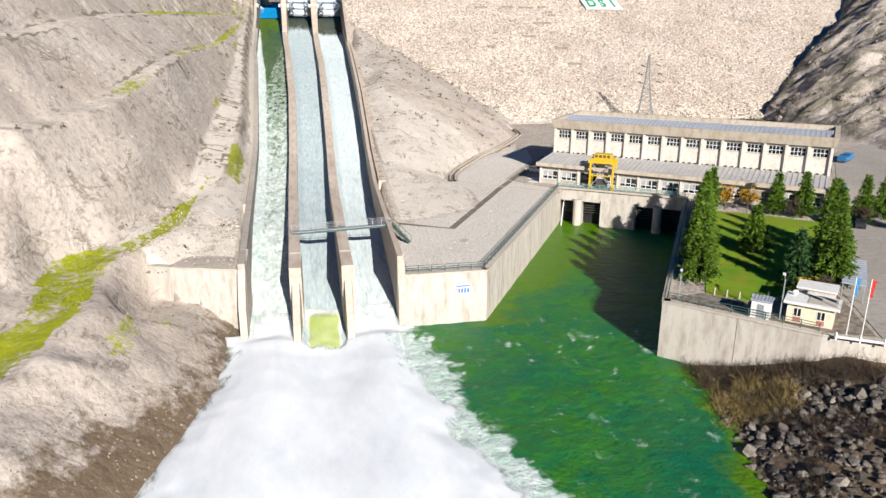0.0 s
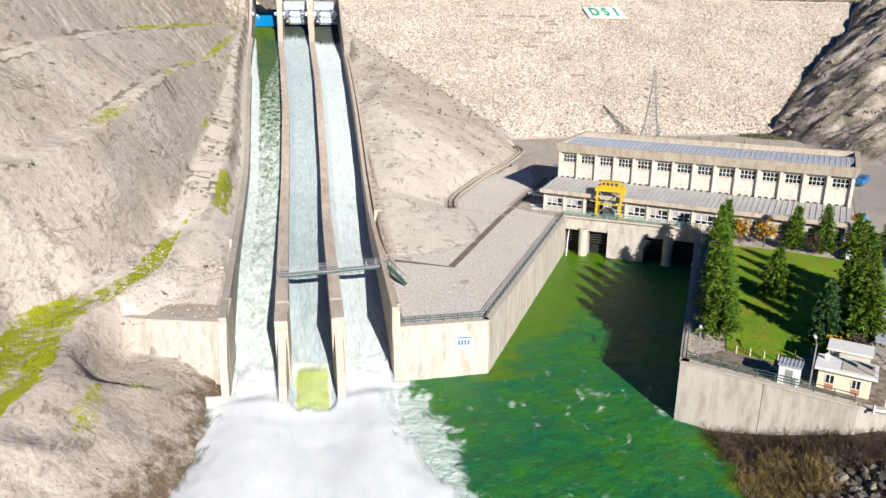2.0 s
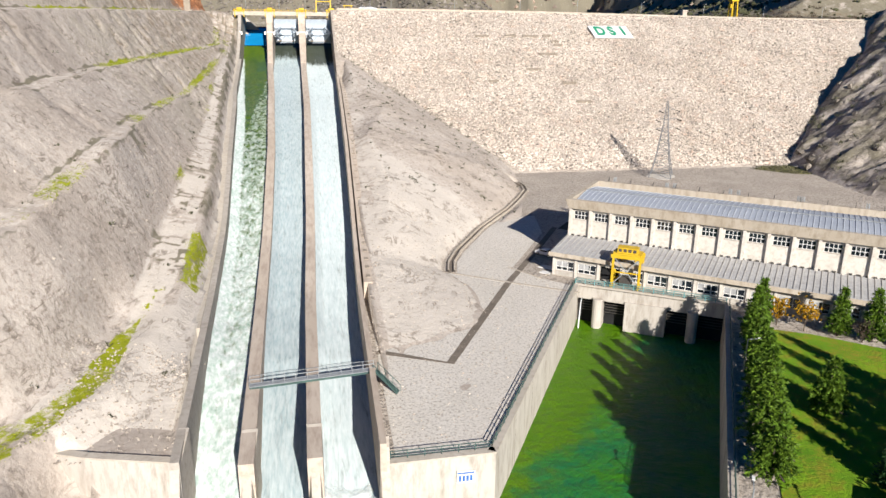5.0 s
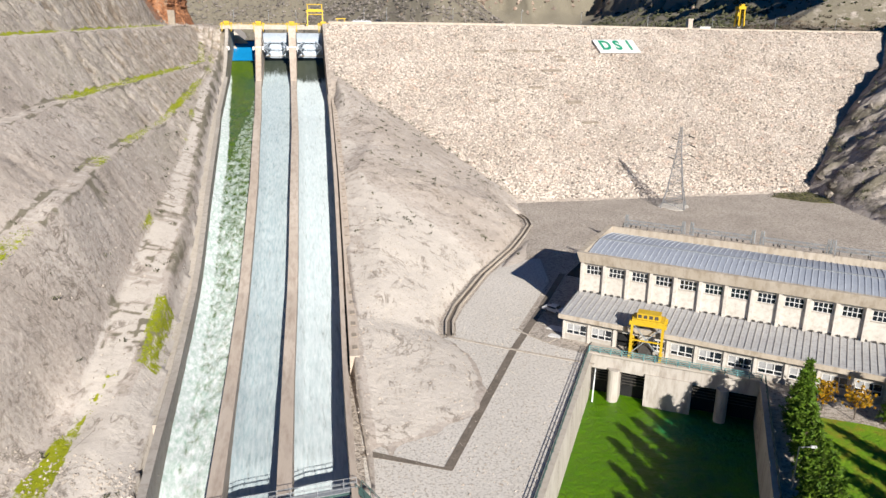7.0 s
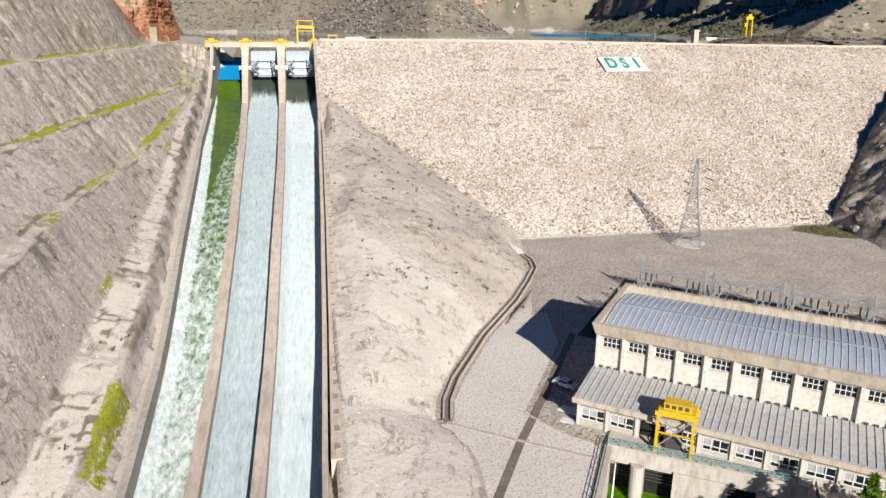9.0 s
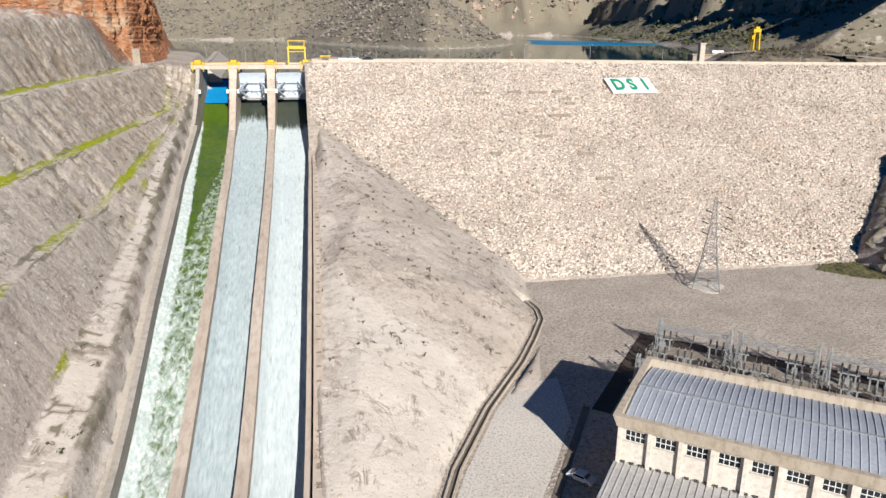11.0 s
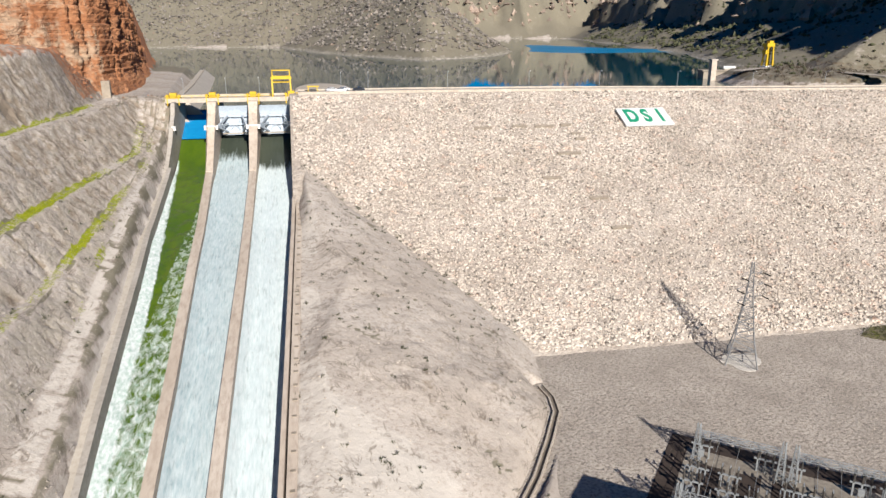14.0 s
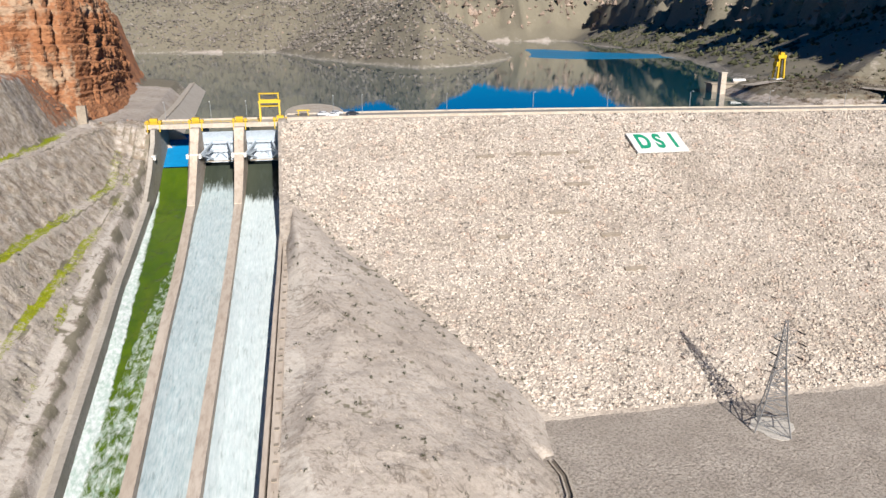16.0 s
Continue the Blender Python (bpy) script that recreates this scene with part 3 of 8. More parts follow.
    green = np.where((x < -13) & (low | left) & (gd < half), 0.70 + 0.45 * fbm(x, y, 4.5, 3, 43.0), green)
    green = np.where(low & (np.hypot((x + 22.5) / 1.3, (y - 84.5) / 4.5) < 1), 0.5, green)
    green = np.where(low & (np.hypot((x + 19) / 1.5, (y - 93) / 2) < 1), 0.45, green)
    # made ground between chute and yard, then the dam
    fi = section(x, y, FILL) + np.where(x > 17, 0.35 * n2, 0.0)
    spur = np.clip((fi - 9.0) / 2.5, 0, 1) * np.clip((y + 0.9 * (x - 22) - 228) / 10, 0, 1) * np.clip((x - chute_x(3, y) - 7) / 8, 0, 1) * (y < 340)
    slab_ = fbm(x * 0.55 - 0.6 * y, 0.6 * x + 0.3 * y, 6.0, 4, 61.0, 0.6)
    fi = fi + spur * (0.2 - 0.7 * np.abs(slab_) + 0.16 * fbm(x, y, 2.4, 3, 63.0, 0.6))
    dd_, _ = off_line(x, y, DITCH)
    fi = np.minimum(fi, 7.5 + np.maximum(0, dd_ - 1.3) * 1.3)
    right = (x > chute_x(3, y) + 1.6) & (y >= 99) & (y < 396)
    inyard = depth_in(x, y, YARD_EDGE)
    fi = np.where((fi < 8.7) & (inyard < 1.3), -5.0, fi - np.clip((8.7 - fi) / 0.7, 0, 1) * 0.5)
    z = np.where(right & ((inyard > -0.5) | (x < 17) | (y > 200)), fi, z)
    z = np.where((y < 99) & (inyard > 1.3), 7.5, z)
    z = np.where(right & (x < 330), np.maximum(z, np.where(y > 255, dam_z(y, x) - 0.9 - np.maximum(0, y - 390) * 0.5, -5)), z)
    # rock abutment
    xb = np.interp(y, [-100, -20, 30, 60, 100, 150, 204, 263, 290, 315, 335, 362, 380, 420], [60, 75, 105, 130, 152, 166, 171, 177, 204, 232, 256, 283, 306, 335])
    zb = np.maximum(8.0, dam_z(y, x) - 0.5)
    d = x - xb + 3 * n1 + 1.0 * n2
    rug = np.abs(fbm(x * 0.8 + y * 0.5, y - 0.3 * x, 22, 5, 13.0, 0.5))
    rise_ = np.interp(y, [150, 190, 260, 300], [1.0, 0.36, 0.78, 0.72])
    rock = zb + rise_ * np.interp(d, [0, 3, 8, 30, 80, 200, 420], [0, 5, 10, 30, 62, 95, 130]) + np.clip(d, 0, 10) * (0.15 * n2 - 0.9 * rug + 0.25)
    z = np.where((d > 0) & (y < 440), np.maximum(z, rock), z)
    # upstream: lake bed and hills
    up = y >= 396
    hl = np.full(x.shape, 30.0)
    dl = -30 - x - np.clip(y - 400, 0, 220) * 0.10 - np.clip(y - 620, 0, 2000) * 0.9 + 2 * n1
    crag = fbm(x, y, 7, 4, 12.0, 0.6)
    cleft = np.abs(fbm(x, y, 24, 4, 14.0))
    dl = dl + np.clip((dl - 14) / 6, 0, 1) * (2.2 * crag - 5.0 * cleft + 1.2)
    red_rock = np.interp(dl, [-30, -8, 0, 16, 20, 24, 27, 31, 40, 52, 70, 200], [30, 52, 59.5, 60.5, 66, 80, 88, 99, 108, 118, 130, 180])
    hl = np.maximum(hl, np.where(dl > 6, strata(red_rock, 5.5, 0.75), red_rock))
    for poly, k, cap, ledge in ((PENINSULA, 0.68, 900, 0), (RIGHT_SHORE, 0.66, 900, 1), (FAR_SHORE, 0.60, 190, 1)):
        dd = depth_in(x, y, poly) + 14 * fbm(x, y, 90, 3, 8.0)
        big = fbm(x, y, 210, 4, 3.0, 0.5)
        rock_ = fbm(x, y, 60, 5, 6.0, 0.6)
        hh = LAKE - 1 + np.clip(dd, -60, 8) * 0.3 + np.clip(dd - 8, 0, cap) * k * (0.8 + 0.35 * big) + np.clip(dd, 0, 90) * (0.14 + 0.14 * ledge) * rock_
        if poly is RIGHT_SHORE:
            w_ = np.clip((y - 570) / 140, 0, 1)
            hh = LAKE - 1 + np.clip(dd, -60, 8) * 0.3 + np.clip(dd - 8, 0, 90) * 0.36 + np.clip(dd - 98, 0, 900) * 0.8 * (0.8 + 0.35 * big) + np.clip(dd, 0, 90) * 0.22 * rock_
            hh = hh * w_ + (1 - w_) * (np.interp(dd, [-60, 0, 14, 55, 300, 900], [30, 53, 59.5, 62, 200, 420]) + 0.8 * n2)
        if ledge:
            cliff = np.clip((hh - LAKE - 46 - 18 * big) / 10, 0, 1)
            hh = strata(hh + cliff * (40 + 22 * rock_), 17.0, 0.8 * cliff)
        hl = np.maximum(hl, hh)
    base = np.where(up, np.minimum(hl, 60.5), le)
    foot = np.clip((y - 406) / 20, 0, 1)
    foot = foot * foot * (3 - 2 * foot)
    cliff_foot = (x < -30) & (y > 372) & (y < 470) & (left | up)
    z = np.where(up, hl, z)
    z = np.where(cliff_foot, base + np.maximum(hl - base, 0) * foot, z)
    # growth on the benches, and the colour of the ground
    on = (y > 215) & (y < 372)
    for q, w, k in ((3, 1.2, 0.64), (5, 1.3, 0.58), (7, 1.1, 0.52)):
        green = np.where(left & on & (np.abs(x - L_[q - 1] - 1.0) < w), k + 0.6 * patch, green)
    green = np.where(left & (y > 120) & (y < 215) & (np.abs(x - L_[7] + 1.5) < 1.6), 0.20 + 0.7 * patch, green)
    green = np.where(left & (y > 170) & (np.abs(x - L_[8] + 0.4) < 0.7), np.maximum(green, 0.22 + 0.8 * patch), green)
    chan = left & (np.abs(x - chute_x(0, y) + 4.0) < 1.3) & (y > 148) & (y < 168)
    green = np.where(chan, 0.6, green)
    pale = np.where(right & (x > 16) & (y < 240), np.clip((232 - y - 0.9 * (x - 22)) / 12, -0.4, 1.0) * (z > 8.2), 0.0)
    pale = np.where(left & (x > L_[8]), 0.78 + 0.3 * patch, pale)
    pale = np.where(right & (y > 190) & (y < 345) & (x < chute_x(3, y) + 6.5 + 3 * patch), 0.50 + 0.4 * patch, pale)
    brown = left & (np.abs(x - L_[9] + 0.2 - 0.5 * patch) < 0.75) & (y > 140)
    grey = np.where(right & (x > 17) & (y < 400) & (z > 8.2), 0.34 - np.maximum(pale, 0), 0.0)
    for a, b_, c_ in ((1, 2, 3), (3, 4, 5), (5, 6, 7)):
        grey = np.where(left & (x > L_[a]) & (x < L_[b_] + 0.3), np.clip((y - 172) / 95, -0.10, 0.54) + 0.25 * face, grey)
        pale = np.where(left & (x >= L_[b_] + 0.3) & (x < L_[c_]), 0.45, pale)
        brown = brown | (left & (np.abs(x - L_[b_] - 0.2 + 0.4 * n2) < 0.45) & (y > 140) & (patch > -0.25))
        brown = brown | (left & (np.abs(x - L_[c_] + 0.2 * n2) < 0.35) & (patch < 0.1))
    grey = np.where(left & (x > L_[7]) & (x < L_[8]), np.clip((y - 172) / 95, -0.10, 0.54) + 0.25 * face, grey)
    lines = left & (x > L_[8] - 0.4) & (x < L_[9]) & (y > 150) & ((np.abs(fbm(x * 0.22, y, 7, 3, 81.0)) < 0.035) | (np.abs(fbm(x, y * 0.3, 4, 3, 85.0)) < 0.03)) & (fbm(x, y, 30, 2, 83.0) > -0.3)
    brown = brown | lines
    green = np.where(lines & (patch > 0.35), 0.5, green)
    red = np.where(up & (x < -22) & (y < 700) & (z > 61.5), 1.1 + 0.35 * patch - np.clip((-x - 130) / 60, 0, 0.5), 0.0)
    red = np.where(left & (y > 280) & (z > 77), 0.45 + 0.4 * patch + np.clip((y - 340) / 60, 0, 0.5), red)
    red = np.where((y > 366) & (y < 700) & (x < -33) & (z > 62.5), 1.1 + 0.3 * patch, red)
    red = np.where(up & (y > 700), 0.02 + 0.3 * fbm(x, y, 120, 3, 4.0) + 0.3 * np.sin(z * 0.14) - 0.2, red)
    over = np.maximum(np.clip(red / 0.3, 0, 1), brown)
    grey, pale = grey * (1 - over), pale * (1 - over)
    scrub = np.where(up & (y > 560) & (z > LAKE - 0.5), 0.82, 0.0)
    scrub = np.where(up & (x > 180) & (y <= 560) & (z > LAKE + 3), 0.7, scrub)
    scrub = np.where((d > 1) & (y < 440) & (x > 100), 0.56 + 0.2 * patch, scrub)
    pale = np.where(up & (y > 560) & (z > LAKE - 2) & (z < LAKE + 3.0 + 1.5 * patch), 0.45, pale)
    scrub = np.where(brown, 0.62 + 0.5 * n2, scrub)
    # Hollows take the dark scrub tone as well: their shade put into colour.
    scrub = np.where(left & (pits > 0.3), np.maximum(scrub, 0.25 + 0.4 * pits), scrub)
    # thin ledge lines along the spur: their shadows painted as dark colour
    ledge_shade = fbm(0.22 * (0.86 * x - 0.51 * y), 0.51 * x + 0.86 * y, 5.0, 3, 71.0, 0.6)
    ledges = (spur * right > 0.5) & (np.abs(ledge_shade) < 0.05) & (fbm(x, y, 9, 3, 73.0) > 0.12)
    scrub = np.where(ledges, 0.62 + 0.3 * n2, scrub)
    mud = np.where(low & (x < 20), np.clip(0.80 - z * 0.13, -0.3, 0.6) + np.clip((84 - y) / 20, 0, 1) * 0.4, 0.0)
    mud = np.where(up & (x > 250) & (y < 560) & (z < 66), 0.42, mud)
    mud = np.where((y < 92) & (x > 30), 0.75, mud)
    grey_spur = spur * right
    crag = np.where(left, (0.18 + 0.5 * cut) * (1 - 0.8 * near) * (0.5 + 0.5 * np.clip((y - 215) / 40, 0, 1)), 0.12)
    crag = np.where(right & (z > 8.4), 0.15 + 0.15 * grey_spur, crag)
    crag = np.where((x > 100) & (y < 440) & (z > 10) & (z > dam_z(y, x) + 1), 1.0, crag)
    crag = np.where(up & (y > 400), 0.9, crag)
    crag = np.where(low, 0.45, crag)
    deep_ = np.clip((y - 250) / 40, 0, 1)
    # Bare soil, browner in the pits: the shade of the hollows painted in.
    soil = np.where(left, 0.12 + 0.05 * deep_ + (0.10 + 0.22 * deep_) * cut * (1 - near) + 0.10 * np.clip(bed - 0.2, 0, 1) + 0.35 * pits, 0.0)
    soil = np.where(right & (z > 8.4), 0.12 + 0.18 * grey_spur, soil)
    soil = np.where(low & (x < 20), 0.22, soil)
    return z, (("crag", crag), ("soil", soil), ("green", green), ("pale", pale), ("grey", grey), ("red", red), ("scrub", scrub), ("mud", mud))


def axis(mid, step, far_lo, far_hi, grow=1.042):
    mid = list(mid)
    a, s, before = mid[0], step, []
    while a > far_lo:
        s *= grow
        a -= s
        before.append(a)
    a, s, after = mid[-1], step, []
    while a < far_hi:
        s *= grow
        a += s
        after.append(a)
    return np.array(before[::-1] + mid + after)


fine_x = np.concatenate([np.arange(-110, -60, 1.7), np.arange(-60, -12, 0.55), np.arange(-12, 18, 1.0), np.arange(18, 80, 0.75), np.arange(80, 290, 1.9)])
gx = axis(fine_x, 1.7, -1500, 2600, 1.022)
gy = axis(np.concatenate([np.arange(-20, 40, 1.25), np.arange(40, 380, 0.8), np.arange(380, 480, 1.25)]), 1.5, -900, 3500, 1.019)
GX, GY = np.meshgrid(gx, gy)
GZ, GA = land(GX, GY)
nx, ny = len(gx), len(gy)
iy, ix = np.mgrid[0:ny - 1, 0:nx - 1]
i0 = (iy * nx + ix).ravel()
quads = np.stack([i0, i0 + 1, i0 + nx + 1, i0 + nx], 1)
ground = raw("ground", np.stack([GX.ravel(), GY.ravel(), GZ.ravel()], 1).tolist(), quads.tolist(), M_EARTH, None, True, [(key, v.ravel()) for key, v in GA])
tagged(ground, "pale eroded marl slopes and rocky valley floor", "ground", kind="structure")


def sheet(name, x0, x1, y0, y1, z, material, label, category, kind="structure"):
    bm = bmesh.new()
    bm.faces.new([bm.verts.new((a, b, z)) for a, b in ((x0, y0), (x1, y0), (x1, y1), (x0, y1))])
    return tagged(part(name, bm, material), label, category, kind=kind)


sheet("water", -1500, 2600, 406.5, 3600, LAKE, M_LAKE, "still dark blue reservoir water", "water")
# Sheet added over the lake, carrying the sky's reflection as colour.
tagged(part("water", prism(bmesh.new(), [(318, 1060), (326, 1015), (350, 985), (377, 968), (430, 975), (500, 985), (560, 1000), (520, 1100), (480, 1194), (462, 1290), (447, 1375), (425, 1400), (405, 1361), (382, 1260), (345, 1130)], LAKE - 0.5, LAKE + 0.03), M_RIPPLED_SKY), "wind-ruffled water with the sky's reflection painted in bright blue", "water", kind="structure")

# ---- river ----
rx = np.concatenate([np.arange(-500, -30, 40.0), np.arange(-30, 82, 0.8), np.arange(82, 320, 40.0)])
ry = np.concatenate([np.arange(-900, -10, 60.0), np.arange(-10, 158, 0.8), [170, 200]])
RX, RY = np.meshgrid(rx, ry)
close = (RX > -29) & (RX < 81) & (RY > -9) & (RY < 157)
calm = np.clip((RY - 95) / 45, 0, 1)
RZ = np.where(close, (0.22 - 0.17 * calm) * fbm(RX, RY, 3.5, 4, 2.0, 0.6), 0.0)
foam_edge = np.interp(RY, [-200, 10, 40, 59, 68, 78, 90, 98], [60, 38, 28, 22, 18.6, 15.5, 14.8, 13.0])
FO = 0.58 - np.clip(RX - foam_edge + 3 * fbm(RX, RY, 7, 3, 3.0), 0, 60) * 0.07
wisp = np.clip((0.05 - np.abs(fbm(RX + 0.5 * RY, 1.6 * RY - 0.4 * RX, 11, 4, 27.0, 0.62))) / 0.05, 0, 1) * np.clip(fbm(RX, RY, 16, 2, 29.0) * 2 + 0.2, 0, 1)
FO = np.clip(np.where(RX < foam_edge, 0.75, FO), 0.32, 0.8) - 0.25 * calm + 0.25 * wisp * (1 - calm)
wall_gap = np.abs((RX - 25.75) * 0.871 - (RY - 100.3) * 0.491)
SH = np.where(RY > 98, 0.62 + np.clip((RY - 108) / 50, 0, 0.75) - 0.026 * wall_gap - np.clip((RX - 52) / 40, 0, 0.4), 0.18 - 0.02 * np.abs(RX - 30)) + 0.15 * fbm(RX, RY, 14, 3, 6.0)
SH = np.maximum(SH, np.where(RY < 84, 0.62 - 0.10 * np.clip(np.interp(RY, [-50, 30, 53, 64, 73, 80], [20, 36, 42.4, 45.5, 47.7, 48.5]) - RX, 0, 9), 0))
nrx = len(rx)
iy, ix = np.mgrid[0:len(ry) - 1, 0:nrx - 1]
i0 = (iy * nrx + ix).ravel()
river = raw("water", np.stack([RX.ravel(), RY.ravel(), RZ.ravel()], 1).tolist(), np.stack([i0, i0 + 1, i0 + nrx + 1, i0 + nrx], 1).tolist(), M_RIVER, None, True, [("foam", FO.ravel()), ("shallow", SH.ravel())])
tagged(river, "fast green river streaked with white foam", "water", kind="structure")

# boiling white water where the chute meets the river
bx, by = np.arange(-34, 52, 0.6), np.arange(-14, 107.0, 0.6)
BX, BY = np.meshgrid(bx, by)
edge_r = np.interp(BY, [-200, 10, 40, 59, 68, 78, 90, 98], [60, 36, 26, 21, 18.0, 15.2, 14.2, 12.6])
edge_l = np.interp(BY, [-20, 40, 64, 72, 83, 95, 108], [-52, -27, -19.5, -17.2, -15.2, -14.2, -13.6])
inn = np.minimum(edge_r - BX, BX - edge_l) + 2.2 * fbm(BX, BY, 6, 4, 1.0, 0.6)
lump = 0.45 + 0.06 * fbm(BX, BY * 0.7, 11, 3, 4.0) + 0.05 * fbm(BX, BY * 0.7, 3.0, 3, 8.0)
rise = np.interp(BY, [-14, 30, 60, 78, 88, 95, 99], [0.3, 0.6, 1.1, 1.0, 0.6, 0.2, 0.1])
BZ = 0.12 + np.interp(BY, [84, 90, 96, 99], [0, 0.35, 1.1, 1.7]) + np.clip(inn / 6, 0, 1) * rise * (0.4 + 1.1 * lump)
BF = np.clip(0.26 + inn * 0.10, 0.0, 0.9) - np.clip((BY - 88) / 11, 0, 1) * 0.5
jets = np.exp(-((BX + 6.2) / 4.2) ** 2) + np.exp(-((BX - 9.0) / 4.0) ** 2)
BZ = BZ + jets * np.interp(BY, [40, 64, 84, 94, 99], [0, 1.0, 1.7, 0.9, 0]) * (0.9 + 0.10 * fbm(BX, BY * 0.4, 4.5, 3, 9.0)) + 0.10 * fbm(BX, BY * 0.35, 2.2, 4, 19.0, 0.65) * np.clip(inn / 3, 0, 1)
head_ = np.clip((BY - 94) / 5, 0, 1)
BZ = BZ * (1 - head_) + head_ * (water_top(BY) + np.clip((BY - 103) / 30, 0, 1) * 2.8 + 0.35 + 0.5 * fbm(BX, BY, 2.5, 3, 11.0))
BF = np.where(BY > 86, np.clip(0.85 - (BY - 97) / 8 * 0.6, 0, 0.85), BF)
BF = BF - 0.75 * np.clip((3.7 - np.abs(BX - 1.1)) / 1.5, 0, 1) * np.clip((BY - 90.0) / 5, 0, 1)
BF = np.minimum(BF, np.clip(0.26 + inn * 0.10, 0.0, 0.9) + head_)
keep = (inn > -1.5) & ((BY < 97) | ((BX > chute_x(0, BY) + 0.1) & (BX < chute_x(3, BY) - 0.1)))
nb = len(bx)
iy, ix = np.mgrid[0:len(by) - 1, 0:nb - 1]
i0 = (iy * nb + ix).ravel()
kf = keep.ravel()
sel = kf[i0] & kf[i0 + 1] & kf[i0 + nb] & kf[i0 + nb + 1]
i0 = i0[sel]
froth = raw("white_water", np.stack([BX.ravel(), BY.ravel(), BZ.ravel()], 1).tolist(), np.stack([i0, i0 + 1, i0 + nb + 1, i0 + nb], 1).tolist(), M_SPRAY, None, True, [("foam", BF.ravel())])
tagged(froth, "boiling white water at the foot of the spillway", "white water", kind="stuff")

# ---- yard ----
bm = bmesh.new()
prism(bm, YARD_EDGE, -5, YARD - 0.02)
yard = tagged(part("pavement", bm, M_GRAVEL), "grey gravel yard around the power station", "yard", kind="structure")
bm = prism(bmesh.new(), [(14, 101.2), (25.2, 101.4), (54.4, 153.6), (49.5, 158.6), (46, 166), (60, 190), (63, 206), (53.5, 204), (48, 196), (38.4, 178.2), (35.2, 171), (34, 164.6), (15, 160)], YARD - 0.3, YARD + 0.006)
tagged(part("pavement", bm, M_GRAVEL_PALE), "pale clean gravel beside the tailrace wall", "yard", kind="structure")


def strip(name, pts, width, z, material, label, category, kind="structure"):
    """A flat band along a line of points."""
    bm = bmesh.new()
    vs = []
    for i, p in enumerate(pts):
        a, b = Vector(pts[max(i - 1, 0)]), Vector(pts[min(i + 1, len(pts) - 1)])
        d = (b - a).normalized()
        s = Vector((-d.y, d.x)) * width / 2
        vs.append([bm.verts.new((p[0] + s.x * k, p[1] + s.y * k, z)) for k in (-1, 1)])
    for a, b in zip(vs, vs[1:]):
        bm.faces.new((a[0], b[0], b[1], a[1]))
    bmesh.ops.recalc_face_normals(bm, faces=bm.faces)
    for f in bm.faces:
        if f.normal.z < 0:
            f.normal_flip()
    ex = bmesh.ops.extrude_face_region(bm, geom=bm.faces[:])
    bmesh.ops.translate(bm, verts=[v for v in ex["geom"] if isinstance(v, bmesh.types.BMVert)], vec=(0, 0, 0.07))
    bmesh.ops.recalc_face_normals(bm, faces=bm.faces)
    return tagged(part(name, bm, material), label, category, kind=kind)


M_BAND = surface("dark_drain_grating", [(0.17, 0.14, 0.11), (0.24, 0.20, 0.16), (0.12, 0.10, 0.08)], 0.9, 0.4, 2.0, 0.3, 3.0)
M_ASPHALT = surface("worn_asphalt", [(0.33, 0.30, 0.26), (0.41, 0.375, 0.33), (0.27, 0.24, 0.21)], 0.9, 0.08, 1.0, 0.3, 3.0)
M_GRASS = surface("lawn", [(0.095, 0.235, 0.003), (0.19, 0.33, 0.005), (0.29, 0.22, 0.02)], 0.95, 0.12, 0.45, 0.9, 2.5)
M_RUST = surface("dark_steel", [(0.06, 0.055, 0.05), (0.09, 0.08, 0.07), (0.04, 0.035, 0.03)], 0.6, 0.5, 3.0, 0.1, 4.0)
M_RAIL = surface("dark_green_rail_paint", [(0.05, 0.10, 0.09), (0.08, 0.14, 0.12), (0.04, 0.05, 0.05)], 0.6, 0.5, 3.0, 0.05, 4.0)
M_TURQUOISE = surface("turquoise_paint", [(0.12, 0.28, 0.28), (0.18, 0.36, 0.35), (0.10, 0.2, 0.2)], 0.6, 0.5, 3.0, 0.05, 4.0)
M_GALV = surface("galvanised_steel", [(0.36, 0.38, 0.39), (0.46, 0.48, 0.48), (0.28, 0.29, 0.30)], 0.5, 0.5, 3.0, 0.05, 4.0, 0.4)
M_WHITE_PAINT = surface("white_paint", [(0.74, 0.73, 0.70), (0.80, 0.79, 0.76), (0.62, 0.60, 0.56)], 0.6, 0.4, 2.0, 0.05, 4.0)
M_GREEN_PAINT = surface("green_paint", [(0.01, 0.26, 0.14), (0.015, 0.32, 0.18), (0.01, 0.2, 0.1)], 0.6, 0.4, 2.0, 0.05, 4.0)
M_PANE = surface("dark_window_glass", [(0.012, 0.016, 0.022), (0.02, 0.026, 0.034), (0.012, 0.016, 0.02)], 0.12, 0.3, 1.0, 0.0, 4.0, spec=0.6)
# Near-black: unlit depths painted as colour, and also tyres and pylon insulators.
M_DARK = surface("black_and_unlit_depth", [(0.012, 0.012, 0.013), (0.02, 0.02, 0.02), (0.01, 0.01, 0.01)], 0.9, 0.3, 1.0, 0.0)
M_STAINED = surface("stained_concrete", [(0.47, 0.425, 0.37), (0.57, 0.525, 0.465), (0.33, 0.285, 0.235)], 0.85, 0.12, 0.9, 0.15, 2.0, stretch=(1, 1, 0.25))

strip("drain_channel", [(14.5, 130.0), (24.9, 124.4), (42.4, 156.6), (50.5, 170.0), (64.5, 194)], 1.3, YARD - 0.01, M_BAND, "dark brown drain cover crossing the gravel yard", "drain")
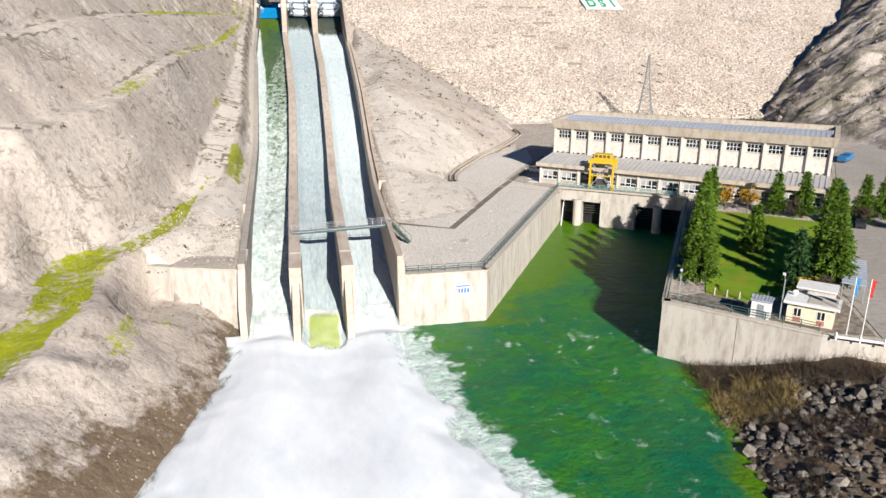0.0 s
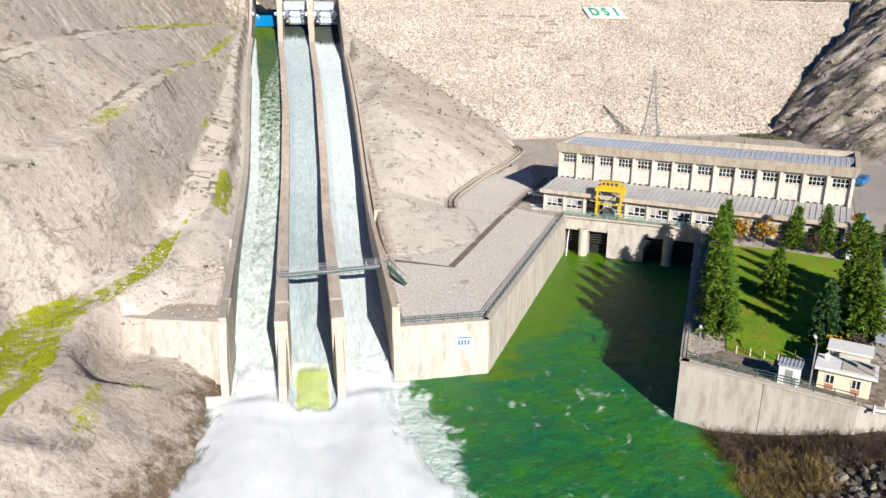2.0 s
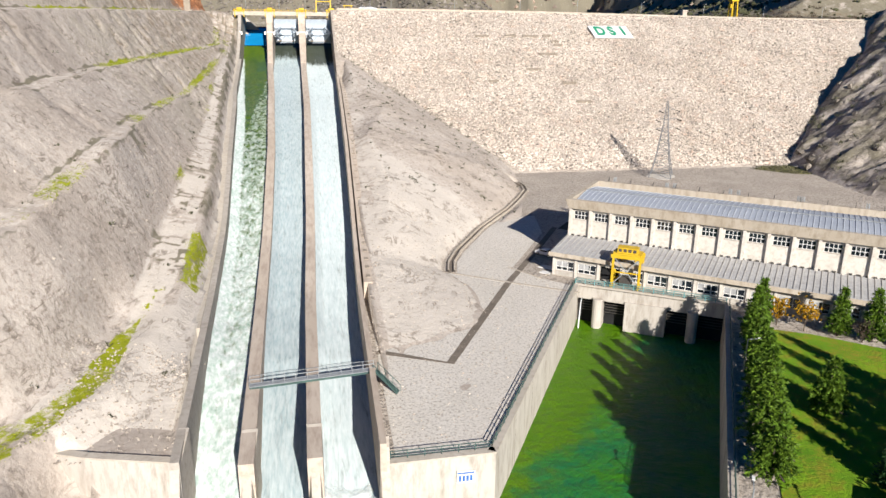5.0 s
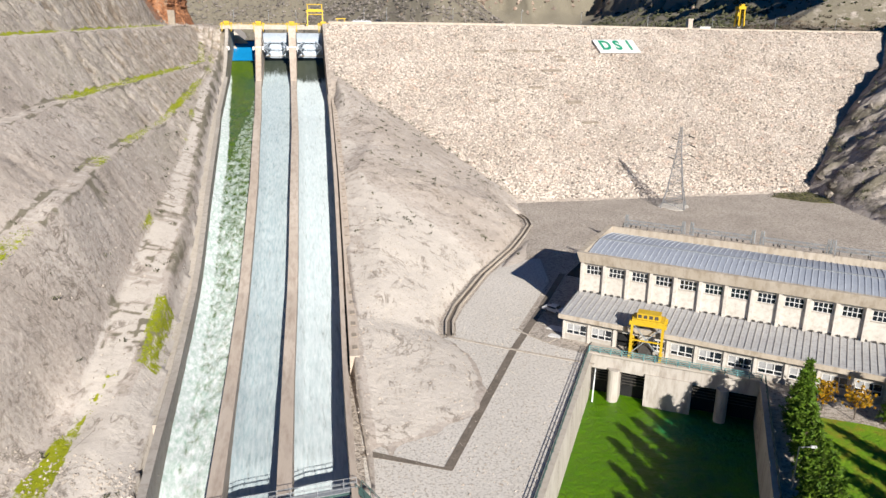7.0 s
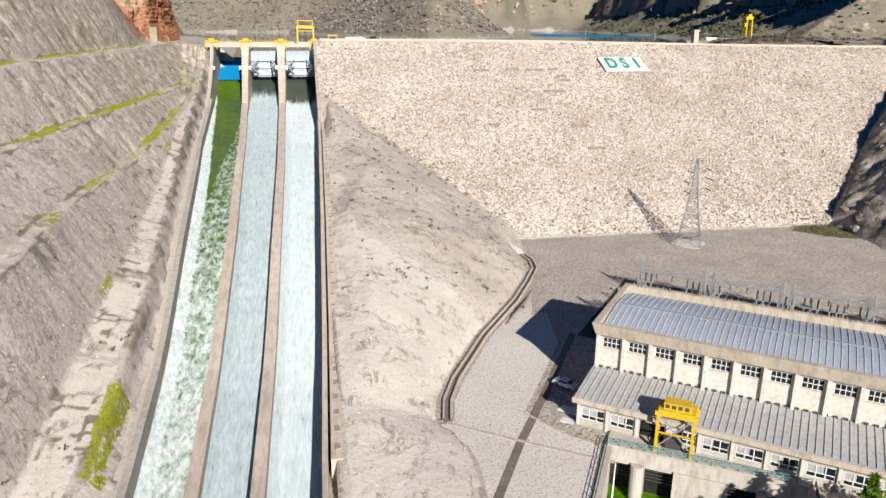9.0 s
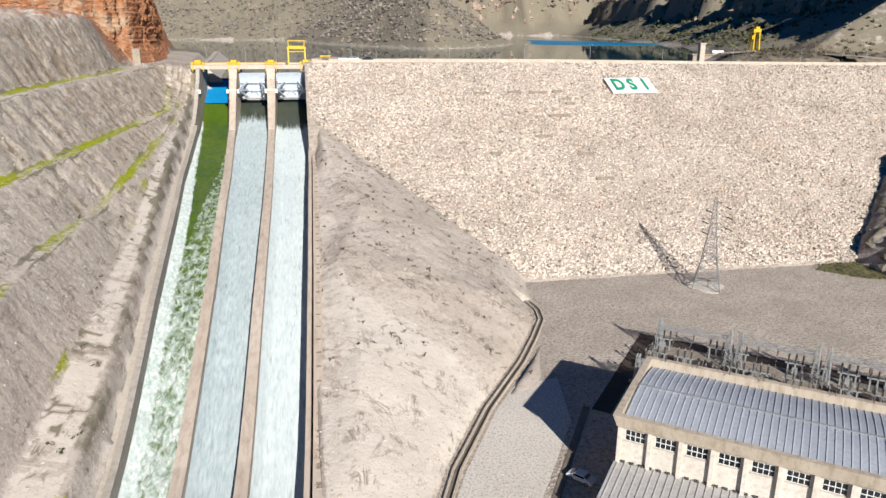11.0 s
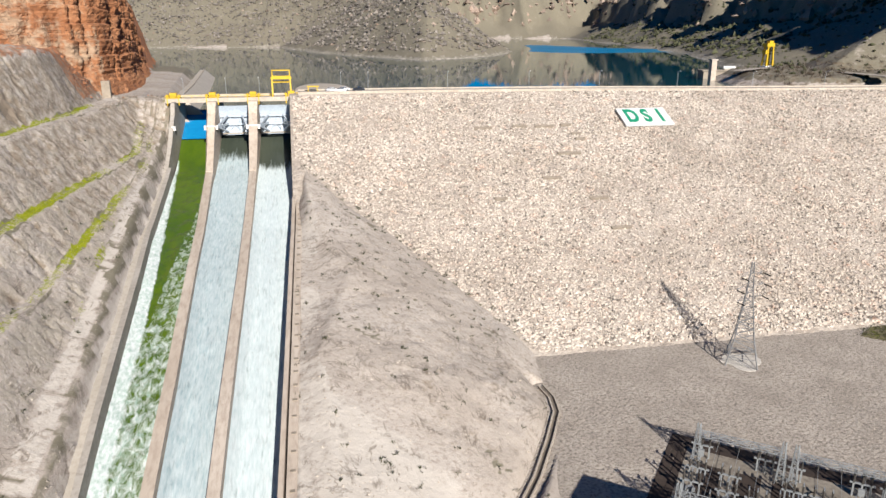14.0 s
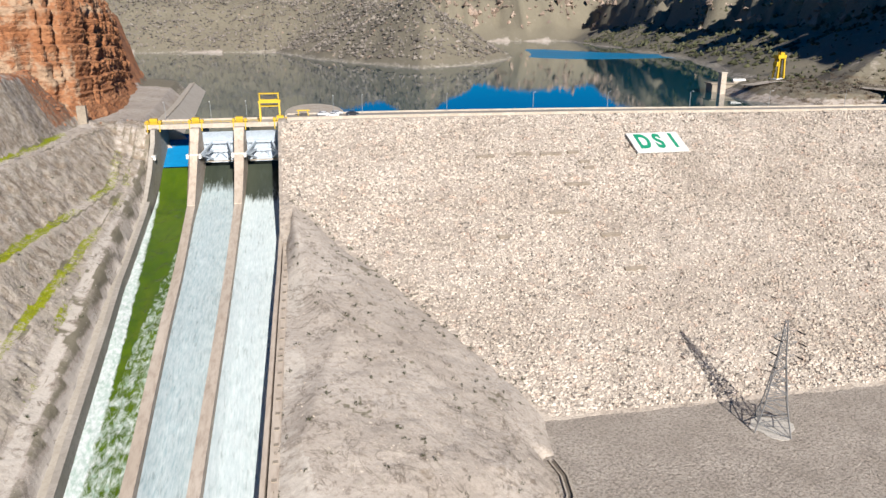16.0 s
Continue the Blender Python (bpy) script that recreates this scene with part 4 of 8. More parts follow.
strip("drain_channel", [(32.6, 164.4), (43, 157.0), (54.5, 149.6)], 0.7, YARD, M_STONE, "pale concrete kerb strip across the gravel yard", "kerb")
strip("kerb", [(45.0, 166.0), (49.5, 159.0), (56, 163.5)], 0.5, YARD + 0.004, M_STONE, "pale stone kerb beside the power station", "kerb")

# open ditch round the foot of the made ground
ditch = thing("ditch", "curving concrete-lined ditch with a dark bed", "ditch", kind="structure")
for off, w, zz, m_, nm in ((-0.62, 0.32, 0.45, M_STONE, "ditch_wall"), (0.62, 0.32, 0.45, M_STONE, "ditch_wall"), (0.0, 0.9, 0.02, M_BAND, "ditch_bed")):
    bm = bmesh.new()
    row = []
    for i, p in enumerate(DITCH):
        a, b = Vector(DITCH[max(i - 1, 0)]), Vector(DITCH[min(i + 1, len(DITCH) - 1)])
        d = (b - a).normalized()
        s = Vector((-d.y, d.x))
        c = Vector(p) + s * off
        row.append([bm.verts.new((c.x + s.x * k * w / 2, c.y + s.y * k * w / 2, YARD + h)) for k, h in ((-1, -0.3), (-1, zz), (1, zz), (1, -0.3))])
    for a, b in zip(row, row[1:]):
        for q in range(3):
            bm.faces.new((a[q], a[q + 1], b[q + 1], b[q]))
    bmesh.ops.recalc_face_normals(bm, faces=bm.faces)
    part(nm, bm, m_, ditch)


# ---- retaining walls ----
def retaining_wall(pts, z0, z1, thick, label, material=M_STAINED, cap=0.25):
    """A wall along a line, thick to the line's left, with a coping and formwork lifts."""
    w = thing("wall_retaining", label, "retaining wall", kind="structure")
    for a, b in zip(pts, pts[1:]):
        a, b = Vector(a), Vector(b)
        d = (b - a).normalized()
        s = Vector((-d.y, d.x))
        poly = [a, b, b + s * thick, a + s * thick]
        part("wall_panel", prism(bmesh.new(), [(p.x, p.y) for p in poly], z0, z1), material, w)
        o = s * -0.12
        poly = [a + o, b + o, b + s * (thick + 0.1), a + s * (thick + 0.1)]
        part("coping", prism(bmesh.new(), [(p.x, p.y) for p in poly], z1 + 0.002, z1 + cap), M_CONCRETE, w)
        n = max(1, int((b - a).length / 9))
        for i in range(1, n):
            c = a.lerp(b, i / n) - s * 0.012
            bm = bmesh.new()
            prism(bm, [(q.x, q.y) for q in (c - d * 0.04, c + d * 0.04, c + d * 0.04 + s * 0.02, c - d * 0.04 + s * 0.02)], z0, z1)
            part("joint", bm, M_BAND, w)
    return w


retaining_wall([(12.9, 100.0), (25.75, 100.3), (55.7, 153.5)], -5, YARD, 0.9, "pale stained concrete wall along the tailrace")
retaining_wall([(78.2, 139.0), (46.0, 84.0)], -5, YARD, 0.9, "shaded concrete wall along the tailrace")
retaining_wall([(46.0, 84.0), (59.8, 70.4)], -5, YARD, 0.9, "pale concrete river wall with dark water stains")
retaining_wall([(59.8, 70.4), (66.2, 67.1), (112, 34.8)], 2, YARD, 0.6, "low concrete edge of the station road")
# far-bank wing wall
retaining_wall([(-28.5, 107.6), (-20.5, 104.4), (-9.9, 101.6)], -4, 9.6, 0.9, "pale stained concrete wing wall at the foot of the spillway")
box_bm = prism(bmesh.new(), [(-28.0, 108.4), (-20.3, 105.2), (-10.4, 102.4), (-10.4, 112), (-20, 114), (-25, 112)], 4, 9.3)
tagged(part("ground", box_bm, M_EARTH), "pale earth terrace behind the wing wall", "ground", kind="structure")


def railing(pts, z, material, label, height=1.05, bars=3, step=2.0, heavy=0.07, group="railings"):
    r = thing("railing", label, "railing", group=group)
    for a, b in zip(pts, pts[1:]):
        a, b = Vector(a), Vector(b)
        za, zb = (z, z) if len(a) == 2 else (a.z, b.z)
        a, b = Vector((a.x, a.y, za)), Vector((b.x, b.y, zb))
        n = max(1, round((b - a).length / step))
        for k in range(bars):
            h = Vector((0, 0, height * (k + 1) / bars))
            part("bar", beam(bmesh.new(), a + h, b + h, heavy), material, r)
        for i in range(n + 1):
            p = a.lerp(b, i / n)
            part("post", beam(bmesh.new(), p, p + Vector((0, 0, height)), heavy * 1.3), material, r)
    return r


railing([(13.3, 100.7), (25.4, 101.0), (55.0, 153.6)], YARD + 0.25, M_RAIL, "dark green steel railing along the tailrace wall")
railing([(78.9, 138.9), (46.8, 84.2), (59.9, 71.2)], YARD + 0.25, M_RAIL, "green steel railing around the lawn terrace")

# small panel on the wing wall
panel = thing("wall_sign", "white and blue notice panel on the river wall", "sign")
part("board", cube_bm(21.0, 23.2, 99.98, 100.10, 4.6, 6.2), M_WHITE_PAINT, panel)
M_BLUE = surface("blue_paint", [(0.05, 0.14, 0.42), (0.06, 0.18, 0.5), (0.04, 0.1, 0.3)], 0.6, 0.5, 2.0, 0.0)
part("frame_line", cube_bm(21.1, 23.1, 99.96, 99.978, 5.85, 6.05), M_BLUE, panel)
for i in range(4):
    part("bar", cube_bm(21.25 + i * 0.45, 21.55 + i * 0.45, 99.96, 99.978, 4.85, 5.6), M_BLUE, panel)

# ---- dam ----
dx = np.arange(17, 331, 1.0)
dy = np.concatenate([np.arange(255, 374.2, 1.0), [374.6, 375.0, 380, 386, 392]])
DX, DY = np.meshgrid(dx, dy)
DZ = dam_z(DY, DX) + 0.35 * fbm(DX, DY, 2.2, 3, 2.0, 0.7) * (DY < 373) - np.maximum(0, DY - 388) * 0.5 - 0.25
k = len(dx)
iy, ix = np.mgrid[0:len(dy) - 1, 0:k - 1]
i0 = (iy * k + ix).ravel()
dam = raw("embankment_dam", np.stack([DX.ravel(), DY.ravel(), DZ.ravel()], 1).tolist(), np.stack([i0, i0 + 1, i0 + k + 1, i0 + k], 1).tolist(), M_ROCKFILL)
tagged(dam, "pale rockfill embankment dam with a level crest", "dam", kind="structure")
rx_ = np.arange(20, 331, 10.0)
def crest_bar(name, y0, y1, z0, z1, material, parent=None):
    """A long bar that follows the crest's fall."""
    vs, fs = [], []
    for j, x in enumerate(rx_):
        h = float(crest_at(x))
        vs += [(x, y0, h + z0), (x, y0, h + z1), (x, y1, h + z1), (x, y1, h + z0)]
        if j:
            o = 4 * j
            fs += [(o + q - 4, o + (q + 1) % 4 - 4, o + (q + 1) % 4, o + q) for q in range(4)]
    fs += [(3, 2, 1, 0), tuple(len(vs) - q for q in (4, 3, 2, 1))]
    return raw(name, vs, fs, material, parent)


tagged(crest_bar("road", 376.2, 388, -0.2, 0.06, M_ASPHALT), "narrow asphalt road along the dam crest", "road", kind="structure")
parapet = thing("parapet", "low whitewashed parapet along the dam crest", "parapet", kind="structure")
crest_bar("kerb_wall", 375.2, 375.7, -0.4, 0.7, M_STONE, parapet)
crest_bar("kerb_wall", 388.2, 388.6, -0.4, 0.6, M_STONE, parapet)


def island_vary(m, amount=0.25, dark=0.0):
    """Each loose piece of a joined mesh a little lighter or darker; a share of them may be much darker."""
    n, l = m.node_tree.nodes, m.node_tree.links
    b = n["Principled BSDF"]
    old = b.inputs["Base Color"].links[0].from_socket
    g = n.new("ShaderNodeNewGeometry")
    mr = n.new("ShaderNodeMapRange")
    mr.inputs["To Min"].default_value = 1 - amount
    mr.inputs["To Max"].default_value = 1 + amount
    hs = n.new("ShaderNodeHueSaturation")
    l.new(g.outputs["Random Per Island"], mr.inputs["Value"])
    val = mr.outputs[0]
    if dark:
        cr = n.new("ShaderNodeValToRGB")
        cr.color_ramp.elements[0].position, cr.color_ramp.elements[1].position = dark, dark + 0.05
        cr.color_ramp.elements[0].color = (0.42, 0.42, 0.42, 1)
        l.new(g.outputs["Random Per Island"], cr.inputs[0])
        mm = n.new("ShaderNodeMath")
        mm.operation = "MULTIPLY"
        l.new(val, mm.inputs[0])
        l.new(cr.outputs[0], mm.inputs[1])
        val = mm.outputs[0]
    l.new(val, hs.inputs["Value"])
    l.new(old, hs.inputs["Color"])
    l.new(hs.outputs[0], b.inputs["Base Color"])
    return m


# The much darker share of rubble stones imitates shaded gaps by colour.
M_RUBBLE = island_vary(surface("rubble_stone", [(0.56, 0.485, 0.405), (0.695, 0.615, 0.53), (0.62, 0.43, 0.33)], 0.9, 0.05, 0.30, 0.3, 2.0, sharp=(0.54, 0.70)), 0.28, 0.12)
M_LOOSE = island_vary(surface("loose_gravel_stone", [(0.40, 0.345, 0.285), (0.50, 0.44, 0.375), (0.33, 0.275, 0.225)], 0.9, 0.04, 1.2, 0.3, 2.0), 0.3)
M_BOULDER = surface("river_boulder", [(0.10, 0.085, 0.07), (0.27, 0.24, 0.205), (0.05, 0.042, 0.034)], 0.85, 0.5, 2.0, 0.5, 2.0, vary=0.7)
M_BOULDERS = island_vary(surface("river_boulders", [(0.065, 0.053, 0.042), (0.19, 0.165, 0.14), (0.035, 0.028, 0.022)], 0.85, 0.5, 2.0, 0.5, 2.0), 0.75)

OCTA = np.array([(1, 0, 0), (-1, 0, 0), (0, 1, 0), (0, -1, 0), (0, 0, 1), (0, 0, -1)], float)
OCTA_F = np.array([(0, 2, 4), (2, 1, 4), (1, 3, 4), (3, 0, 4), (2, 0, 5), (1, 2, 5), (3, 1, 5), (0, 3, 5)])
phi = (1 + 5 ** 0.5) / 2
ICO = np.array([(-1, phi, 0), (1, phi, 0), (-1, -phi, 0), (1, -phi, 0), (0, -1, phi), (0, 1, phi), (0, -1, -phi), (0, 1, -phi), (phi, 0, -1), (phi, 0, 1), (-phi, 0, -1), (-phi, 0, 1)]) / 1.9
ICO_F = np.array([(0, 11, 5), (0, 5, 1), (0, 1, 7), (0, 7, 10), (0, 10, 11), (1, 5, 9), (5, 11, 4), (11, 10, 2), (10, 7, 6), (7, 1, 8), (3, 9, 4), (3, 4, 2), (3, 2, 6), (3, 6, 8), (3, 8, 9), (4, 9, 5), (2, 4, 11), (6, 2, 10), (8, 6, 7), (9, 8, 1)])


CUBE = np.array([(x, y, z) for x in (-0.72, 0.72) for y in (-0.72, 0.72) for z in (-0.72, 0.72)], float)
CUBE_F = np.array([(0, 1, 3), (0, 3, 2), (4, 6, 7), (4, 7, 5), (0, 4, 5), (0, 5, 1), (2, 3, 7), (2, 7, 6), (0, 2, 6), (0, 6, 4), (1, 5, 7), (1, 7, 3)])


def scatter(name, places, sizes, material, seed, base=(ICO, ICO_F), flat=0.7, rough=0.35, parent=None):
    """Many loose stones or clumps in one mesh."""
    rng = np.random.default_rng(seed)
    bv, bf = base
    n, k = len(places), len(bv)
    ang = rng.uniform(0, math.tau, n)
    c, s = np.cos(ang), np.sin(ang)
    sc = sizes[:, None] * rng.uniform(0.65, 1.35, (n, 3)) * np.array([1, 1, flat])
    v = bv[None] * (1 + rng.uniform(-rough, rough, (n, k, 1))) * sc[:, None, :]
    x = v[..., 0] * c[:, None] - v[..., 1] * s[:, None]
    y = v[..., 0] * s[:, None] + v[..., 1] * c[:, None]
    v = np.stack([x, y, v[..., 2]], -1) + places[:, None, :]
    f = bf[None] + (np.arange(n) * k)[:, None, None]
    me = bpy.data.meshes.new(name)
    me.from_pydata(v.reshape(-1, 3).tolist(), [], f.reshape(-1, 3).tolist())
    me.materials.append(material)
    ob = new(name, me)
    if parent is not None:
        ob.parent = parent
    return ob


rng = np.random.default_rng(5)
n = 150000
px_, py_ = rng.uniform(18, 312, n), rng.uniform(262.5, 374, n)
ok = (px_ > 21 + (335 - py_) / 1.345) & (px_ < np.interp(py_, [262, 290, 315, 335, 362, 380], [178, 203, 229, 251, 277, 303]))
px_, py_ = px_[ok], py_[ok]
coarse = 0.5 + 0.5 * fbm(px_, py_, 22, 3, 4.0)
radius = (0.10 + 0.27 * rng.random(len(px_)) ** 2.2) * (0.72 + 0.5 * coarse) * np.interp(py_, [262, 272, 285], [1.35, 1.15, 1.0])
rub = scatter("rubble", np.stack([px_, py_, dam_z(py_, px_) - 0.12], 1), radius, M_RUBBLE, 6, (CUBE, CUBE_F), 0.8, 0.4)
tagged(rub, "pale tumbled rockfill stones covering the dam face", "rubble", kind="stuff")

# faded stone slabs left of an old inscription; dark colour stands for their shadows
for x, y, w in ((82, 352, 6), (95, 352.5, 5), (104, 352, 7), (112, 352.5, 4), (114, 347.5, 3.5), (114.5, 344.5, 3.5), (108, 337, 8), (136, 352, 3), (98, 325, 6), (110, 315, 6), (79, 316.5, 4), (112, 302, 6)):
    slab = thing("stone_slab", "weathered stone slab bedded in the dam face, dark to stand for shadow", "slab", pose(x, y, float(dam_z(y)) + 0.1, math.degrees(math.atan(1 / 2.12)), 0, 0), group="slabs on the dam face")
    part("slab_body", cube_bm(-w / 2, w / 2, -0.55, 0.55, -0.3, 0.35), M_CONCRETE_DARK, slab)

# sign on the dam face
ang = math.degrees(math.atan(1 / 2.12))
sign = thing("sign_board", "white board with large green letters DSI lying on the dam face", "sign", pose(142.9, 355.0, float(dam_z(355.0)) + 0.75, ang, 0, 0))
part("board", cube_bm(-9.3, 9.3, -5.6, 5.6, -0.35, 0.25), M_WHITE_PAINT, sign)
for ch, x in (("D", -5.0), ("S", 0.6), ("I", 6.0)):
    cu = bpy.data.curves.new("letter", "FONT")
    cu.body, cu.size, cu.extrude, cu.align_x, cu.align_y, cu.offset = ch, 11.2, 0.06, "CENTER", "CENTER", 0.42
    tmp = bpy.data.objects.new("letter", cu)
    me = bpy.data.meshes.new_from_object(tmp)
    bpy.data.objects.remove(tmp)
    me.materials.append(M_GREEN_PAINT)
    lo = new("letter", me)
    lo.parent = sign
    lo.location = (x, 0, 0.32)
    lo.scale = (0.58, 1, 1)

# ---- spillway ----
spillway = thing("spillway", "concrete spillway chute with three bays", "spillway")
M_GREYWALL = surface("grey_concrete", [(0.38, 0.34, 0.29), (0.46, 0.42, 0.37), (0.30, 0.26, 0.22)], 0.9, 0.1, 1.0, 0.15, 3.0)
YS = np.concatenate([np.arange(99, 352, 4.0), [352]])
M_WALLTOP = surface("tan_concrete", [(0.48, 0.395, 0.315), (0.60, 0.515, 0.43), (0.37, 0.295, 0.235)], 0.9, 0.1, 1.0, 0.15, 3.0, stretch=(1, 0.2, 1))
for k, (w0, w1, drop) in enumerate(((1.0, 1.4, 0), (1.7, 2.4, 1.0), (1.7, 2.4, 1.0), (0.75, 0.95, 0))):
    vs, fs = [], []
    for j, y in enumerate(YS):
        c = float(chute_x(k, y))
        w = w0 + (w1 - w0) * (y - 99) / 281
        a, b = (c - w / 2, c + w / 2)
        if k == 0:
            a, b = c - w, c
        if k == 3:
            a, b = c, c + w
        t = float(wall_top(y)) - drop
        lo = float(water_top(y)) - 9
        vs += [(a, y, lo), (a, y, t), (b, y, t), (b, y, lo)]
        if j:
            o = 4 * j
            fs += [(o - 4, o - 3, o + 1, o), (o - 3, o - 2, o + 2, o + 1), (o - 2, o - 1, o + 3, o + 2)]
    fs += [(0, 3, 2, 1), (len(vs) - 4, len(vs) - 3, len(vs) - 2, len(vs) - 1)]
    raw("outer_wall" if k in (0, 3) else "divider_wall", vs, fs, M_WALLTOP if k else M_GREYWALL, spillway)
# pale tapering noses at the lower ends of the walls
def nose(c, w, tip, prof):
    bm = bmesh.new()
    a = [bm.verts.new((c - (w if q < 2 else tip) / 2, y, z)) for q, (y, z) in enumerate(prof)]
    b = [bm.verts.new((c + (w if q < 2 else tip) / 2, y, z)) for q, (y, z) in enumerate(prof)]
    n = len(prof)
    for i in range(n):
        bm.faces.new((a[i], a[(i + 1) % n], b[(i + 1) % n], b[i]))
    bm.faces.new(a[::-1])
    bm.faces.new(b)
    bmesh.ops.recalc_face_normals(bm, faces=bm.faces)
    part("wall_nosing", bm, M_CONCRETE, spillway, "pale concrete nosing")


for k in (1, 2):
    nose(float(chute_x(k, 99)), 1.82, 1.0, [(106.0, -5), (106.0, 10.66), (99.0, 8.6), (94.0, 3.6), (93.0, -5)])
nose(12.6, 1.3, 1.0, [(101.0, -5), (101.0, 11.2), (99.6, 10.6), (98.6, 6.0), (98.4, -5)])
nose(-9.95, 1.15, 1.0, [(106.0, -5), (106.0, 11.54), (99.0, 10.6), (96.4, 5.6), (96.0, -5)])
# concrete strips along the outer walls
for k, (o0, o1, lift, m_) in enumerate(((-3.1, -1.2, -0.3, M_CONCRETE), (1.2, 2.8, -0.25, M_WALLTOP))):
    vs, fs = [], []
    for j, y in enumerate(np.arange(136 if k == 0 else 152, 349, 4.0)):
        c = float(chute_x(3 * k, y))
        a, b, t = c + o0, c + o1, float(wall_top(y)) + lift
        vs += [(a, y, t - 7), (a, y, t), (b, y, t), (b, y, t - 7)]
        if j:
            o = 4 * j
            fs += [(o - 4, o - 3, o + 1, o), (o - 3, o - 2, o + 2, o + 1), (o - 2, o - 1, o + 3, o + 2)]
    fs += [(0, 3, 2, 1), (len(vs) - 4, len(vs) - 3, len(vs) - 2, len(vs) - 1)]
    raw("apron", vs, fs, m_, spillway)
drain = thing("stepped_drain", "brown stepped drain running down beside the chute wall", "drain")
for i in range(46):
    y = 154 + i * 4.1
    x = float(chute_x(3, y)) + 1.75
    part("step", cube_bm(x, x + 0.8, y, y + 3.4, float(wall_top(y)) - 1.2, float(wall_top(y)) - 0.12), M_CONCRETE_DARK, drain)

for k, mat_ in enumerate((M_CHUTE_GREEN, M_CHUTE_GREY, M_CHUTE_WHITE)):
    ys = np.arange(89, 384.1 if k == 0 else 408.1, 0.8)
    m_ = 25
    Y2, U2 = np.meshgrid(ys, np.linspace(0, 1, m_), indexing="ij")
    A, B = chute_x(k, Y2), chute_x(k + 1, Y2)
    X2 = A + (B - A) * U2
    white = np.clip((378 - Y2) / 60, 0, 1)
    Z2 = sum(water_top(Y2 + o) for o in (-6, -4, -2, 0, 2, 4, 6)) / 7 + ((2.8, 2.8, 2.3)[k] * (0.5 - 0.5 * np.cos(np.pi * np.clip((382 - Y2) / 40, 0, 1))) * np.clip((Y2 - 103) / 30, 0, 1)) + ((0.06 + 0.30 * white) if k == 0 else (0.05 + 0.13 * white)) * fbm(X2, Y2 * 0.45, 1.8, 4, k * 3.0, 0.6)
    run = np.clip((Y2 - 112) / 30, 0, 1) * np.clip((350 - Y2) / 40, 0, 1)
    rim = wall_top(Y2) - (0.9 if k == 0 else 1.35)
    Z2 = Z2 + np.clip((0.30 - U2) / 0.30, 0, 1) ** 1.2 * run * np.maximum(rim - Z2, 0) * (0.35 if k == 0 else 0.85)
    if k == 2:
        Z2 = Z2 - 0.9 * np.clip((U2 - 0.55) / 0.45, 0, 1) * run
    if k == 0:
        foam = np.interp(Y2, [89, 100, 130, 200, 260, 300, 350], [0.72, 0.68, 0.62, 0.51, 0.42, 0.385, 0.40])
        right_edge = np.interp(Y2, [250, 275, 300, 322, 348, 360], [0.25, 0.38, 0.58, 0.78, 0.97, 1.1])
        left_edge = np.interp(Y2, [250, 275, 300, 340, 368, 374], [0.25, 0.26, 0.22, 0.15, 0.07, -0.1])
        wob = 0.05 * fbm(X2, Y2 * 0.3, 3, 3, 5.0)
        smooth = np.clip(np.minimum(right_edge - U2 + wob, U2 - left_edge + wob) / 0.06, 0, 1) * np.clip((Y2 - 252) / 25, 0, 1)
        foam = foam + np.clip((left_edge - U2) / 0.1, 0, 1) * 0.3 * (Y2 > 250) + np.clip((0.24 - U2) / 0.12, 0, 1) * 0.5 * np.clip((320 - Y2) / 50, 0, 1) * np.clip((Y2 - 95) / 20, 0, 1)
        foam = foam * (1 - smooth) - 0.2 * smooth
    else:
        start = 379 if k == 1 else 370
        foam = np.clip((start - Y2) / 19, -0.4, 0.66) + 0.20 * fbm(X2, Y2 * 0.05, 0.8, 2, 3.0) * np.clip((Y2 - start + 34) / 20, 0, 1)
        # Foam thinned along the right wall: its shade put into the water colour.
        foam = foam - 0.04 * np.clip((130 - Y2) / 30, 0, 1) - np.clip((U2 - 0.84) / 0.1, 0, 1) * 0.06 * np.clip((345 - Y2) / 40, 0, 1)
    iy, ix = np.mgrid[0:len(ys) - 1, 0:m_ - 1]
    i0 = (iy * m_ + ix).ravel()
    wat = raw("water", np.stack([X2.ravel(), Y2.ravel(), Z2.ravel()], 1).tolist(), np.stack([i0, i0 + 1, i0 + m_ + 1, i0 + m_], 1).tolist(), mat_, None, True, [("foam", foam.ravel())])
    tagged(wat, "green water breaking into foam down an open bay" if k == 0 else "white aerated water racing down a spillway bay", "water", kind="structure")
ys = np.arange(384, 408.1, 0.8)
Y2, U2 = np.meshgrid(ys, np.linspace(0, 1, 9), indexing="ij")
Z2 = sum(water_top(Y2 + o) for o in (-6, -4, -2, 0, 2, 4, 6)) / 7
X2 = -22.3 + 10.8 * U2
iy, ix = np.mgrid[0:len(ys) - 1, 0:8]
i0 = (iy * 9 + ix).ravel()
# The strong blue is the sky's reflection, put into the base colour.
M_SKY_BLUE_WATER = surface("sky_reflection_blue", [(0.008, 0.24, 0.52), (0.01, 0.30, 0.62), (0.008, 0.20, 0.45)], 0.05, 0.05, 0.3, 0.03, 0.5, spec=0.5)
tagged(raw("water", np.stack([X2.ravel(), Y2.ravel(), Z2.ravel()], 1).tolist(), np.stack([i0, i0 + 1, i0 + 10, i0 + 9], 1).tolist(), M_SKY_BLUE_WATER, None, True), "smooth water drawn into the open bay, sky reflection painted blue", "water", kind="structure")
# clear green tongue at the middle bay's foot
ys, us = np.arange(87, 105.5, 0.6), np.linspace(0, 1, 14)
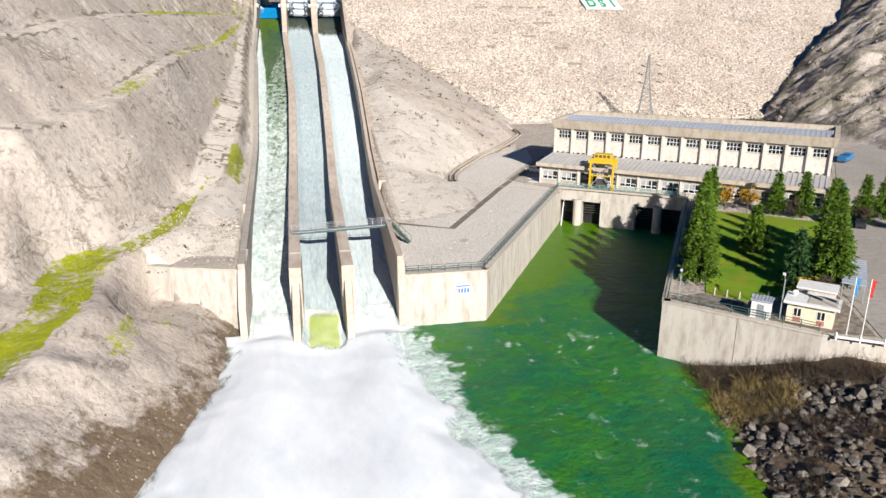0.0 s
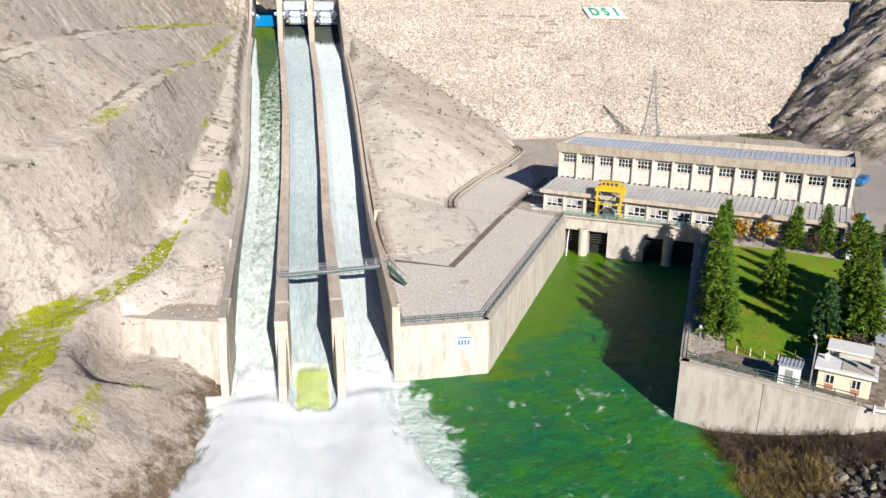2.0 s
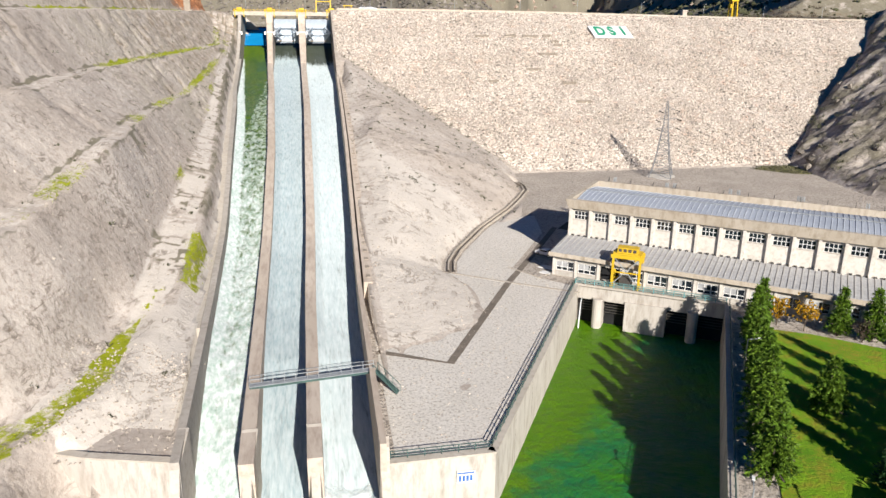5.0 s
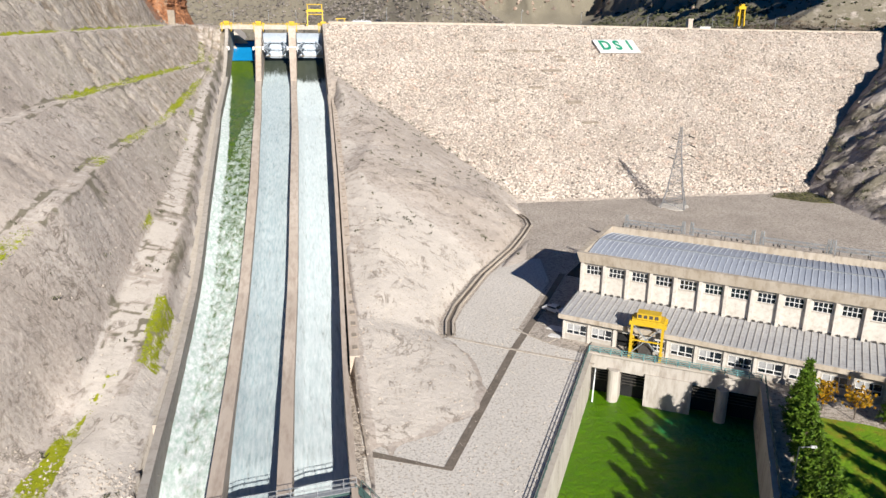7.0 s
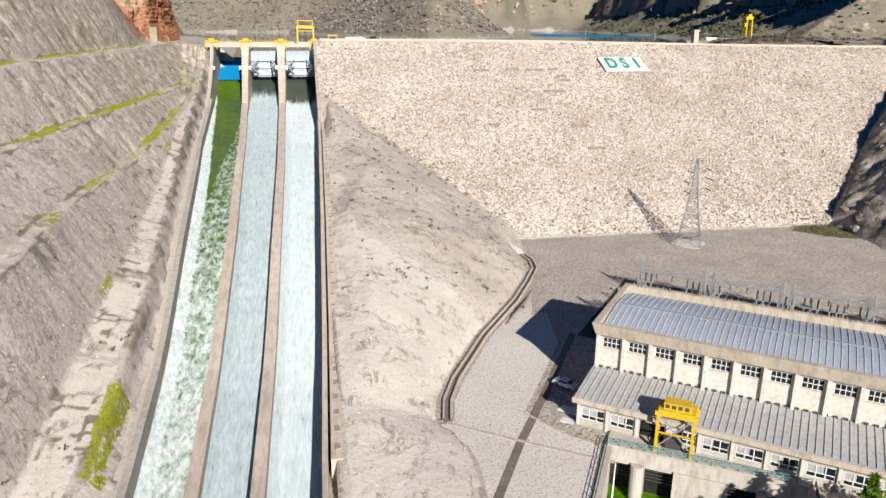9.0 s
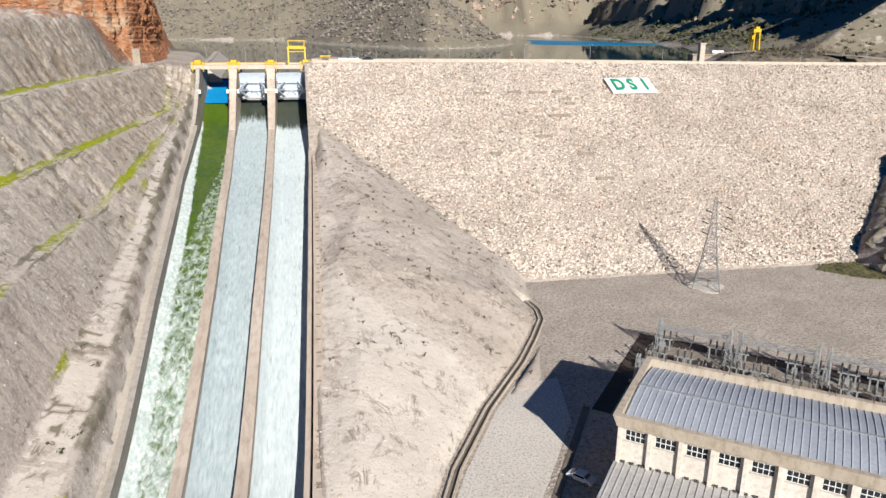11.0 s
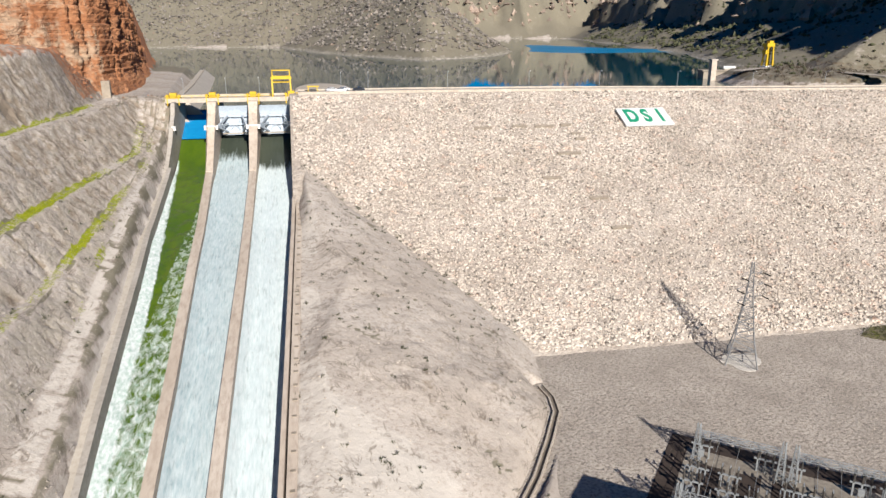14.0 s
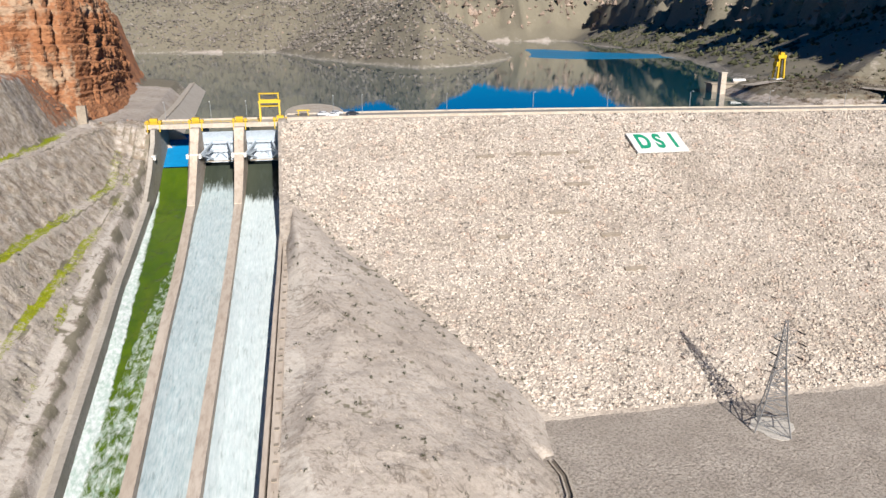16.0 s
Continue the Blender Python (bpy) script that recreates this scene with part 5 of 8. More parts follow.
Y2, U2 = np.meshgrid(ys, us, indexing="ij")
X2 = chute_x(1, 99) + 1.0 + (chute_x(2, 99) - chute_x(1, 99) - 2.0) * U2
Z2 = water_top(Y2) + 0.6 * np.sin(np.pi * U2) * np.clip((103 - Y2) / 3, 0, 1) + 0.25 * fbm(X2, Y2, 1.5, 3, 6.0) - 0.7 * np.clip((Y2 - 103) / 2.5, 0, 1) - 0.5 * np.clip((94 - Y2) / 4, 0, 1)
iy, ix = np.mgrid[0:len(ys) - 1, 0:13]
i0 = (iy * 14 + ix).ravel()
tagged(raw("water", np.stack([X2.ravel(), Y2.ravel(), Z2.ravel()], 1).tolist(), np.stack([i0, i0 + 1, i0 + 15, i0 + 14], 1).tolist(), M_CLEAR_GREEN, None, True, [("foam", (0.12 + np.clip((Y2 - 100.0) / 4, 0, 0.8) + np.clip((92.5 - Y2) / 3, 0, 0.8) + np.clip((np.abs(U2 - 0.5) - 0.36) / 0.14, 0, 0.4)).ravel())]), "bright green tongue of water leaving the middle bay", "water", kind="structure")


# crown: piers, deck, gates
def pier_bm(x0, x1):
    prof = [(403, 40), (403, 59.4), (377, 59.4), (374.5, 55.5), (370, 52.5), (364, 47.5), (357, 43.2), (350, float(wall_top(350)) - 0.8), (348, 28)]
    bm = bmesh.new()
    k = 1 if -20 < x0 < 0 else 2 if 0 < x0 < 10 else None
    a, b = [], []
    for y, z in prof:
        c, h = (x0 + x1) / 2, (x1 - x0) / 2
        if k is not None:
            f = min(max((y - 350) / 24, 0), 1)
            c, h = float(chute_x(k, y)) * (1 - f) + c * f, 1.16 * (1 - f) + h * f
        a.append(bm.verts.new((c - h, y, z)))
        b.append(bm.verts.new((c + h, y, z)))
    n = len(prof)
    for i in range(n):
        bm.faces.new((a[i], a[(i + 1) % n], b[(i + 1) % n], b[i]))
    bm.faces.new(a[::-1])
    bm.faces.new(b)
    bmesh.ops.triangulate(bm, faces=bm.faces)
    bmesh.ops.recalc_face_normals(bm, faces=bm.faces)
    return bm


for x0, x1 in ((-23.7, -22.3), (-11.5, -8.5), (2.5, 5.7), (17.2, 18.7)):
    part("pier", pier_bm(x0, x1), M_GREYWALL if x0 < -20 else M_WALLTOP, spillway)
part("deck", cube_bm(-26, 20.5, 381.5, 392, 59.4, 60.2), M_CONCRETE, spillway)
part("edge_beam", cube_bm(-26, 20.5, 380.9, 381.5, 59.0, 60.5), M_STONE, spillway, "pale concrete edge beam")
part("edge_beam", cube_bm(-26, 20.5, 392.0, 392.5, 59.4, 60.9), M_STONE, spillway, "pale concrete edge beam")
part("ogee_sill", cube_bm(-22.3, 17.2, 385, 392, 34, 43.5), M_CONCRETE_DARK, spillway)

for n_, (xa, xb_) in enumerate(((-8.4, 2.4), (5.8, 17.1))):
    gate = thing("radial_gate", "pale grey steel radial gate with braced arms, lowered", "gate", group="spillway gates")
    R_, cy, cz = 13.0, 371.2, 51.6
    bm = bmesh.new()
    rows = []
    for i in range(13):
        a = radians(-21 + i * 4.0)
        y, z = cy + R_ * math.cos(a), cz + R_ * math.sin(a)
        y2, z2 = cy + (R_ - 0.25) * math.cos(a), cz + (R_ - 0.25) * math.sin(a)
        rows.append([bm.verts.new(p) for p in ((xa, y2, z2), (xb_, y2, z2), (xb_, y, z), (xa, y, z))])
    for a, b in zip(rows, rows[1:]):
        for q in range(4):
            bm.faces.new((a[q], a[(q + 1) % 4], b[(q + 1) % 4], b[q]))
    bm.faces.new(rows[0][::-1])
    bm.faces.new(rows[-1])
    bmesh.ops.recalc_face_normals(bm, faces=bm.faces)
    part("skin_plate", bm, M_GATE, gate)
    w = xb_ - xa
    for a in (-17, -3, 11):
        ra = radians(a)
        y, z = cy + (R_ - 0.9) * math.cos(ra), cz + (R_ - 0.9) * math.sin(ra)
        part("girder", beam(bmesh.new(), (xa + 0.3, y, z), (xb_ - 0.3, y, z), 0.9, 0.9), M_GATE, gate)
        if a < 12:
            for side in (0, 1):
                sx = xa + 0.5 if side == 0 else xb_ - 0.5
                ix_ = xa + w * (0.27 if side == 0 else 0.73)
                part("arm", beam(bmesh.new(), (ix_, y, z), (sx, cy, cz), 0.55, 0.7), M_GATE, gate)
    for i in range(7):
        x = xa + 0.6 + (w - 1.2) * i / 6
        for a, b in ((-17, -3), (-3, 11)):
            p = [(x, cy + (R_ - 0.7) * math.cos(radians(q)), cz + (R_ - 0.7) * math.sin(radians(q))) for q in (a, b)]
            part("rib", beam(bmesh.new(), p[0], p[1], 0.22, 0.5), M_GATE, gate)
    for a, b in ((0.27, 0.5), (0.73, 0.5)):
        p = [(xa + w * q, cy + (R_ - 1.3) * math.cos(radians(t)), cz + (R_ - 1.3) * math.sin(radians(t))) for q, t in ((a, -17), (b, -3))]
        part("brace", beam(bmesh.new(), p[0], p[1], 0.2, 0.2), M_GATE, gate)
    part("walkway", beam(bmesh.new(), (xa + 0.2, cy + 8.8, cz - 3.6), (xb_ - 0.2, cy + 8.8, cz - 3.6), 0.9, 0.25), M_STONE, gate)
for x0, x1 in ((-22.9, -21.6), (-12.3, -7.7), (1.7, 6.4)):
    part("trunnion_beam", cube_bm(x0, x1, 369.2, 371.0, 50.8, 52.2), M_WHITE_PAINT, spillway, "white painted trunnion beam")


def hoist(x):
    h = thing("hoist", "yellow steel gate hoist on a concrete pier", "hoist", pose(x, 382.6, 60.2) @ Matrix.Scale(1.3, 4), group="gate hoists")
    part("frame", cube_bm(-1.9, 1.9, -1.0, 1.0, 0.0, 0.35), M_YELLOW, h)
    part("drum_box", cube_bm(-0.9, 0.9, -0.8, 0.8, 0.37, 1.7), M_YELLOW, h)
    for sx in (-1.5, 1.5):
        part("motor", beam(bmesh.new(), (sx, -0.9, 0.85), (sx, 0.7, 0.85), 0.85, sides=10), M_YELLOW, h)
        part("leg", beam(bmesh.new(), (sx, -1.35, -1.6), (sx, -1.35, 1.1), 0.25), M_YELLOW, h)


for x in (-23.3, -10.0, 4.1, 17.6):
    hoist(x)

gantry = thing("gantry_crane", "tall yellow portal crane standing on the spillway deck", "crane", pose(14.2, 386.3, 60.2))
for sx in (-3.3, 3.3):
    for sy in (-2.2, 2.2):
        part("leg", beam(bmesh.new(), (sx, sy, 0.4), (sx * 0.98, sy * 0.62, 6.4), 0.5, 0.5), M_YELLOW, gantry)
    part("sill_beam", beam(bmesh.new(), (sx, -2.9, 0.35), (sx, 2.9, 0.35), 0.5, 0.7), M_YELLOW, gantry)
    part("side_brace", beam(bmesh.new(), (sx, -2.0, 1.2), (sx * 0.98, 1.4, 6.0), 0.2), M_YELLOW, gantry)
for sy in (-1.4, 1.4):
    part("girder", beam(bmesh.new(), (-3.7, sy, 6.6), (3.7, sy, 6.6), 0.6, 0.8), M_YELLOW, gantry)
trolley = part("trolley", cube_bm(-3.2, 3.2, -1.6, 1.6, 7.0, 7.4), M_YELLOW, gantry)
for sx in (-3.1, 3.1):
    for sy in (-1.5, 1.5):
        part("corner_post", cube_bm(sx - 0.16, sx + 0.16, sy - 0.16, sy + 0.16, 7.4, 9.2), M_YELLOW, trolley)
part("winch_house", cube_bm(-1.9, 1.9, -0.9, 0.9, 7.4, 8.5), M_RUST, trolley, "dark hoist drum and motor")
part("winch_roof", cube_bm(-3.4, 3.4, -1.8, 1.8, 9.2, 9.5), M_YELLOW, trolley)
for sy in (-1.65, 1.65):
    part("cross_tie", beam(bmesh.new(), (-3.3, sy, 5.2), (3.3, sy, 5.2), 0.35), M_YELLOW, gantry)
part("hook_block", cube_bm(-0.3, 0.3, -0.3, 0.3, 4.5, 5.2), M_RUST, gantry)
railing([(-26, 381.2), (10.4, 381.2)], 60.5, M_YELLOW, "thin yellow steel railing along the spillway deck", 1.0, 2, 3.0, 0.09)

# footbridge over the lower chute
fb = thing("footbridge", "slender steel footbridge crossing two bays of the chute", "footbridge")
z0 = 11.0
a_, b_ = Vector((-3.4, 116.6, z0 - 0.2)), Vector((13.0, 118.2, z0 + 0.1))
part("walkway", beam(bmesh.new(), a_, b_, 1.0, 0.1), M_GALV, fb)
for sy in (-0.5, 0.5):
    o = Vector((0, sy, 0))
    part("girder", beam(bmesh.new(), a_ + o + Vector((0, 0, -0.2)), b_ + o + Vector((0, 0, -0.2)), 0.12, 0.28), M_RAIL, fb)
    for h in (0.55, 1.1):
        part("handrail", beam(bmesh.new(), a_ + o + Vector((0, 0, h)), b_ + o + Vector((0, 0, h)), 0.05), M_GALV, fb)
    for i in range(12):
        p = a_.lerp(b_, i / 11) + o
        part("post", beam(bmesh.new(), p, p + Vector((0, 0, 1.1)), 0.05), M_GALV, fb)
stair_a, stair_b = Vector((13.2, 118.0, z0)), Vector((16.1, 116.4, YARD + 0.2))
part("stair", beam(bmesh.new(), stair_a, stair_b, 0.9, 0.16), M_RAIL, fb, "dark green steel stair")
for sy in (-0.5, 0.5):
    o = Vector((sy * 0.67, sy * 0.74, 0))
    part("handrail", beam(bmesh.new(), stair_a + o + Vector((0, 0, 1.0)), stair_b + o + Vector((0, 0, 1.0)), 0.07), M_RAIL, fb)
    for i in range(4):
        p = stair_a.lerp(stair_b, i / 3) + o
        part("post", beam(bmesh.new(), p, p + Vector((0, 0, 1.0)), 0.07), M_RAIL, fb)

# ---- power station ----
PH = pose(57.8, 168.25, YARD, 0, 0, -38.2)
station = thing("power_station", "pale concrete power station hall with a ribbed roof", "building", PH)
LEN, DEPTH, EAVE, TOPZ = 61.2, 21.6, 11.65, 13.7
M_FASCIA = surface("stained_fascia", [(0.46, 0.39, 0.30), (0.56, 0.49, 0.40), (0.30, 0.24, 0.17)], 0.85, 0.25, 1.0, 0.15, 3.0, stretch=(1, 1, 0.3))
# hall walls with window openings along the front
BAYS, X0 = 14, 0.75
STEP = (LEN - 1.5) / BAYS
WZ0, WZ1 = 9.35, 11.05
part("wall_back", cube_bm(0.8, LEN - 0.8, DEPTH - 1.2, DEPTH - 0.8, 0, EAVE), M_PLASTER, station)
part("wall_side", cube_bm(0.8, 1.2, 1.2, DEPTH - 1.2, 0, EAVE), M_PLASTER, station)
part("wall_side", cube_bm(LEN - 1.2, LEN - 0.8, 1.2, DEPTH - 1.2, 0, EAVE), M_PLASTER, station)
# Black board behind the windows: the unlit hall put into its colour.
part("unlit_hall_board", cube_bm(1.3, LEN - 1.3, 2.0, 2.2, 0, EAVE - 0.1), M_DARK, station)
for i in range(BAYS):
    xa, xb_ = X0 + i * STEP, X0 + (i + 1) * STEP
    wa, wb = xa + 0.75, xb_ - 0.65
    bm = bmesh.new()
    box(bm, xa, xb_, 1.1, 1.5, 0, WZ0)
    box(bm, xa, xb_, 1.1, 1.5, WZ1, EAVE)
    box(bm, xa, wa, 1.1, 1.5, WZ0, WZ1)
    box(bm, wb, xb_, 1.1, 1.5, WZ0, WZ1)
    part("wall_panel", bm, M_PLASTER, station)
    win = part("window", cube_bm(wa, wb, 1.24, 1.27, WZ0, WZ1), M_PANE, station)
    part("sill", cube_bm(wa - 0.1, wb + 0.1, 0.98, 1.24, WZ0 - 0.14, WZ0 - 0.002), M_CONCRETE, win)
    for k in range(5):
        x = wa + (wb - wa) * k / 4
        part("mullion", cube_bm(x - 0.05, x + 0.05, 1.16, 1.238, WZ0, WZ1), M_WHITE_PAINT, win)
    for k in range(3):
        z = WZ0 + (WZ1 - WZ0) * k / 2
        part("transom", cube_bm(wa, wb, 1.17, 1.236, z - 0.05, z + 0.05), M_WHITE_PAINT, win)
for i in range(BAYS + 1):
    x = X0 + i * STEP
    part("pilaster", cube_bm(x - 0.28, x + 0.28, 0.55, 1.097, 0, EAVE), M_PLASTER, station)

# fascia: leaning out, with a parapet above
def fascia_ring(bm, z0, z1, out0, out1, inner):
    lo = [(-out0, -out0), (LEN + out0, -out0), (LEN + out0, DEPTH + out0), (-out0, DEPTH + out0)]
    hi = [(-out1, -out1), (LEN + out1, -out1), (LEN + out1, DEPTH + out1), (-out1, DEPTH + out1)]
    inn = [(inner, inner), (LEN - inner, inner), (LEN - inner, DEPTH - inner), (inner, DEPTH - inner)]
    a = [bm.verts.new((x, y, z0)) for x, y in lo]
    b = [bm.verts.new((x, y, z1)) for x, y in hi]
    c = [bm.verts.new((x, y, z1)) for x, y in inn]
    d = [bm.verts.new((x, y, z0)) for x, y in inn]
    for p, q in ((a, b), (b, c), (c, d), (d, a)):
        for i in range(4):
            bm.faces.new((p[i], p[(i + 1) % 4], q[(i + 1) % 4], q[i]))
    bmesh.ops.recalc_face_normals(bm, faces=bm.faces)
    return bm


part("fascia", fascia_ring(bmesh.new(), EAVE, TOPZ, -0.35, 0.25, 0.75), M_FASCIA, station, "rain-stained concrete fascia")
M_RIB = surface("pale_roof_rib", [(0.52, 0.55, 0.60), (0.60, 0.63, 0.67), (0.45, 0.47, 0.5)], 0.6, 0.5, 2.0, 0.0)
# shallow vaulted sheet roof with standing ribs
n_arc = 10
arc = [(0.76 + (DEPTH - 1.52) * i / n_arc, 12.35 + 1.25 * math.sin(math.pi * i / n_arc)) for i in range(n_arc + 1)]
vs = [(x, y, z) for x in (0.95, LEN - 0.95) for y, z in arc]
m_ = n_arc + 1
roof = raw("roof", vs, [(i, i + m_, i + m_ + 1, i + 1) for i in range(n_arc)], M_ROOF, station)
for i in range(60):
    x = 1.2 + i * (LEN - 2.4) / 59
    vs, fs = [], []
    for j, (y, z) in enumerate(arc):
        vs += [(x - 0.05, y, z), (x - 0.05, y, z + 0.09), (x + 0.05, y, z + 0.09), (x + 0.05, y, z)]
        if j:
            o = 4 * j
            fs += [(o - 4, o - 3, o + 1, o), (o - 3, o - 2, o + 2, o + 1), (o - 2, o - 1, o + 3, o + 2)]
    raw("roof_rib", vs, fs, M_RIB, roof)
part("ridge_cap", cube_bm(1.0, LEN - 1.0, DEPTH / 2 - 0.2, DEPTH / 2 + 0.2, 13.62, 13.78), M_GALV, roof)
for x in (0.9, LEN - 1.1):
    bm = bmesh.new()
    a = [bm.verts.new((x, y, z - 0.02)) for y, z in arc]
    b = [bm.verts.new((x, y, 11.9)) for y, z in arc]
    for i in range(n_arc):
        bm.faces.new((a[i], a[i + 1], b[i + 1], b[i]))
    part("gable", bm, M_RUST, station, "dark recessed roof gable")
for i in range(12):
    x = 3 + i * 5.0
    pb = part("roof_bracket", beam(bmesh.new(), (x, DEPTH - 0.4, TOPZ), (x, DEPTH - 0.4, TOPZ + 1.0), 0.09), M_RUST, station)
    part("roof_bracket_arm", beam(bmesh.new(), (x, DEPTH - 0.4, TOPZ + 1.0), (x, DEPTH - 1.6, TOPZ + 0.25), 0.07), M_RUST, pb)

# low front wing
M_WING_WALL = surface("weathered_wall_paint", [(0.46, 0.43, 0.38), (0.55, 0.515, 0.455), (0.36, 0.325, 0.275)], 0.85, 0.2, 1.5, 0.1, 4.0)
# Wing rooms as one black board, their darkness painted in.
part("unlit_wing_board", cube_bm(1.4, LEN - 1.4, -8.2, -8.0, 0, 3.9), M_DARK, station)
part("wing_side", cube_bm(1.0, 1.3, -8.9, 1.08, 0, 4.2), M_PLASTER, station)
part("wing_side", cube_bm(LEN - 1.3, LEN - 1.0, -8.9, 1.08, 0, 4.2), M_PLASTER, station)
M_BLIND = surface("grey_window_blind", [(0.34, 0.34, 0.34), (0.46, 0.46, 0.45), (0.25, 0.25, 0.25)], 0.8, 0.8, 2.0, 0.0)
AB = 13
AS = (LEN - 2.0) / AB
for i in range(AB):
    xa, xb_ = 1.0 + i * AS, 1.0 + (i + 1) * AS
    wa, wb, wz0, wz1 = xa + 0.5, xb_ - 0.5, 1.1, 3.1
    dark_bay = i == 2
    bm = bmesh.new()
    if dark_bay:
        wz0, wz1 = 0.0, 3.2
    else:
        box(bm, xa, xb_, -9.0, -8.7, 0, wz0)
    box(bm, xa, xb_, -9.0, -8.7, wz1, 4.2)
    box(bm, xa, wa, -9.0, -8.7, wz0, wz1)
    box(bm, wb, xb_, -9.0, -8.7, wz0, wz1)
    part("wing_panel", bm, M_WING_WALL, station)
    if not dark_bay:
        win = part("window", cube_bm(wa, wb, -8.86, -8.83, wz0, wz1), M_PANE, station)
        part("sill", cube_bm(wa - 0.1, wb + 0.1, -9.12, -8.88, wz0 - 0.14, wz0 - 0.003), M_CONCRETE, win)
        for k in range(4):
            x = wa + (wb - wa) * k / 3
            part("mullion", cube_bm(x - 0.07, x + 0.07, -8.95, -8.862, wz0, wz1), M_WHITE_PAINT, win)
        for z in (wz0 + 0.05, wz0 + 0.75, wz1 - 0.05):
            part("transom", cube_bm(wa, wb, -8.94, -8.864, z - 0.06, z + 0.06), M_WHITE_PAINT, win)
        # half-drawn pale blinds
        part("blind", cube_bm(wa + 0.05, wa + (wb - wa) * random.uniform(0.3, 0.68), -8.875, -8.866, wz0 + 0.72, wz1), M_BLIND, win)
    part("wing_pier", cube_bm(xa - 0.22, xa + 0.22, -9.25, -9.003, 0, 4.2), M_PLASTER, station)
bm = bmesh.new()
prof = [(-9.9, 4.2), (-9.9, 4.75), (-9.3, 4.85), (1.05, 5.75), (1.05, 5.2), (-8.9, 4.2)]
a = [bm.verts.new((0.2, y, z)) for y, z in prof]
b = [bm.verts.new((LEN - 0.4, y, z)) for y, z in prof]
for i in range(6):
    bm.faces.new((a[i], a[(i + 1) % 6], b[(i + 1) % 6], b[i]))
bm.faces.new(a[::-1])
bm.faces.new(b)
bmesh.ops.recalc_face_normals(bm, faces=bm.faces)
M_WING_ROOF = surface("weathered_sheet_roof", [(0.41, 0.405, 0.40), (0.49, 0.485, 0.475), (0.32, 0.305, 0.29)], 0.7, 0.25, 1.5, 0.05, 3.0)
M_WING_RIB = surface("weathered_roof_rib", [(0.46, 0.44, 0.41), (0.53, 0.51, 0.47), (0.38, 0.35, 0.32)], 0.7, 0.5, 2.0, 0.0)
wing_roof = part("wing_roof", bm, M_WING_ROOF, station)
part("wing_fascia", cube_bm(0.1, LEN - 0.3, -10.05, -9.903, 4.1, 4.95), M_FASCIA, station, "rain-stained concrete eaves band")
for i in range(58):
    x = 0.8 + i * (LEN - 1.8) / 57
    part("roof_rib", beam(bmesh.new(), (x, -9.3, 4.9), (x, 1.0, 5.8), 0.1, 0.12), M_WING_RIB, wing_roof)
for i in range(46):
    x = 1.5 + i * (LEN - 3) / 45
    part("flashing_clip", cube_bm(x - 0.3, x + 0.25, 0.75, 1.04, 5.72, 6.02), M_RUST, wing_roof)

# tailrace front below the deck
front = thing("tailrace_outlet", "concrete outlet front with four dark draft tube openings", "outlet", kind="structure")
ta, tb = Vector((55.6, 153.8)), Vector((78.4, 139.1))
td = (tb - ta).normalized()
tn = Vector((td.y, -td.x))          # towards the water
TL = (tb - ta).length


def tpoly(s0, s1, o0, o1):
    return [tuple(ta + td * s + tn * o) for s, o in ((s0, o0), (s1, o0), (s1, o1), (s0, o1))]


part("lintel", prism(bmesh.new(), tpoly(0, TL, -4, 0.0), 5.4, YARD + 0.03), M_STAINED, front)
part("deck_edge", prism(bmesh.new(), tpoly(-0.6, TL + 0.4, -6, 0.45), YARD + 0.035, YARD + 0.4), M_CONCRETE, front)
# Black colour stands for the unlit depth of the draft tubes.
part("unlit_back_board", prism(bmesh.new(), tpoly(0, TL, -4.4, -4), -5, 5.38), M_DARK, front)
part("centre_block", prism(bmesh.new(), tpoly(TL * 0.345, TL * 0.625, -4, 0.35), -5, 5.9), M_STAINED, front)
for s in (0.155, 0.80):
    c = ta + td * (TL * s)
    bm = bmesh.new()
    pts = [tuple(c + td * (0.95 * math.cos(a)) + tn * (0.4 + 0.95 * math.sin(a))) for a in np.linspace(0, math.pi, 9)]
    pts += [tuple(c - td * 0.95 - tn * 4), tuple(c + td * 0.95 - tn * 4)]
    part("round_pier", prism(bm, pts, -5, 5.9), M_STAINED, front)
for s0, s1 in ((0.0, 0.12), (0.19, 0.345), (0.625, 0.765), (0.835, 1.0)):
    for k in range(5):
        part("slat", prism(bmesh.new(), tpoly(TL * s0, TL * s1, -1.5, -1.35), 2.6 + k * 0.55, 2.72 + k * 0.55), M_RUST, front)
    # Added black sheet: darkness of the tube behind the slats, as colour.
    part("unlit_opening_sheet", prism(bmesh.new(), tpoly(TL * s0, TL * s1, -2.2, -2.05), -5, 5.38), M_DARK, front)
railing([tuple(ta + tn * 0.3 - td * 0.3), tuple(tb + tn * 0.3)], YARD + 0.4, M_TURQUOISE, "turquoise steel railing along the outlet deck", 1.1, 3, 1.8, 0.09)
# cooling water jet falling into the tailrace
p0 = ta + td * 1.0 - tn * 0.2
bm = bmesh.new()
pr = None
for i in range(9):
    k = i / 8
    p = Vector((*(p0 + td * (0.2 * k) + tn * (2.6 * k)), 5.2 - 5.2 * k * k))
    if pr is not None:
        beam(bm, pr, p, 0.10 + 0.16 * k, sides=6)
    pr = p
tagged(part("water_jet", bm, M_WHITE), "thin white water jet falling from the outlet wall", "water jet")

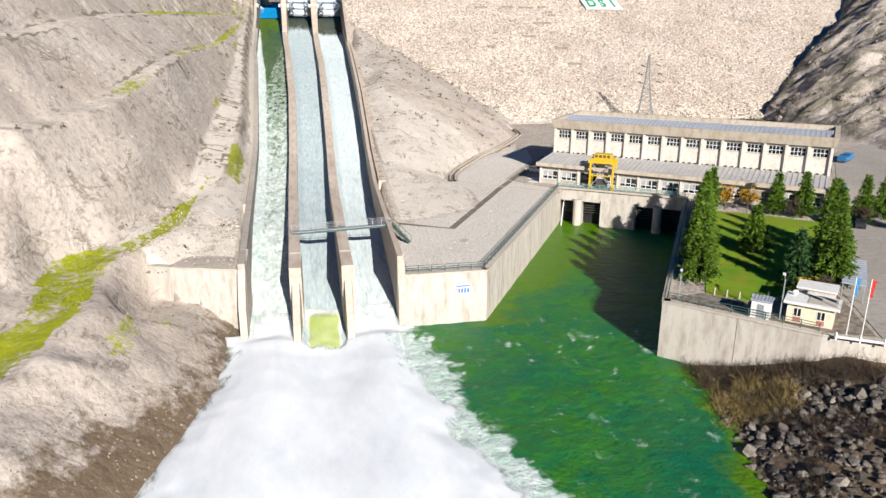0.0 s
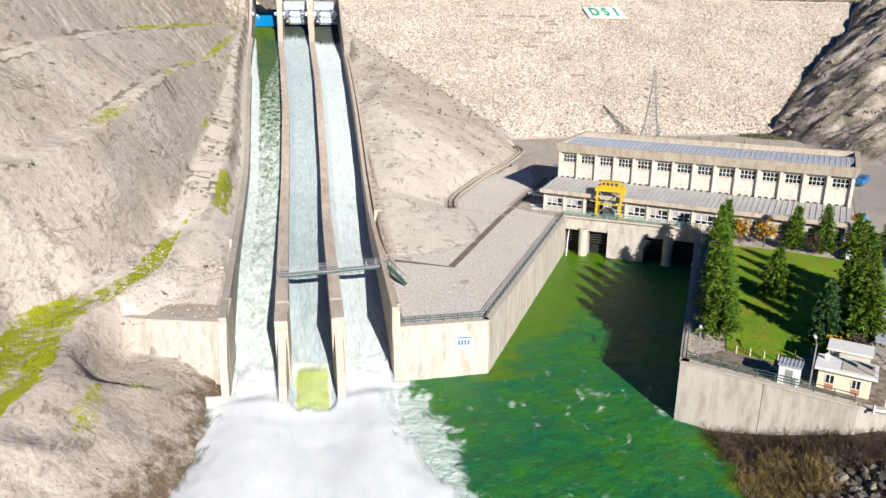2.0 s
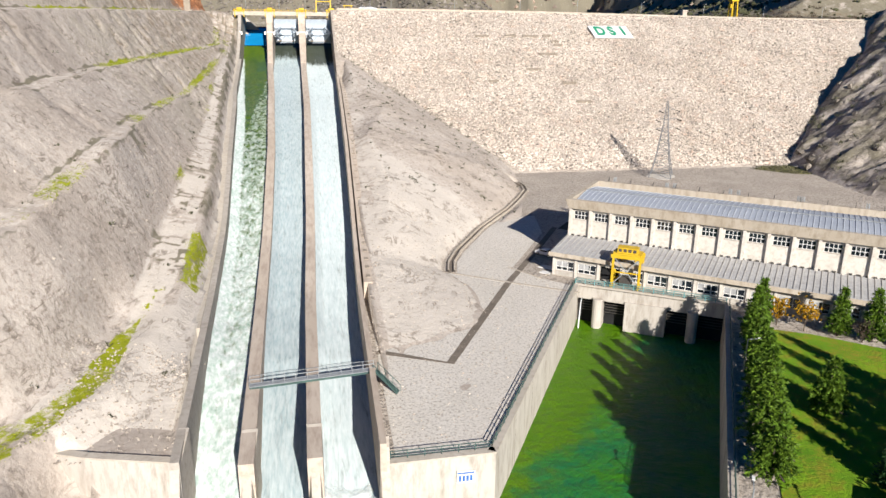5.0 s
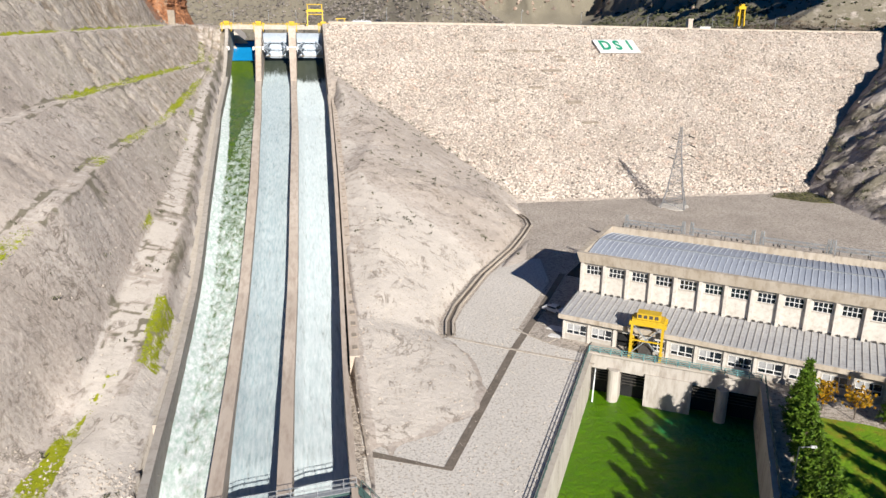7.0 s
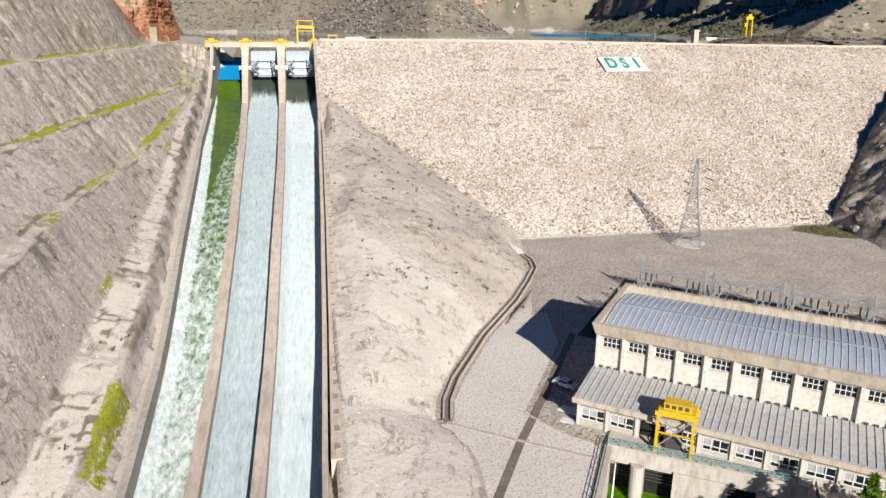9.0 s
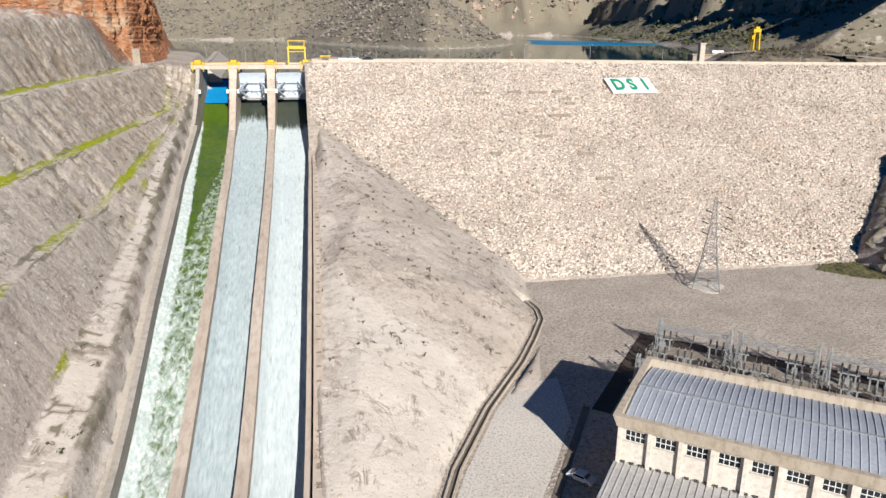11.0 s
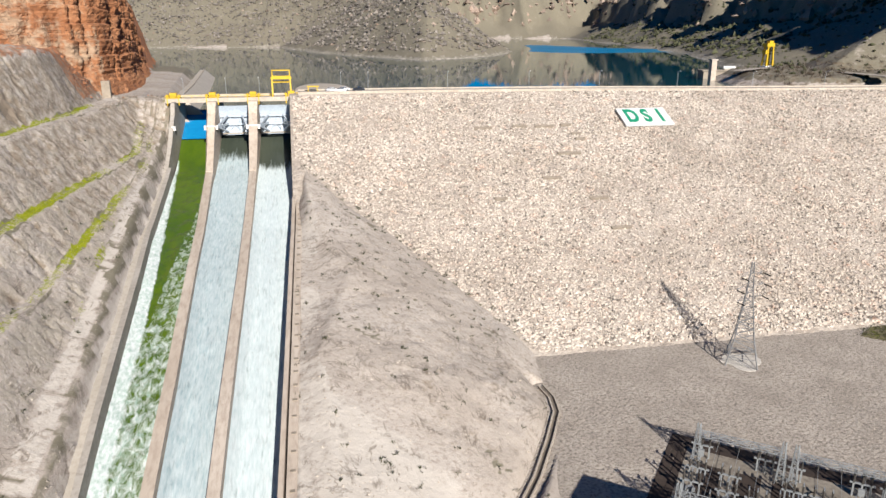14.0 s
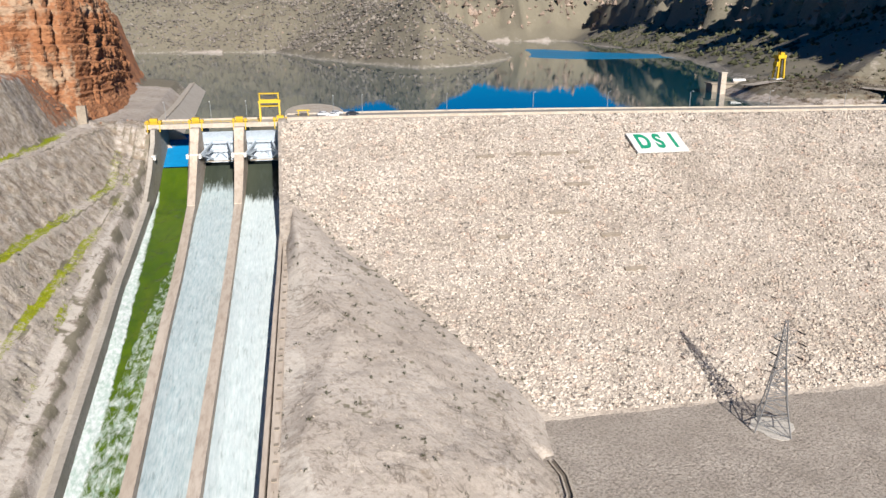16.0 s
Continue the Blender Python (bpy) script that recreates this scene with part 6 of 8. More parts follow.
# stoplog portal crane on the deck
CR = pose(64.1, 150.6, YARD + 0.4, 0, 0, -33)
crane = thing("portal_crane", "bright yellow portal crane on the outlet deck", "crane", CR)
for sx in (-2.5, 2.5):
    for sy in (-1.1, 1.5):
        part("leg", beam(bmesh.new(), (sx, sy, 0.3), (sx, sy, 6.0), 0.42), M_YELLOW, crane)
    part("sill_beam", beam(bmesh.new(), (sx, -1.9, 0.3), (sx, 2.3, 0.3), 0.45, 0.6), M_YELLOW, crane)
for sy in (-1.1, 1.5):
    part("girder", beam(bmesh.new(), (-3.0, sy, 6.1), (3.0, sy, 6.1), 0.45, 0.7), M_YELLOW, crane)
    part("tie_beam", beam(bmesh.new(), (-2.5, sy, 3.0), (2.5, sy, 3.0), 0.22), M_YELLOW, crane)
    for a, b in (((-2.5, 0.5), (2.5, 6.0)), ((2.5, 0.5), (-2.5, 6.0))):
        part("brace", beam(bmesh.new(), (a[0], sy, a[1]), (b[0], sy, b[1]), 0.16), M_GALV if sy < 0 else M_YELLOW, crane)
tro = part("trolley", cube_bm(-2.6, 2.6, -1.4, 1.8, 6.5, 6.8), M_YELLOW, crane)
part("winch", cube_bm(-1.9, 1.9, -0.9, 1.2, 6.8, 7.8), M_YELLOW, tro)
for x in (-1.4, -0.5, 0.4, 1.3):
    part("winch_slot", cube_bm(x - 0.3, x + 0.3, -0.93, -0.903, 7.0, 7.6), M_RUST, tro)
part("machine", cube_bm(-1.2, 0.9, -0.4, 0.9, 0.2, 1.9), M_RUST, crane)
part("ladder", beam(bmesh.new(), (2.75, 1.5, 0.2), (2.75, 1.5, 6.6), 0.3, 0.08), M_YELLOW, crane)

# ---- switchyard ----
def B(u, v, z=0.0):
    """A place given along and behind the station's front."""
    return PH @ Vector((u, v, z))


def lattice(bm, p, q, w0, w1, n, t=0.09):
    """A four-legged lattice mast from p to q."""
    p, q = Vector(p), Vector(q)
    d = (q - p).normalized()
    up = Vector((0, 0, 1)) if abs(d.z) < 0.9 else Vector((math.cos(0.7), math.sin(0.7), 0))
    s = d.cross(up).normalized()
    u = s.cross(d)
    rings = []
    for i in range(n + 1):
        c, w = p.lerp(q, i / n), w0 + (w1 - w0) * i / n
        rings.append([c + s * a * w / 2 + u * b * w / 2 for a, b in ((-1, -1), (1, -1), (1, 1), (-1, 1))])
    for k in range(4):
        beam(bm, rings[0][k], rings[-1][k], t)
    for i in range(n):
        for k in range(4):
            a, b = rings[i][k], rings[i + 1][(k + 1) % 4]
            if (i + k) % 2:
                a, b = rings[i][(k + 1) % 4], rings[i + 1][k]
            beam(bm, a, b, t * 0.7)
            if i:
                beam(bm, rings[i][k], rings[i][(k + 1) % 4], t * 0.6)
    return bm


M_SLABC = surface("switchyard_slab", [(0.26, 0.225, 0.18), (0.38, 0.335, 0.275), (0.16, 0.135, 0.11)], 0.9, 0.1, 1.0, 0.2, 3.0)
# Near-black brown for the flat strips around and within the switchyard slab.
M_DARK_GROUND = surface("dark_brown_ground", [(0.045, 0.032, 0.026), (0.07, 0.05, 0.04), (0.035, 0.028, 0.022)], 0.9, 0.15, 1.0, 0.2, 3.0)
def pad(name, u0, u1, v0, v1, z, material, label, category):
    bm = bmesh.new()
    prism(bm, [tuple(B(u, v).xy) for u, v in ((u0, v0), (u1, v0), (u1, v1), (u0, v1))], YARD - 0.3, YARD + z)
    return tagged(part(name, bm, material), label, category, kind="structure")


pad("pavement", -6.0, 60, 24, 58.5, 0.05, M_SLABC, "pale concrete slab of the switchyard", "slab")
pad("dark_pad", -9.6, -6.05, 24, 62.5, 0.06, M_DARK_GROUND, "dark brown strip beside the switchyard", "strip")
pad("dark_pad", -6.0, 60, 58.6, 62.5, 0.06, M_DARK_GROUND, "dark brown strip behind the switchyard", "strip")
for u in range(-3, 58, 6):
    pad("dark_pad", u, u + 4.2, 36 + (u % 4) * 2, 51 + (u % 2) * 3, 0.09, M_DARK_GROUND, "dark brown bay floor in the switchyard", "strip")


def gantry_frame(u0, v, u1, h, label="grey lattice steel busbar gantry in the switchyard"):
    g = thing("busbar_gantry", label, "gantry", group="switchyard gantries")
    for u in (u0, u1):
        part("mast", lattice(bmesh.new(), B(u, v), B(u, v, h + 2), 1.3, 0.5, 7, 0.1), M_GALV, g)
    part("cross_beam", lattice(bmesh.new(), B(u0, v, h), B(u1, v, h), 0.9, 0.9, 8, 0.1), M_GALV, g)
    for k in range(1, 4):
        p = B(u0 + (u1 - u0) * k / 4, v, h - 0.5)
        part("insulator", beam(bmesh.new(), p, p - Vector((0, 0, 1.4)), 0.24, sides=6), M_RUST, g)


for u0, u1 in ((-4, 10), (12, 26), (28, 42), (43, 57)):
    gantry_frame(u0, 54, u1, 6.2)
    gantry_frame(u0, 34, u1, 6.2)
rs = random.Random(3)


def apparatus(u, v, kind_):
    t_ = thing("switch_apparatus", "grey steel switchgear stand with dark porcelain insulators", "switchgear", Matrix.Translation(B(u, v)) @ pose(0, 0, 0, 0, 0, -38.2), group="switchgear stands")
    for sx in (-1.3, 0, 1.3):
        part("support", beam(bmesh.new(), (sx, 0, 0), (sx, 0, 2.6), 0.28), M_GALV, t_)
        part("insulator", beam(bmesh.new(), (sx, 0, 2.6), (sx, 0, 4.3 + 0.5 * kind_), 0.36, sides=7), M_RUST, t_)
        part("cap", beam(bmesh.new(), (sx, -0.5, 4.4 + 0.5 * kind_), (sx, 0.5, 4.4 + 0.5 * kind_), 0.18), M_GALV, t_)
    part("cross_arm", beam(bmesh.new(), (-1.9, 0, 2.6), (1.9, 0, 2.6), 0.22, 0.3), M_GALV, t_)
    if kind_:
        part("control_box", cube_bm(-0.5, 0.5, -0.7, -0.2, 0.6, 1.9), M_GALV, t_)


for u in range(-3, 58, 5):
    for v in (29, 38.5, 43.5, 48.5, 56):
        if rs.random() < 0.86:
            apparatus(u + rs.uniform(-0.5, 0.5), v + rs.uniform(-0.4, 0.4), rs.randint(0, 1))
for u in (17, 24):
    p = B(u, 51)
    bm = bmesh.new()
    bmesh.ops.create_cone(bm, cap_ends=True, segments=24, radius1=2.6, radius2=2.6, depth=0.5, matrix=Matrix.Translation(p + Vector((0, 0, 0.3))))
    tagged(part("round_plinth", bm, M_SLABC), "round pale concrete plinth in the switchyard", "plinth", group="round plinths")
wires = thing("busbar_wires", "thin grey busbar conductors strung over the switchyard", "wire")
for k in range(1, 4):
    for u0, u1 in ((-4, 10), (12, 26), (28, 42), (43, 57)):
        u = u0 + (u1 - u0) * k / 4
        part("wire", beam(bmesh.new(), B(u, 34, 4.6), B(u, 54, 4.6), 0.05), M_GALV, wires)

M_PYLON = surface("dull_zinc_steel", [(0.20, 0.20, 0.20), (0.27, 0.27, 0.27), (0.14, 0.14, 0.14)], 0.6, 0.5, 3.0, 0.0, 4.0)
# ---- pylon at the dam's foot ----
pyl = thing("transmission_pylon", "grey lattice steel pylon with six cross-arms and dark insulators", "pylon", pose(120.2, 249.4, YARD, 0, 0, 18) @ Matrix.Diagonal((0.95, 0.95, 0.83, 1)))
part("footing_pad", prism(bmesh.new(), [(5.9 * (0.82 + 0.18 * math.sin(a * 3.1 + 1)) * math.cos(a), 5.6 * (0.85 + 0.15 * math.cos(a * 4.3)) * math.sin(a)) for a in np.linspace(0, math.tau, 22)[:-1]], -0.1, 0.1), M_GRAVEL_PALE, pyl)
body = bmesh.new()
lattice(body, (0, 0, 0), (0, 0, 7.5), 7.4, 4.6, 3, 0.24)
lattice(body, (0, 0, 7.5), (0, 0, 20), 4.6, 1.7, 7, 0.20)
lattice(body, (0, 0, 20), (0, 0, 30), 1.7, 0.5, 7, 0.16)
part("mast", body, M_PYLON, pyl)
for z, w in ((19.5, 4.4), (23.0, 4.8), (26.5, 3.8)):
    for sx in (-1, 1):
        arm = bmesh.new()
        for a, b in (((sx * 0.7, -0.6, z), (sx * w, 0, z)), ((sx * 0.7, 0.6, z), (sx * w, 0, z)), ((sx * 0.5, 0, z + 1.4), (sx * w, 0, z))):
            beam(arm, a, b, 0.08)
        am = part("cross_arm", arm, M_PYLON, pyl)
        part("insulator", beam(bmesh.new(), (sx * w, -0.1, z - 0.2), (sx * w + 0.5, -1.9, z - 0.7), 0.34, sides=6), M_DARK, am)

# ---- buildings and furniture on the lawn terrace ----
LAWN = [(77.5, 129.5), (85.5, 125.0), (95.0, 116.5), (88.0, 104), (72.5, 85.0), (57.5, 82.4), (53.4, 86.0)]
bm = bmesh.new()
prism(bm, LAWN, YARD - 0.2, YARD + 0.08)
lawn = tagged(part("lawn", bm, M_GRASS), "green lawn terrace with worn brown patches", "lawn", kind="structure")
sheet_pts = [(88.5, 104.0), (73, 84.6), (66.3, 68.2), (112, 36), (180, 80), (176, 204), (150, 186)]
bm = bmesh.new()
prism(bm, sheet_pts, YARD - 0.2, YARD + 0.05)
tagged(part("road", bm, M_ASPHALT), "worn pale asphalt road beside the lawn", "road", kind="structure")
bm = bmesh.new()
prism(bm, [(47.2, 85.2), (53.2, 86.2), (57.5, 82.2), (72, 84.6), (66, 69), (60.2, 71.4)], YARD - 0.2, YARD + 0.045)
M_PAVING = surface("worn_brown_paving", [(0.22, 0.185, 0.145), (0.33, 0.285, 0.235), (0.14, 0.11, 0.085)], 0.9, 0.12, 1.0, 0.3, 3.0, sharp=(0.46, 0.58))
tagged(part("pavement", bm, M_PAVING), "worn concrete paving behind the river wall", "pavement", kind="structure")


def hut(x, y, rz):
    h = thing("kiosk", "small white metal kiosk with a ribbed blue-grey roof", "kiosk", pose(x, y, YARD, 0, 0, rz))
    part("body", cube_bm(-1.1, 1.1, -1.0, 1.0, 0, 2.5), M_WHITE_PAINT, h)
    part("roof", cube_bm(-1.25, 1.25, -1.15, 1.15, 2.5, 2.65), M_ROOF, h)
    part("door", cube_bm(-0.4, 0.4, -1.03, -1.003, 0.05, 2.1), M_GALV, h)
    for i in range(7):
        part("roof_rib", cube_bm(-1.2 + i * 0.4 - 0.04, -1.2 + i * 0.4 + 0.04, -1.15, 1.15, 2.65, 2.72), M_ROOF, h)


hut(55.8, 76.9, -42)
M_CREAM = surface("cream_wall_paint", [(0.74, 0.64, 0.46), (0.82, 0.73, 0.56), (0.62, 0.52, 0.36)], 0.85, 0.3, 1.5, 0.1, 4.0)
M_RED = surface("brick_red_panel", [(0.42, 0.17, 0.12), (0.5, 0.22, 0.16), (0.34, 0.13, 0.09)], 0.7, 0.5, 2.0, 0.1, 3.0)
guard = thing("guard_house", "cream guard house with a flat white roof and red panels", "building", pose(61.3, 74.8, YARD, 0, 0, -42) @ Matrix.Scale(0.88, 4))
part("body", cube_bm(-3.0, 3.0, -1.8, 1.8, 0, 2.9), M_CREAM, guard)
part("roof_slab", cube_bm(-3.5, 3.6, -2.4, 2.1, 2.9, 3.3), M_WHITE_PAINT, guard)
part("roof_patch", cube_bm(-0.5, 3.2, -1.9, 1.6, 3.302, 3.36), M_CONCRETE, guard, "weathered grey roofing")
for x in (-1.6, 1.4):
    gw = part("window", cube_bm(x - 0.5, x + 0.5, -1.83, -1.803, 1.1, 2.2), M_PANE, guard)
    for q in (-0.5, 0.0, 0.5):
        part("mullion", cube_bm(x + q - 0.05, x + q + 0.05, -1.86, -1.832, 1.05, 2.25), M_WHITE_PAINT, gw)
    part("panel", cube_bm(x - 0.5, x + 0.5, -1.83, -1.803, 0.2, 0.95), M_RED, guard, "red painted panel")
dish = part("satellite_dish", bmesh.new(), M_WHITE_PAINT, guard)
bm = bmesh.new()
bmesh.ops.create_uvsphere(bm, u_segments=14, v_segments=8, radius=0.42, matrix=Matrix.Translation((-2.4, 0.6, 3.72)) @ Matrix.Diagonal((1, 0.35, 1, 1)))
bm.to_mesh(dish.data)
bm.free()
shed = thing("store_room", "low white flat-roofed store behind the guard house", "building", pose(64.8, 78.6, YARD, 0, 0, -42))
part("body", cube_bm(-2.2, 2.2, -1.5, 1.5, 0, 2.9), M_PLASTER, shed)
part("roof_slab", cube_bm(-2.4, 2.4, -1.7, 1.7, 2.9, 3.15), M_WHITE_PAINT, shed)
cp = thing("carport", "open carport with a pale blue-grey sheet roof", "carport", pose(74.9, 84.4, YARD, 0, 0, 51))
part("roof", cube_bm(-6.2, 6.2, -1.5, 1.5, 2.5, 2.62), M_ROOF, cp)
for x in (-5.8, 0, 5.8):
    for y in (-1.3, 1.3):
        part("post", beam(bmesh.new(), (x, y, 0), (x, y, 2.5), 0.12), M_GALV, cp)
for i in range(12):
    part("roof_rib", cube_bm(-6.0 + i * 1.08, -5.92 + i * 1.08, -1.5, 1.5, 2.62, 2.68), M_ROOF, cp)
M_FLAG_RED = surface("red_flag_cloth", [(0.55, 0.03, 0.03), (0.62, 0.05, 0.04), (0.45, 0.02, 0.02)], 0.8, 0.5, 2.0, 0.0)
M_FLAG_BLUE = surface("blue_flag_cloth", [(0.05, 0.22, 0.45), (0.08, 0.3, 0.55), (0.05, 0.2, 0.4)], 0.8, 0.5, 2.0, 0.0)
for x, y, m_, nm in ((62.6, 69.9, M_FLAG_BLUE, "blue"), (63.9, 69.0, M_FLAG_RED, "red")):
    fp = thing("flagpole", f"slim white flagpole with a limp {nm} flag", "flagpole", pose(x, y, YARD), group="flagpoles")
    part("pole", beam(bmesh.new(), (0, 0, 0), (0, 0, 7.5), 0.13, sides=8), M_WHITE_PAINT, fp)
    bm = bmesh.new()
    rows = [[bm.verts.new((0.07 + 0.55 * i / 3, 0.16 * math.sin(i * 1.7 + k), 7.3 - k * 0.55)) for i in range(4)] for k in range(5)]
    for a, b in zip(rows, rows[1:]):
        for i in range(3):
            bm.faces.new((a[i], a[i + 1], b[i + 1], b[i]))
    part("flag", bm, m_, fp)


def street_lamp(x, y, z, h, rz, arms=1, group="street lamps"):
    lp = thing("street_lamp", "slim grey street lamp with a short arm", "street lamp", pose(x, y, z, 0, 0, rz), group=group)
    part("pole", beam(bmesh.new(), (0, 0, 0), (0, 0, h), 0.16, sides=8), M_GALV, lp)
    part("arm", beam(bmesh.new(), (0, 0, h - 0.05), (1.5, 0, h + 0.15), 0.1), M_GALV, lp)
    part("lamp_head", cube_bm(1.3, 2.0, -0.16, 0.16, h + 0.08, h + 0.26), M_WHITE_PAINT, lp)


street_lamp(57.6, 75.6, YARD, 5.5, 60, group="terrace lamps")
street_lamp(65.6, 113.2, YARD, 6.0, -20, group="terrace lamps")
street_lamp(48.6, 84.6, YARD, 3.5, 60, group="terrace lamps")
for x, y in ((35.9, 387.2), (46.0, 387.4), (76.5, 387.4), (109.0, 387.4), (138.3, 387.4), (172, 387.4), (206, 387.4), (240, 387.4), (274, 387.4)):
    street_lamp(x, y, float(crest_at(x)), 6.5, -90, group="crest lamps")
for x in (-21.0, -6.0, 6.0):
    street_lamp(x, 391.4, 60.2, 6.5, -90, group="crest lamps")

# white kerb wall with posts beside the river road
kw = thing("kerb_wall", "low white kerb wall with short posts at the road edge", "kerb wall")
for i in range(8):
    a = Vector((60.6, 69.2, YARD)).lerp(Vector((78, 58.6, YARD)), i / 8)
    b = Vector((60.6, 69.2, YARD)).lerp(Vector((78, 58.6, YARD)), (i + 0.97) / 8)
    part("kerb_block", beam(bmesh.new(), a + Vector((0, 0, 0.42)), b + Vector((0, 0, 0.42)), 0.2, 0.28), M_WHITE_PAINT, kw)
    part("post", beam(bmesh.new(), a, a + Vector((0, 0, 0.95)), 0.2), M_WHITE_PAINT, kw)

# wooden fence posts round the lawn
for i in range(9):
    p = Vector((54.2, 85.2, YARD)).lerp(Vector((58, 82.2, YARD)), i / 3) if i < 4 else Vector((58, 82.2, YARD)).lerp(Vector((71.5, 84.6, YARD)), (i - 3) / 5)
    f_ = thing("fence_post", "short pale wooden post at the lawn edge", "post", Matrix.Translation(p), group="lawn posts")
    part("stake", beam(bmesh.new(), (0, 0, 0), (0, 0, 1.1), 0.16), M_STONE, f_)


# ---- vehicles ----
def vehicle(x, y, z, rz, paint, label):
    c = thing("car", label, "car", pose(x, y, z, 0, 0, rz), group="parked cars")
    prof = [(-2.15, 0.35), (-2.2, 0.85), (-1.9, 1.0), (-1.35, 1.05), (-0.8, 1.5), (0.75, 1.52), (1.4, 1.05), (2.1, 0.95), (2.2, 0.6), (2.15, 0.35)]
    bm = bmesh.new()
    a = [bm.verts.new((px, -0.86, pz)) for px, pz in prof]
    b = [bm.verts.new((px, 0.86, pz)) for px, pz in prof]
    k = len(prof)
    for i in range(k):
        bm.faces.new((a[i], a[(i + 1) % k], b[(i + 1) % k], b[i]))
    bm.faces.new(a)
    bm.faces.new(b[::-1])
    bmesh.ops.recalc_face_normals(bm, faces=bm.faces)
    bmesh.ops.bevel(bm, geom=[e for e in bm.edges if e.calc_length() > 1.5], offset=0.08, segments=2, affect="EDGES")
    part("body", bm, paint, c)
    for s in (-1, 1):
        part("side_window", cube_bm(-0.95, 0.95, s * 0.875 - 0.012, s * 0.875 + 0.012, 1.08, 1.42), M_PANE, c)
        for wx in (-1.35, 1.35):
            wh = part("wheel", beam(bmesh.new(), (wx, s * 0.7, 0.33), (wx, s * 0.92, 0.33), 0.66, sides=14), M_DARK, c)
            part("rim", beam(bmesh.new(), (wx, s * 0.921, 0.33), (wx, s * 0.935, 0.33), 0.4, sides=10), M_GALV, wh)
    part("windscreen", beam(bmesh.new(), (0.92, 0, 1.46), (1.42, 0, 1.1), 1.5, 0.04), M_PANE, c)
    part("rear_window", beam(bmesh.new(), (-0.85, 0, 1.48), (-1.3, 0, 1.12), 1.5, 0.04), M_PANE, c)


M_CAR_WHITE = surface("white_car_paint", [(0.72, 0.72, 0.72), (0.78, 0.78, 0.78), (0.7, 0.7, 0.7)], 0.25, 0.5, 2.0, 0.0)
M_CAR_DARK = surface("dark_car_paint", [(0.03, 0.035, 0.045), (0.045, 0.05, 0.06), (0.03, 0.03, 0.035)], 0.25, 0.5, 2.0, 0.0)
M_CAR_BLUE = surface("blue_paint_tarpaulin", [(0.03, 0.16, 0.35), (0.05, 0.22, 0.45), (0.02, 0.1, 0.25)], 0.5, 0.5, 2.0, 0.0)
vehicle(55.2, 172.6, YARD, 128, M_CAR_WHITE, "white car parked in the shade of the station")
for poly_ in ([(51.2, 165.2), (53.6, 163.0), (55.2, 164.6), (52.6, 166.4)], [(54.2, 161.6), (56.4, 160.2), (57.2, 161.8), (55.2, 163.0)], [(50.4, 161.8), (52.2, 160.4), (53.0, 161.6), (51.4, 162.8)]):
    tagged(part("pavement", prism(bmesh.new(), poly_, YARD - 0.1, YARD + 0.09), M_WHITE_PAINT), "patch of spilled white concrete by the station's corner", "slab", kind="structure")
vehicle(32.2, 382.5, CREST + 0.06, 12, M_CAR_WHITE, "white parked car on the dam crest road")
vehicle(35.2, 379.4, CREST + 0.06, -8, M_CAR_WHITE, "white parked car on the dam crest road")
vehicle(36.6, 384.6, CREST + 0.06, 20, M_CAR_WHITE, "white parked car on the dam crest road")
vehicle(42.0, 381.5, CREST + 0.06, 5, M_CAR_DARK, "dark parked car on the dam crest road")
vehicle(99.5, 113.2, YARD + 0.06, 52, M_CAR_DARK, "dark car parked under the trees by the lawn")
vehicle(96.3, 117.6, YARD + 0.06, 52, M_CAR_WHITE, "white car parked under the trees by the lawn")
apron = [(19.0, 388.6), (40.0, 388.6), (40.0, 392)] + [(29.5 + 10.5 * math.cos(a), 398 + 30 * math.sin(a)) for a in np.linspace(0.0, math.pi, 15)] + [(19.0, 392)]
tagged(part("pavement", prism(bmesh.new(), apron, 44, CREST - 0.15), M_STONE), "pale rounded concrete platform beside the spillway deck", "platform", kind="structure")
rig = thing("yellow_frame", "low yellow steel lifting frame beside the spillway deck", "lifting frame", pose(25.4, 384.5, CREST))
for sx in (-1.8, 1.8):
    part("leg", beam(bmesh.new(), (sx, 0, 0), (sx * 0.8, 0, 1.9), 0.3), M_YELLOW, rig)
part("beam", beam(bmesh.new(), (-2.2, 0, 1.9), (2.2, 0, 1.9), 0.4), M_YELLOW, rig)
part("counterweight", cube_bm(-1.2, 1.2, -0.5, 0.5, 0.1, 0.9), M_RUST, rig)

# machines parked beyond the station
mach = thing("excavator", "small yellow excavator parked beside the rock face", "excavator", pose(140.5, 178.5, YARD, 0, 0, 30))
part("track", cube_bm(-1.6, 1.6, -1.3, -0.7, 0, 0.8), M_RUST, mach)
part("track", cube_bm(-1.6, 1.6, 0.7, 1.3, 0, 0.8), M_RUST, mach)
part("house", cube_bm(-1.5, 1.1, -1.2, 1.2, 0.85, 1.9), M_YELLOW, mach)
part("cab", cube_bm(0.0, 1.1, -1.2, -0.1, 1.9, 2.8), M_PANE, mach)
part("boom", beam(bmesh.new(), (1.0, 0.3, 1.5), (3.4, 0.3, 3.0), 0.35), M_YELLOW, mach)
part("dipper", beam(bmesh.new(), (3.4, 0.3, 3.0), (4.0, 0.3, 0.9), 0.28), M_YELLOW, mach)
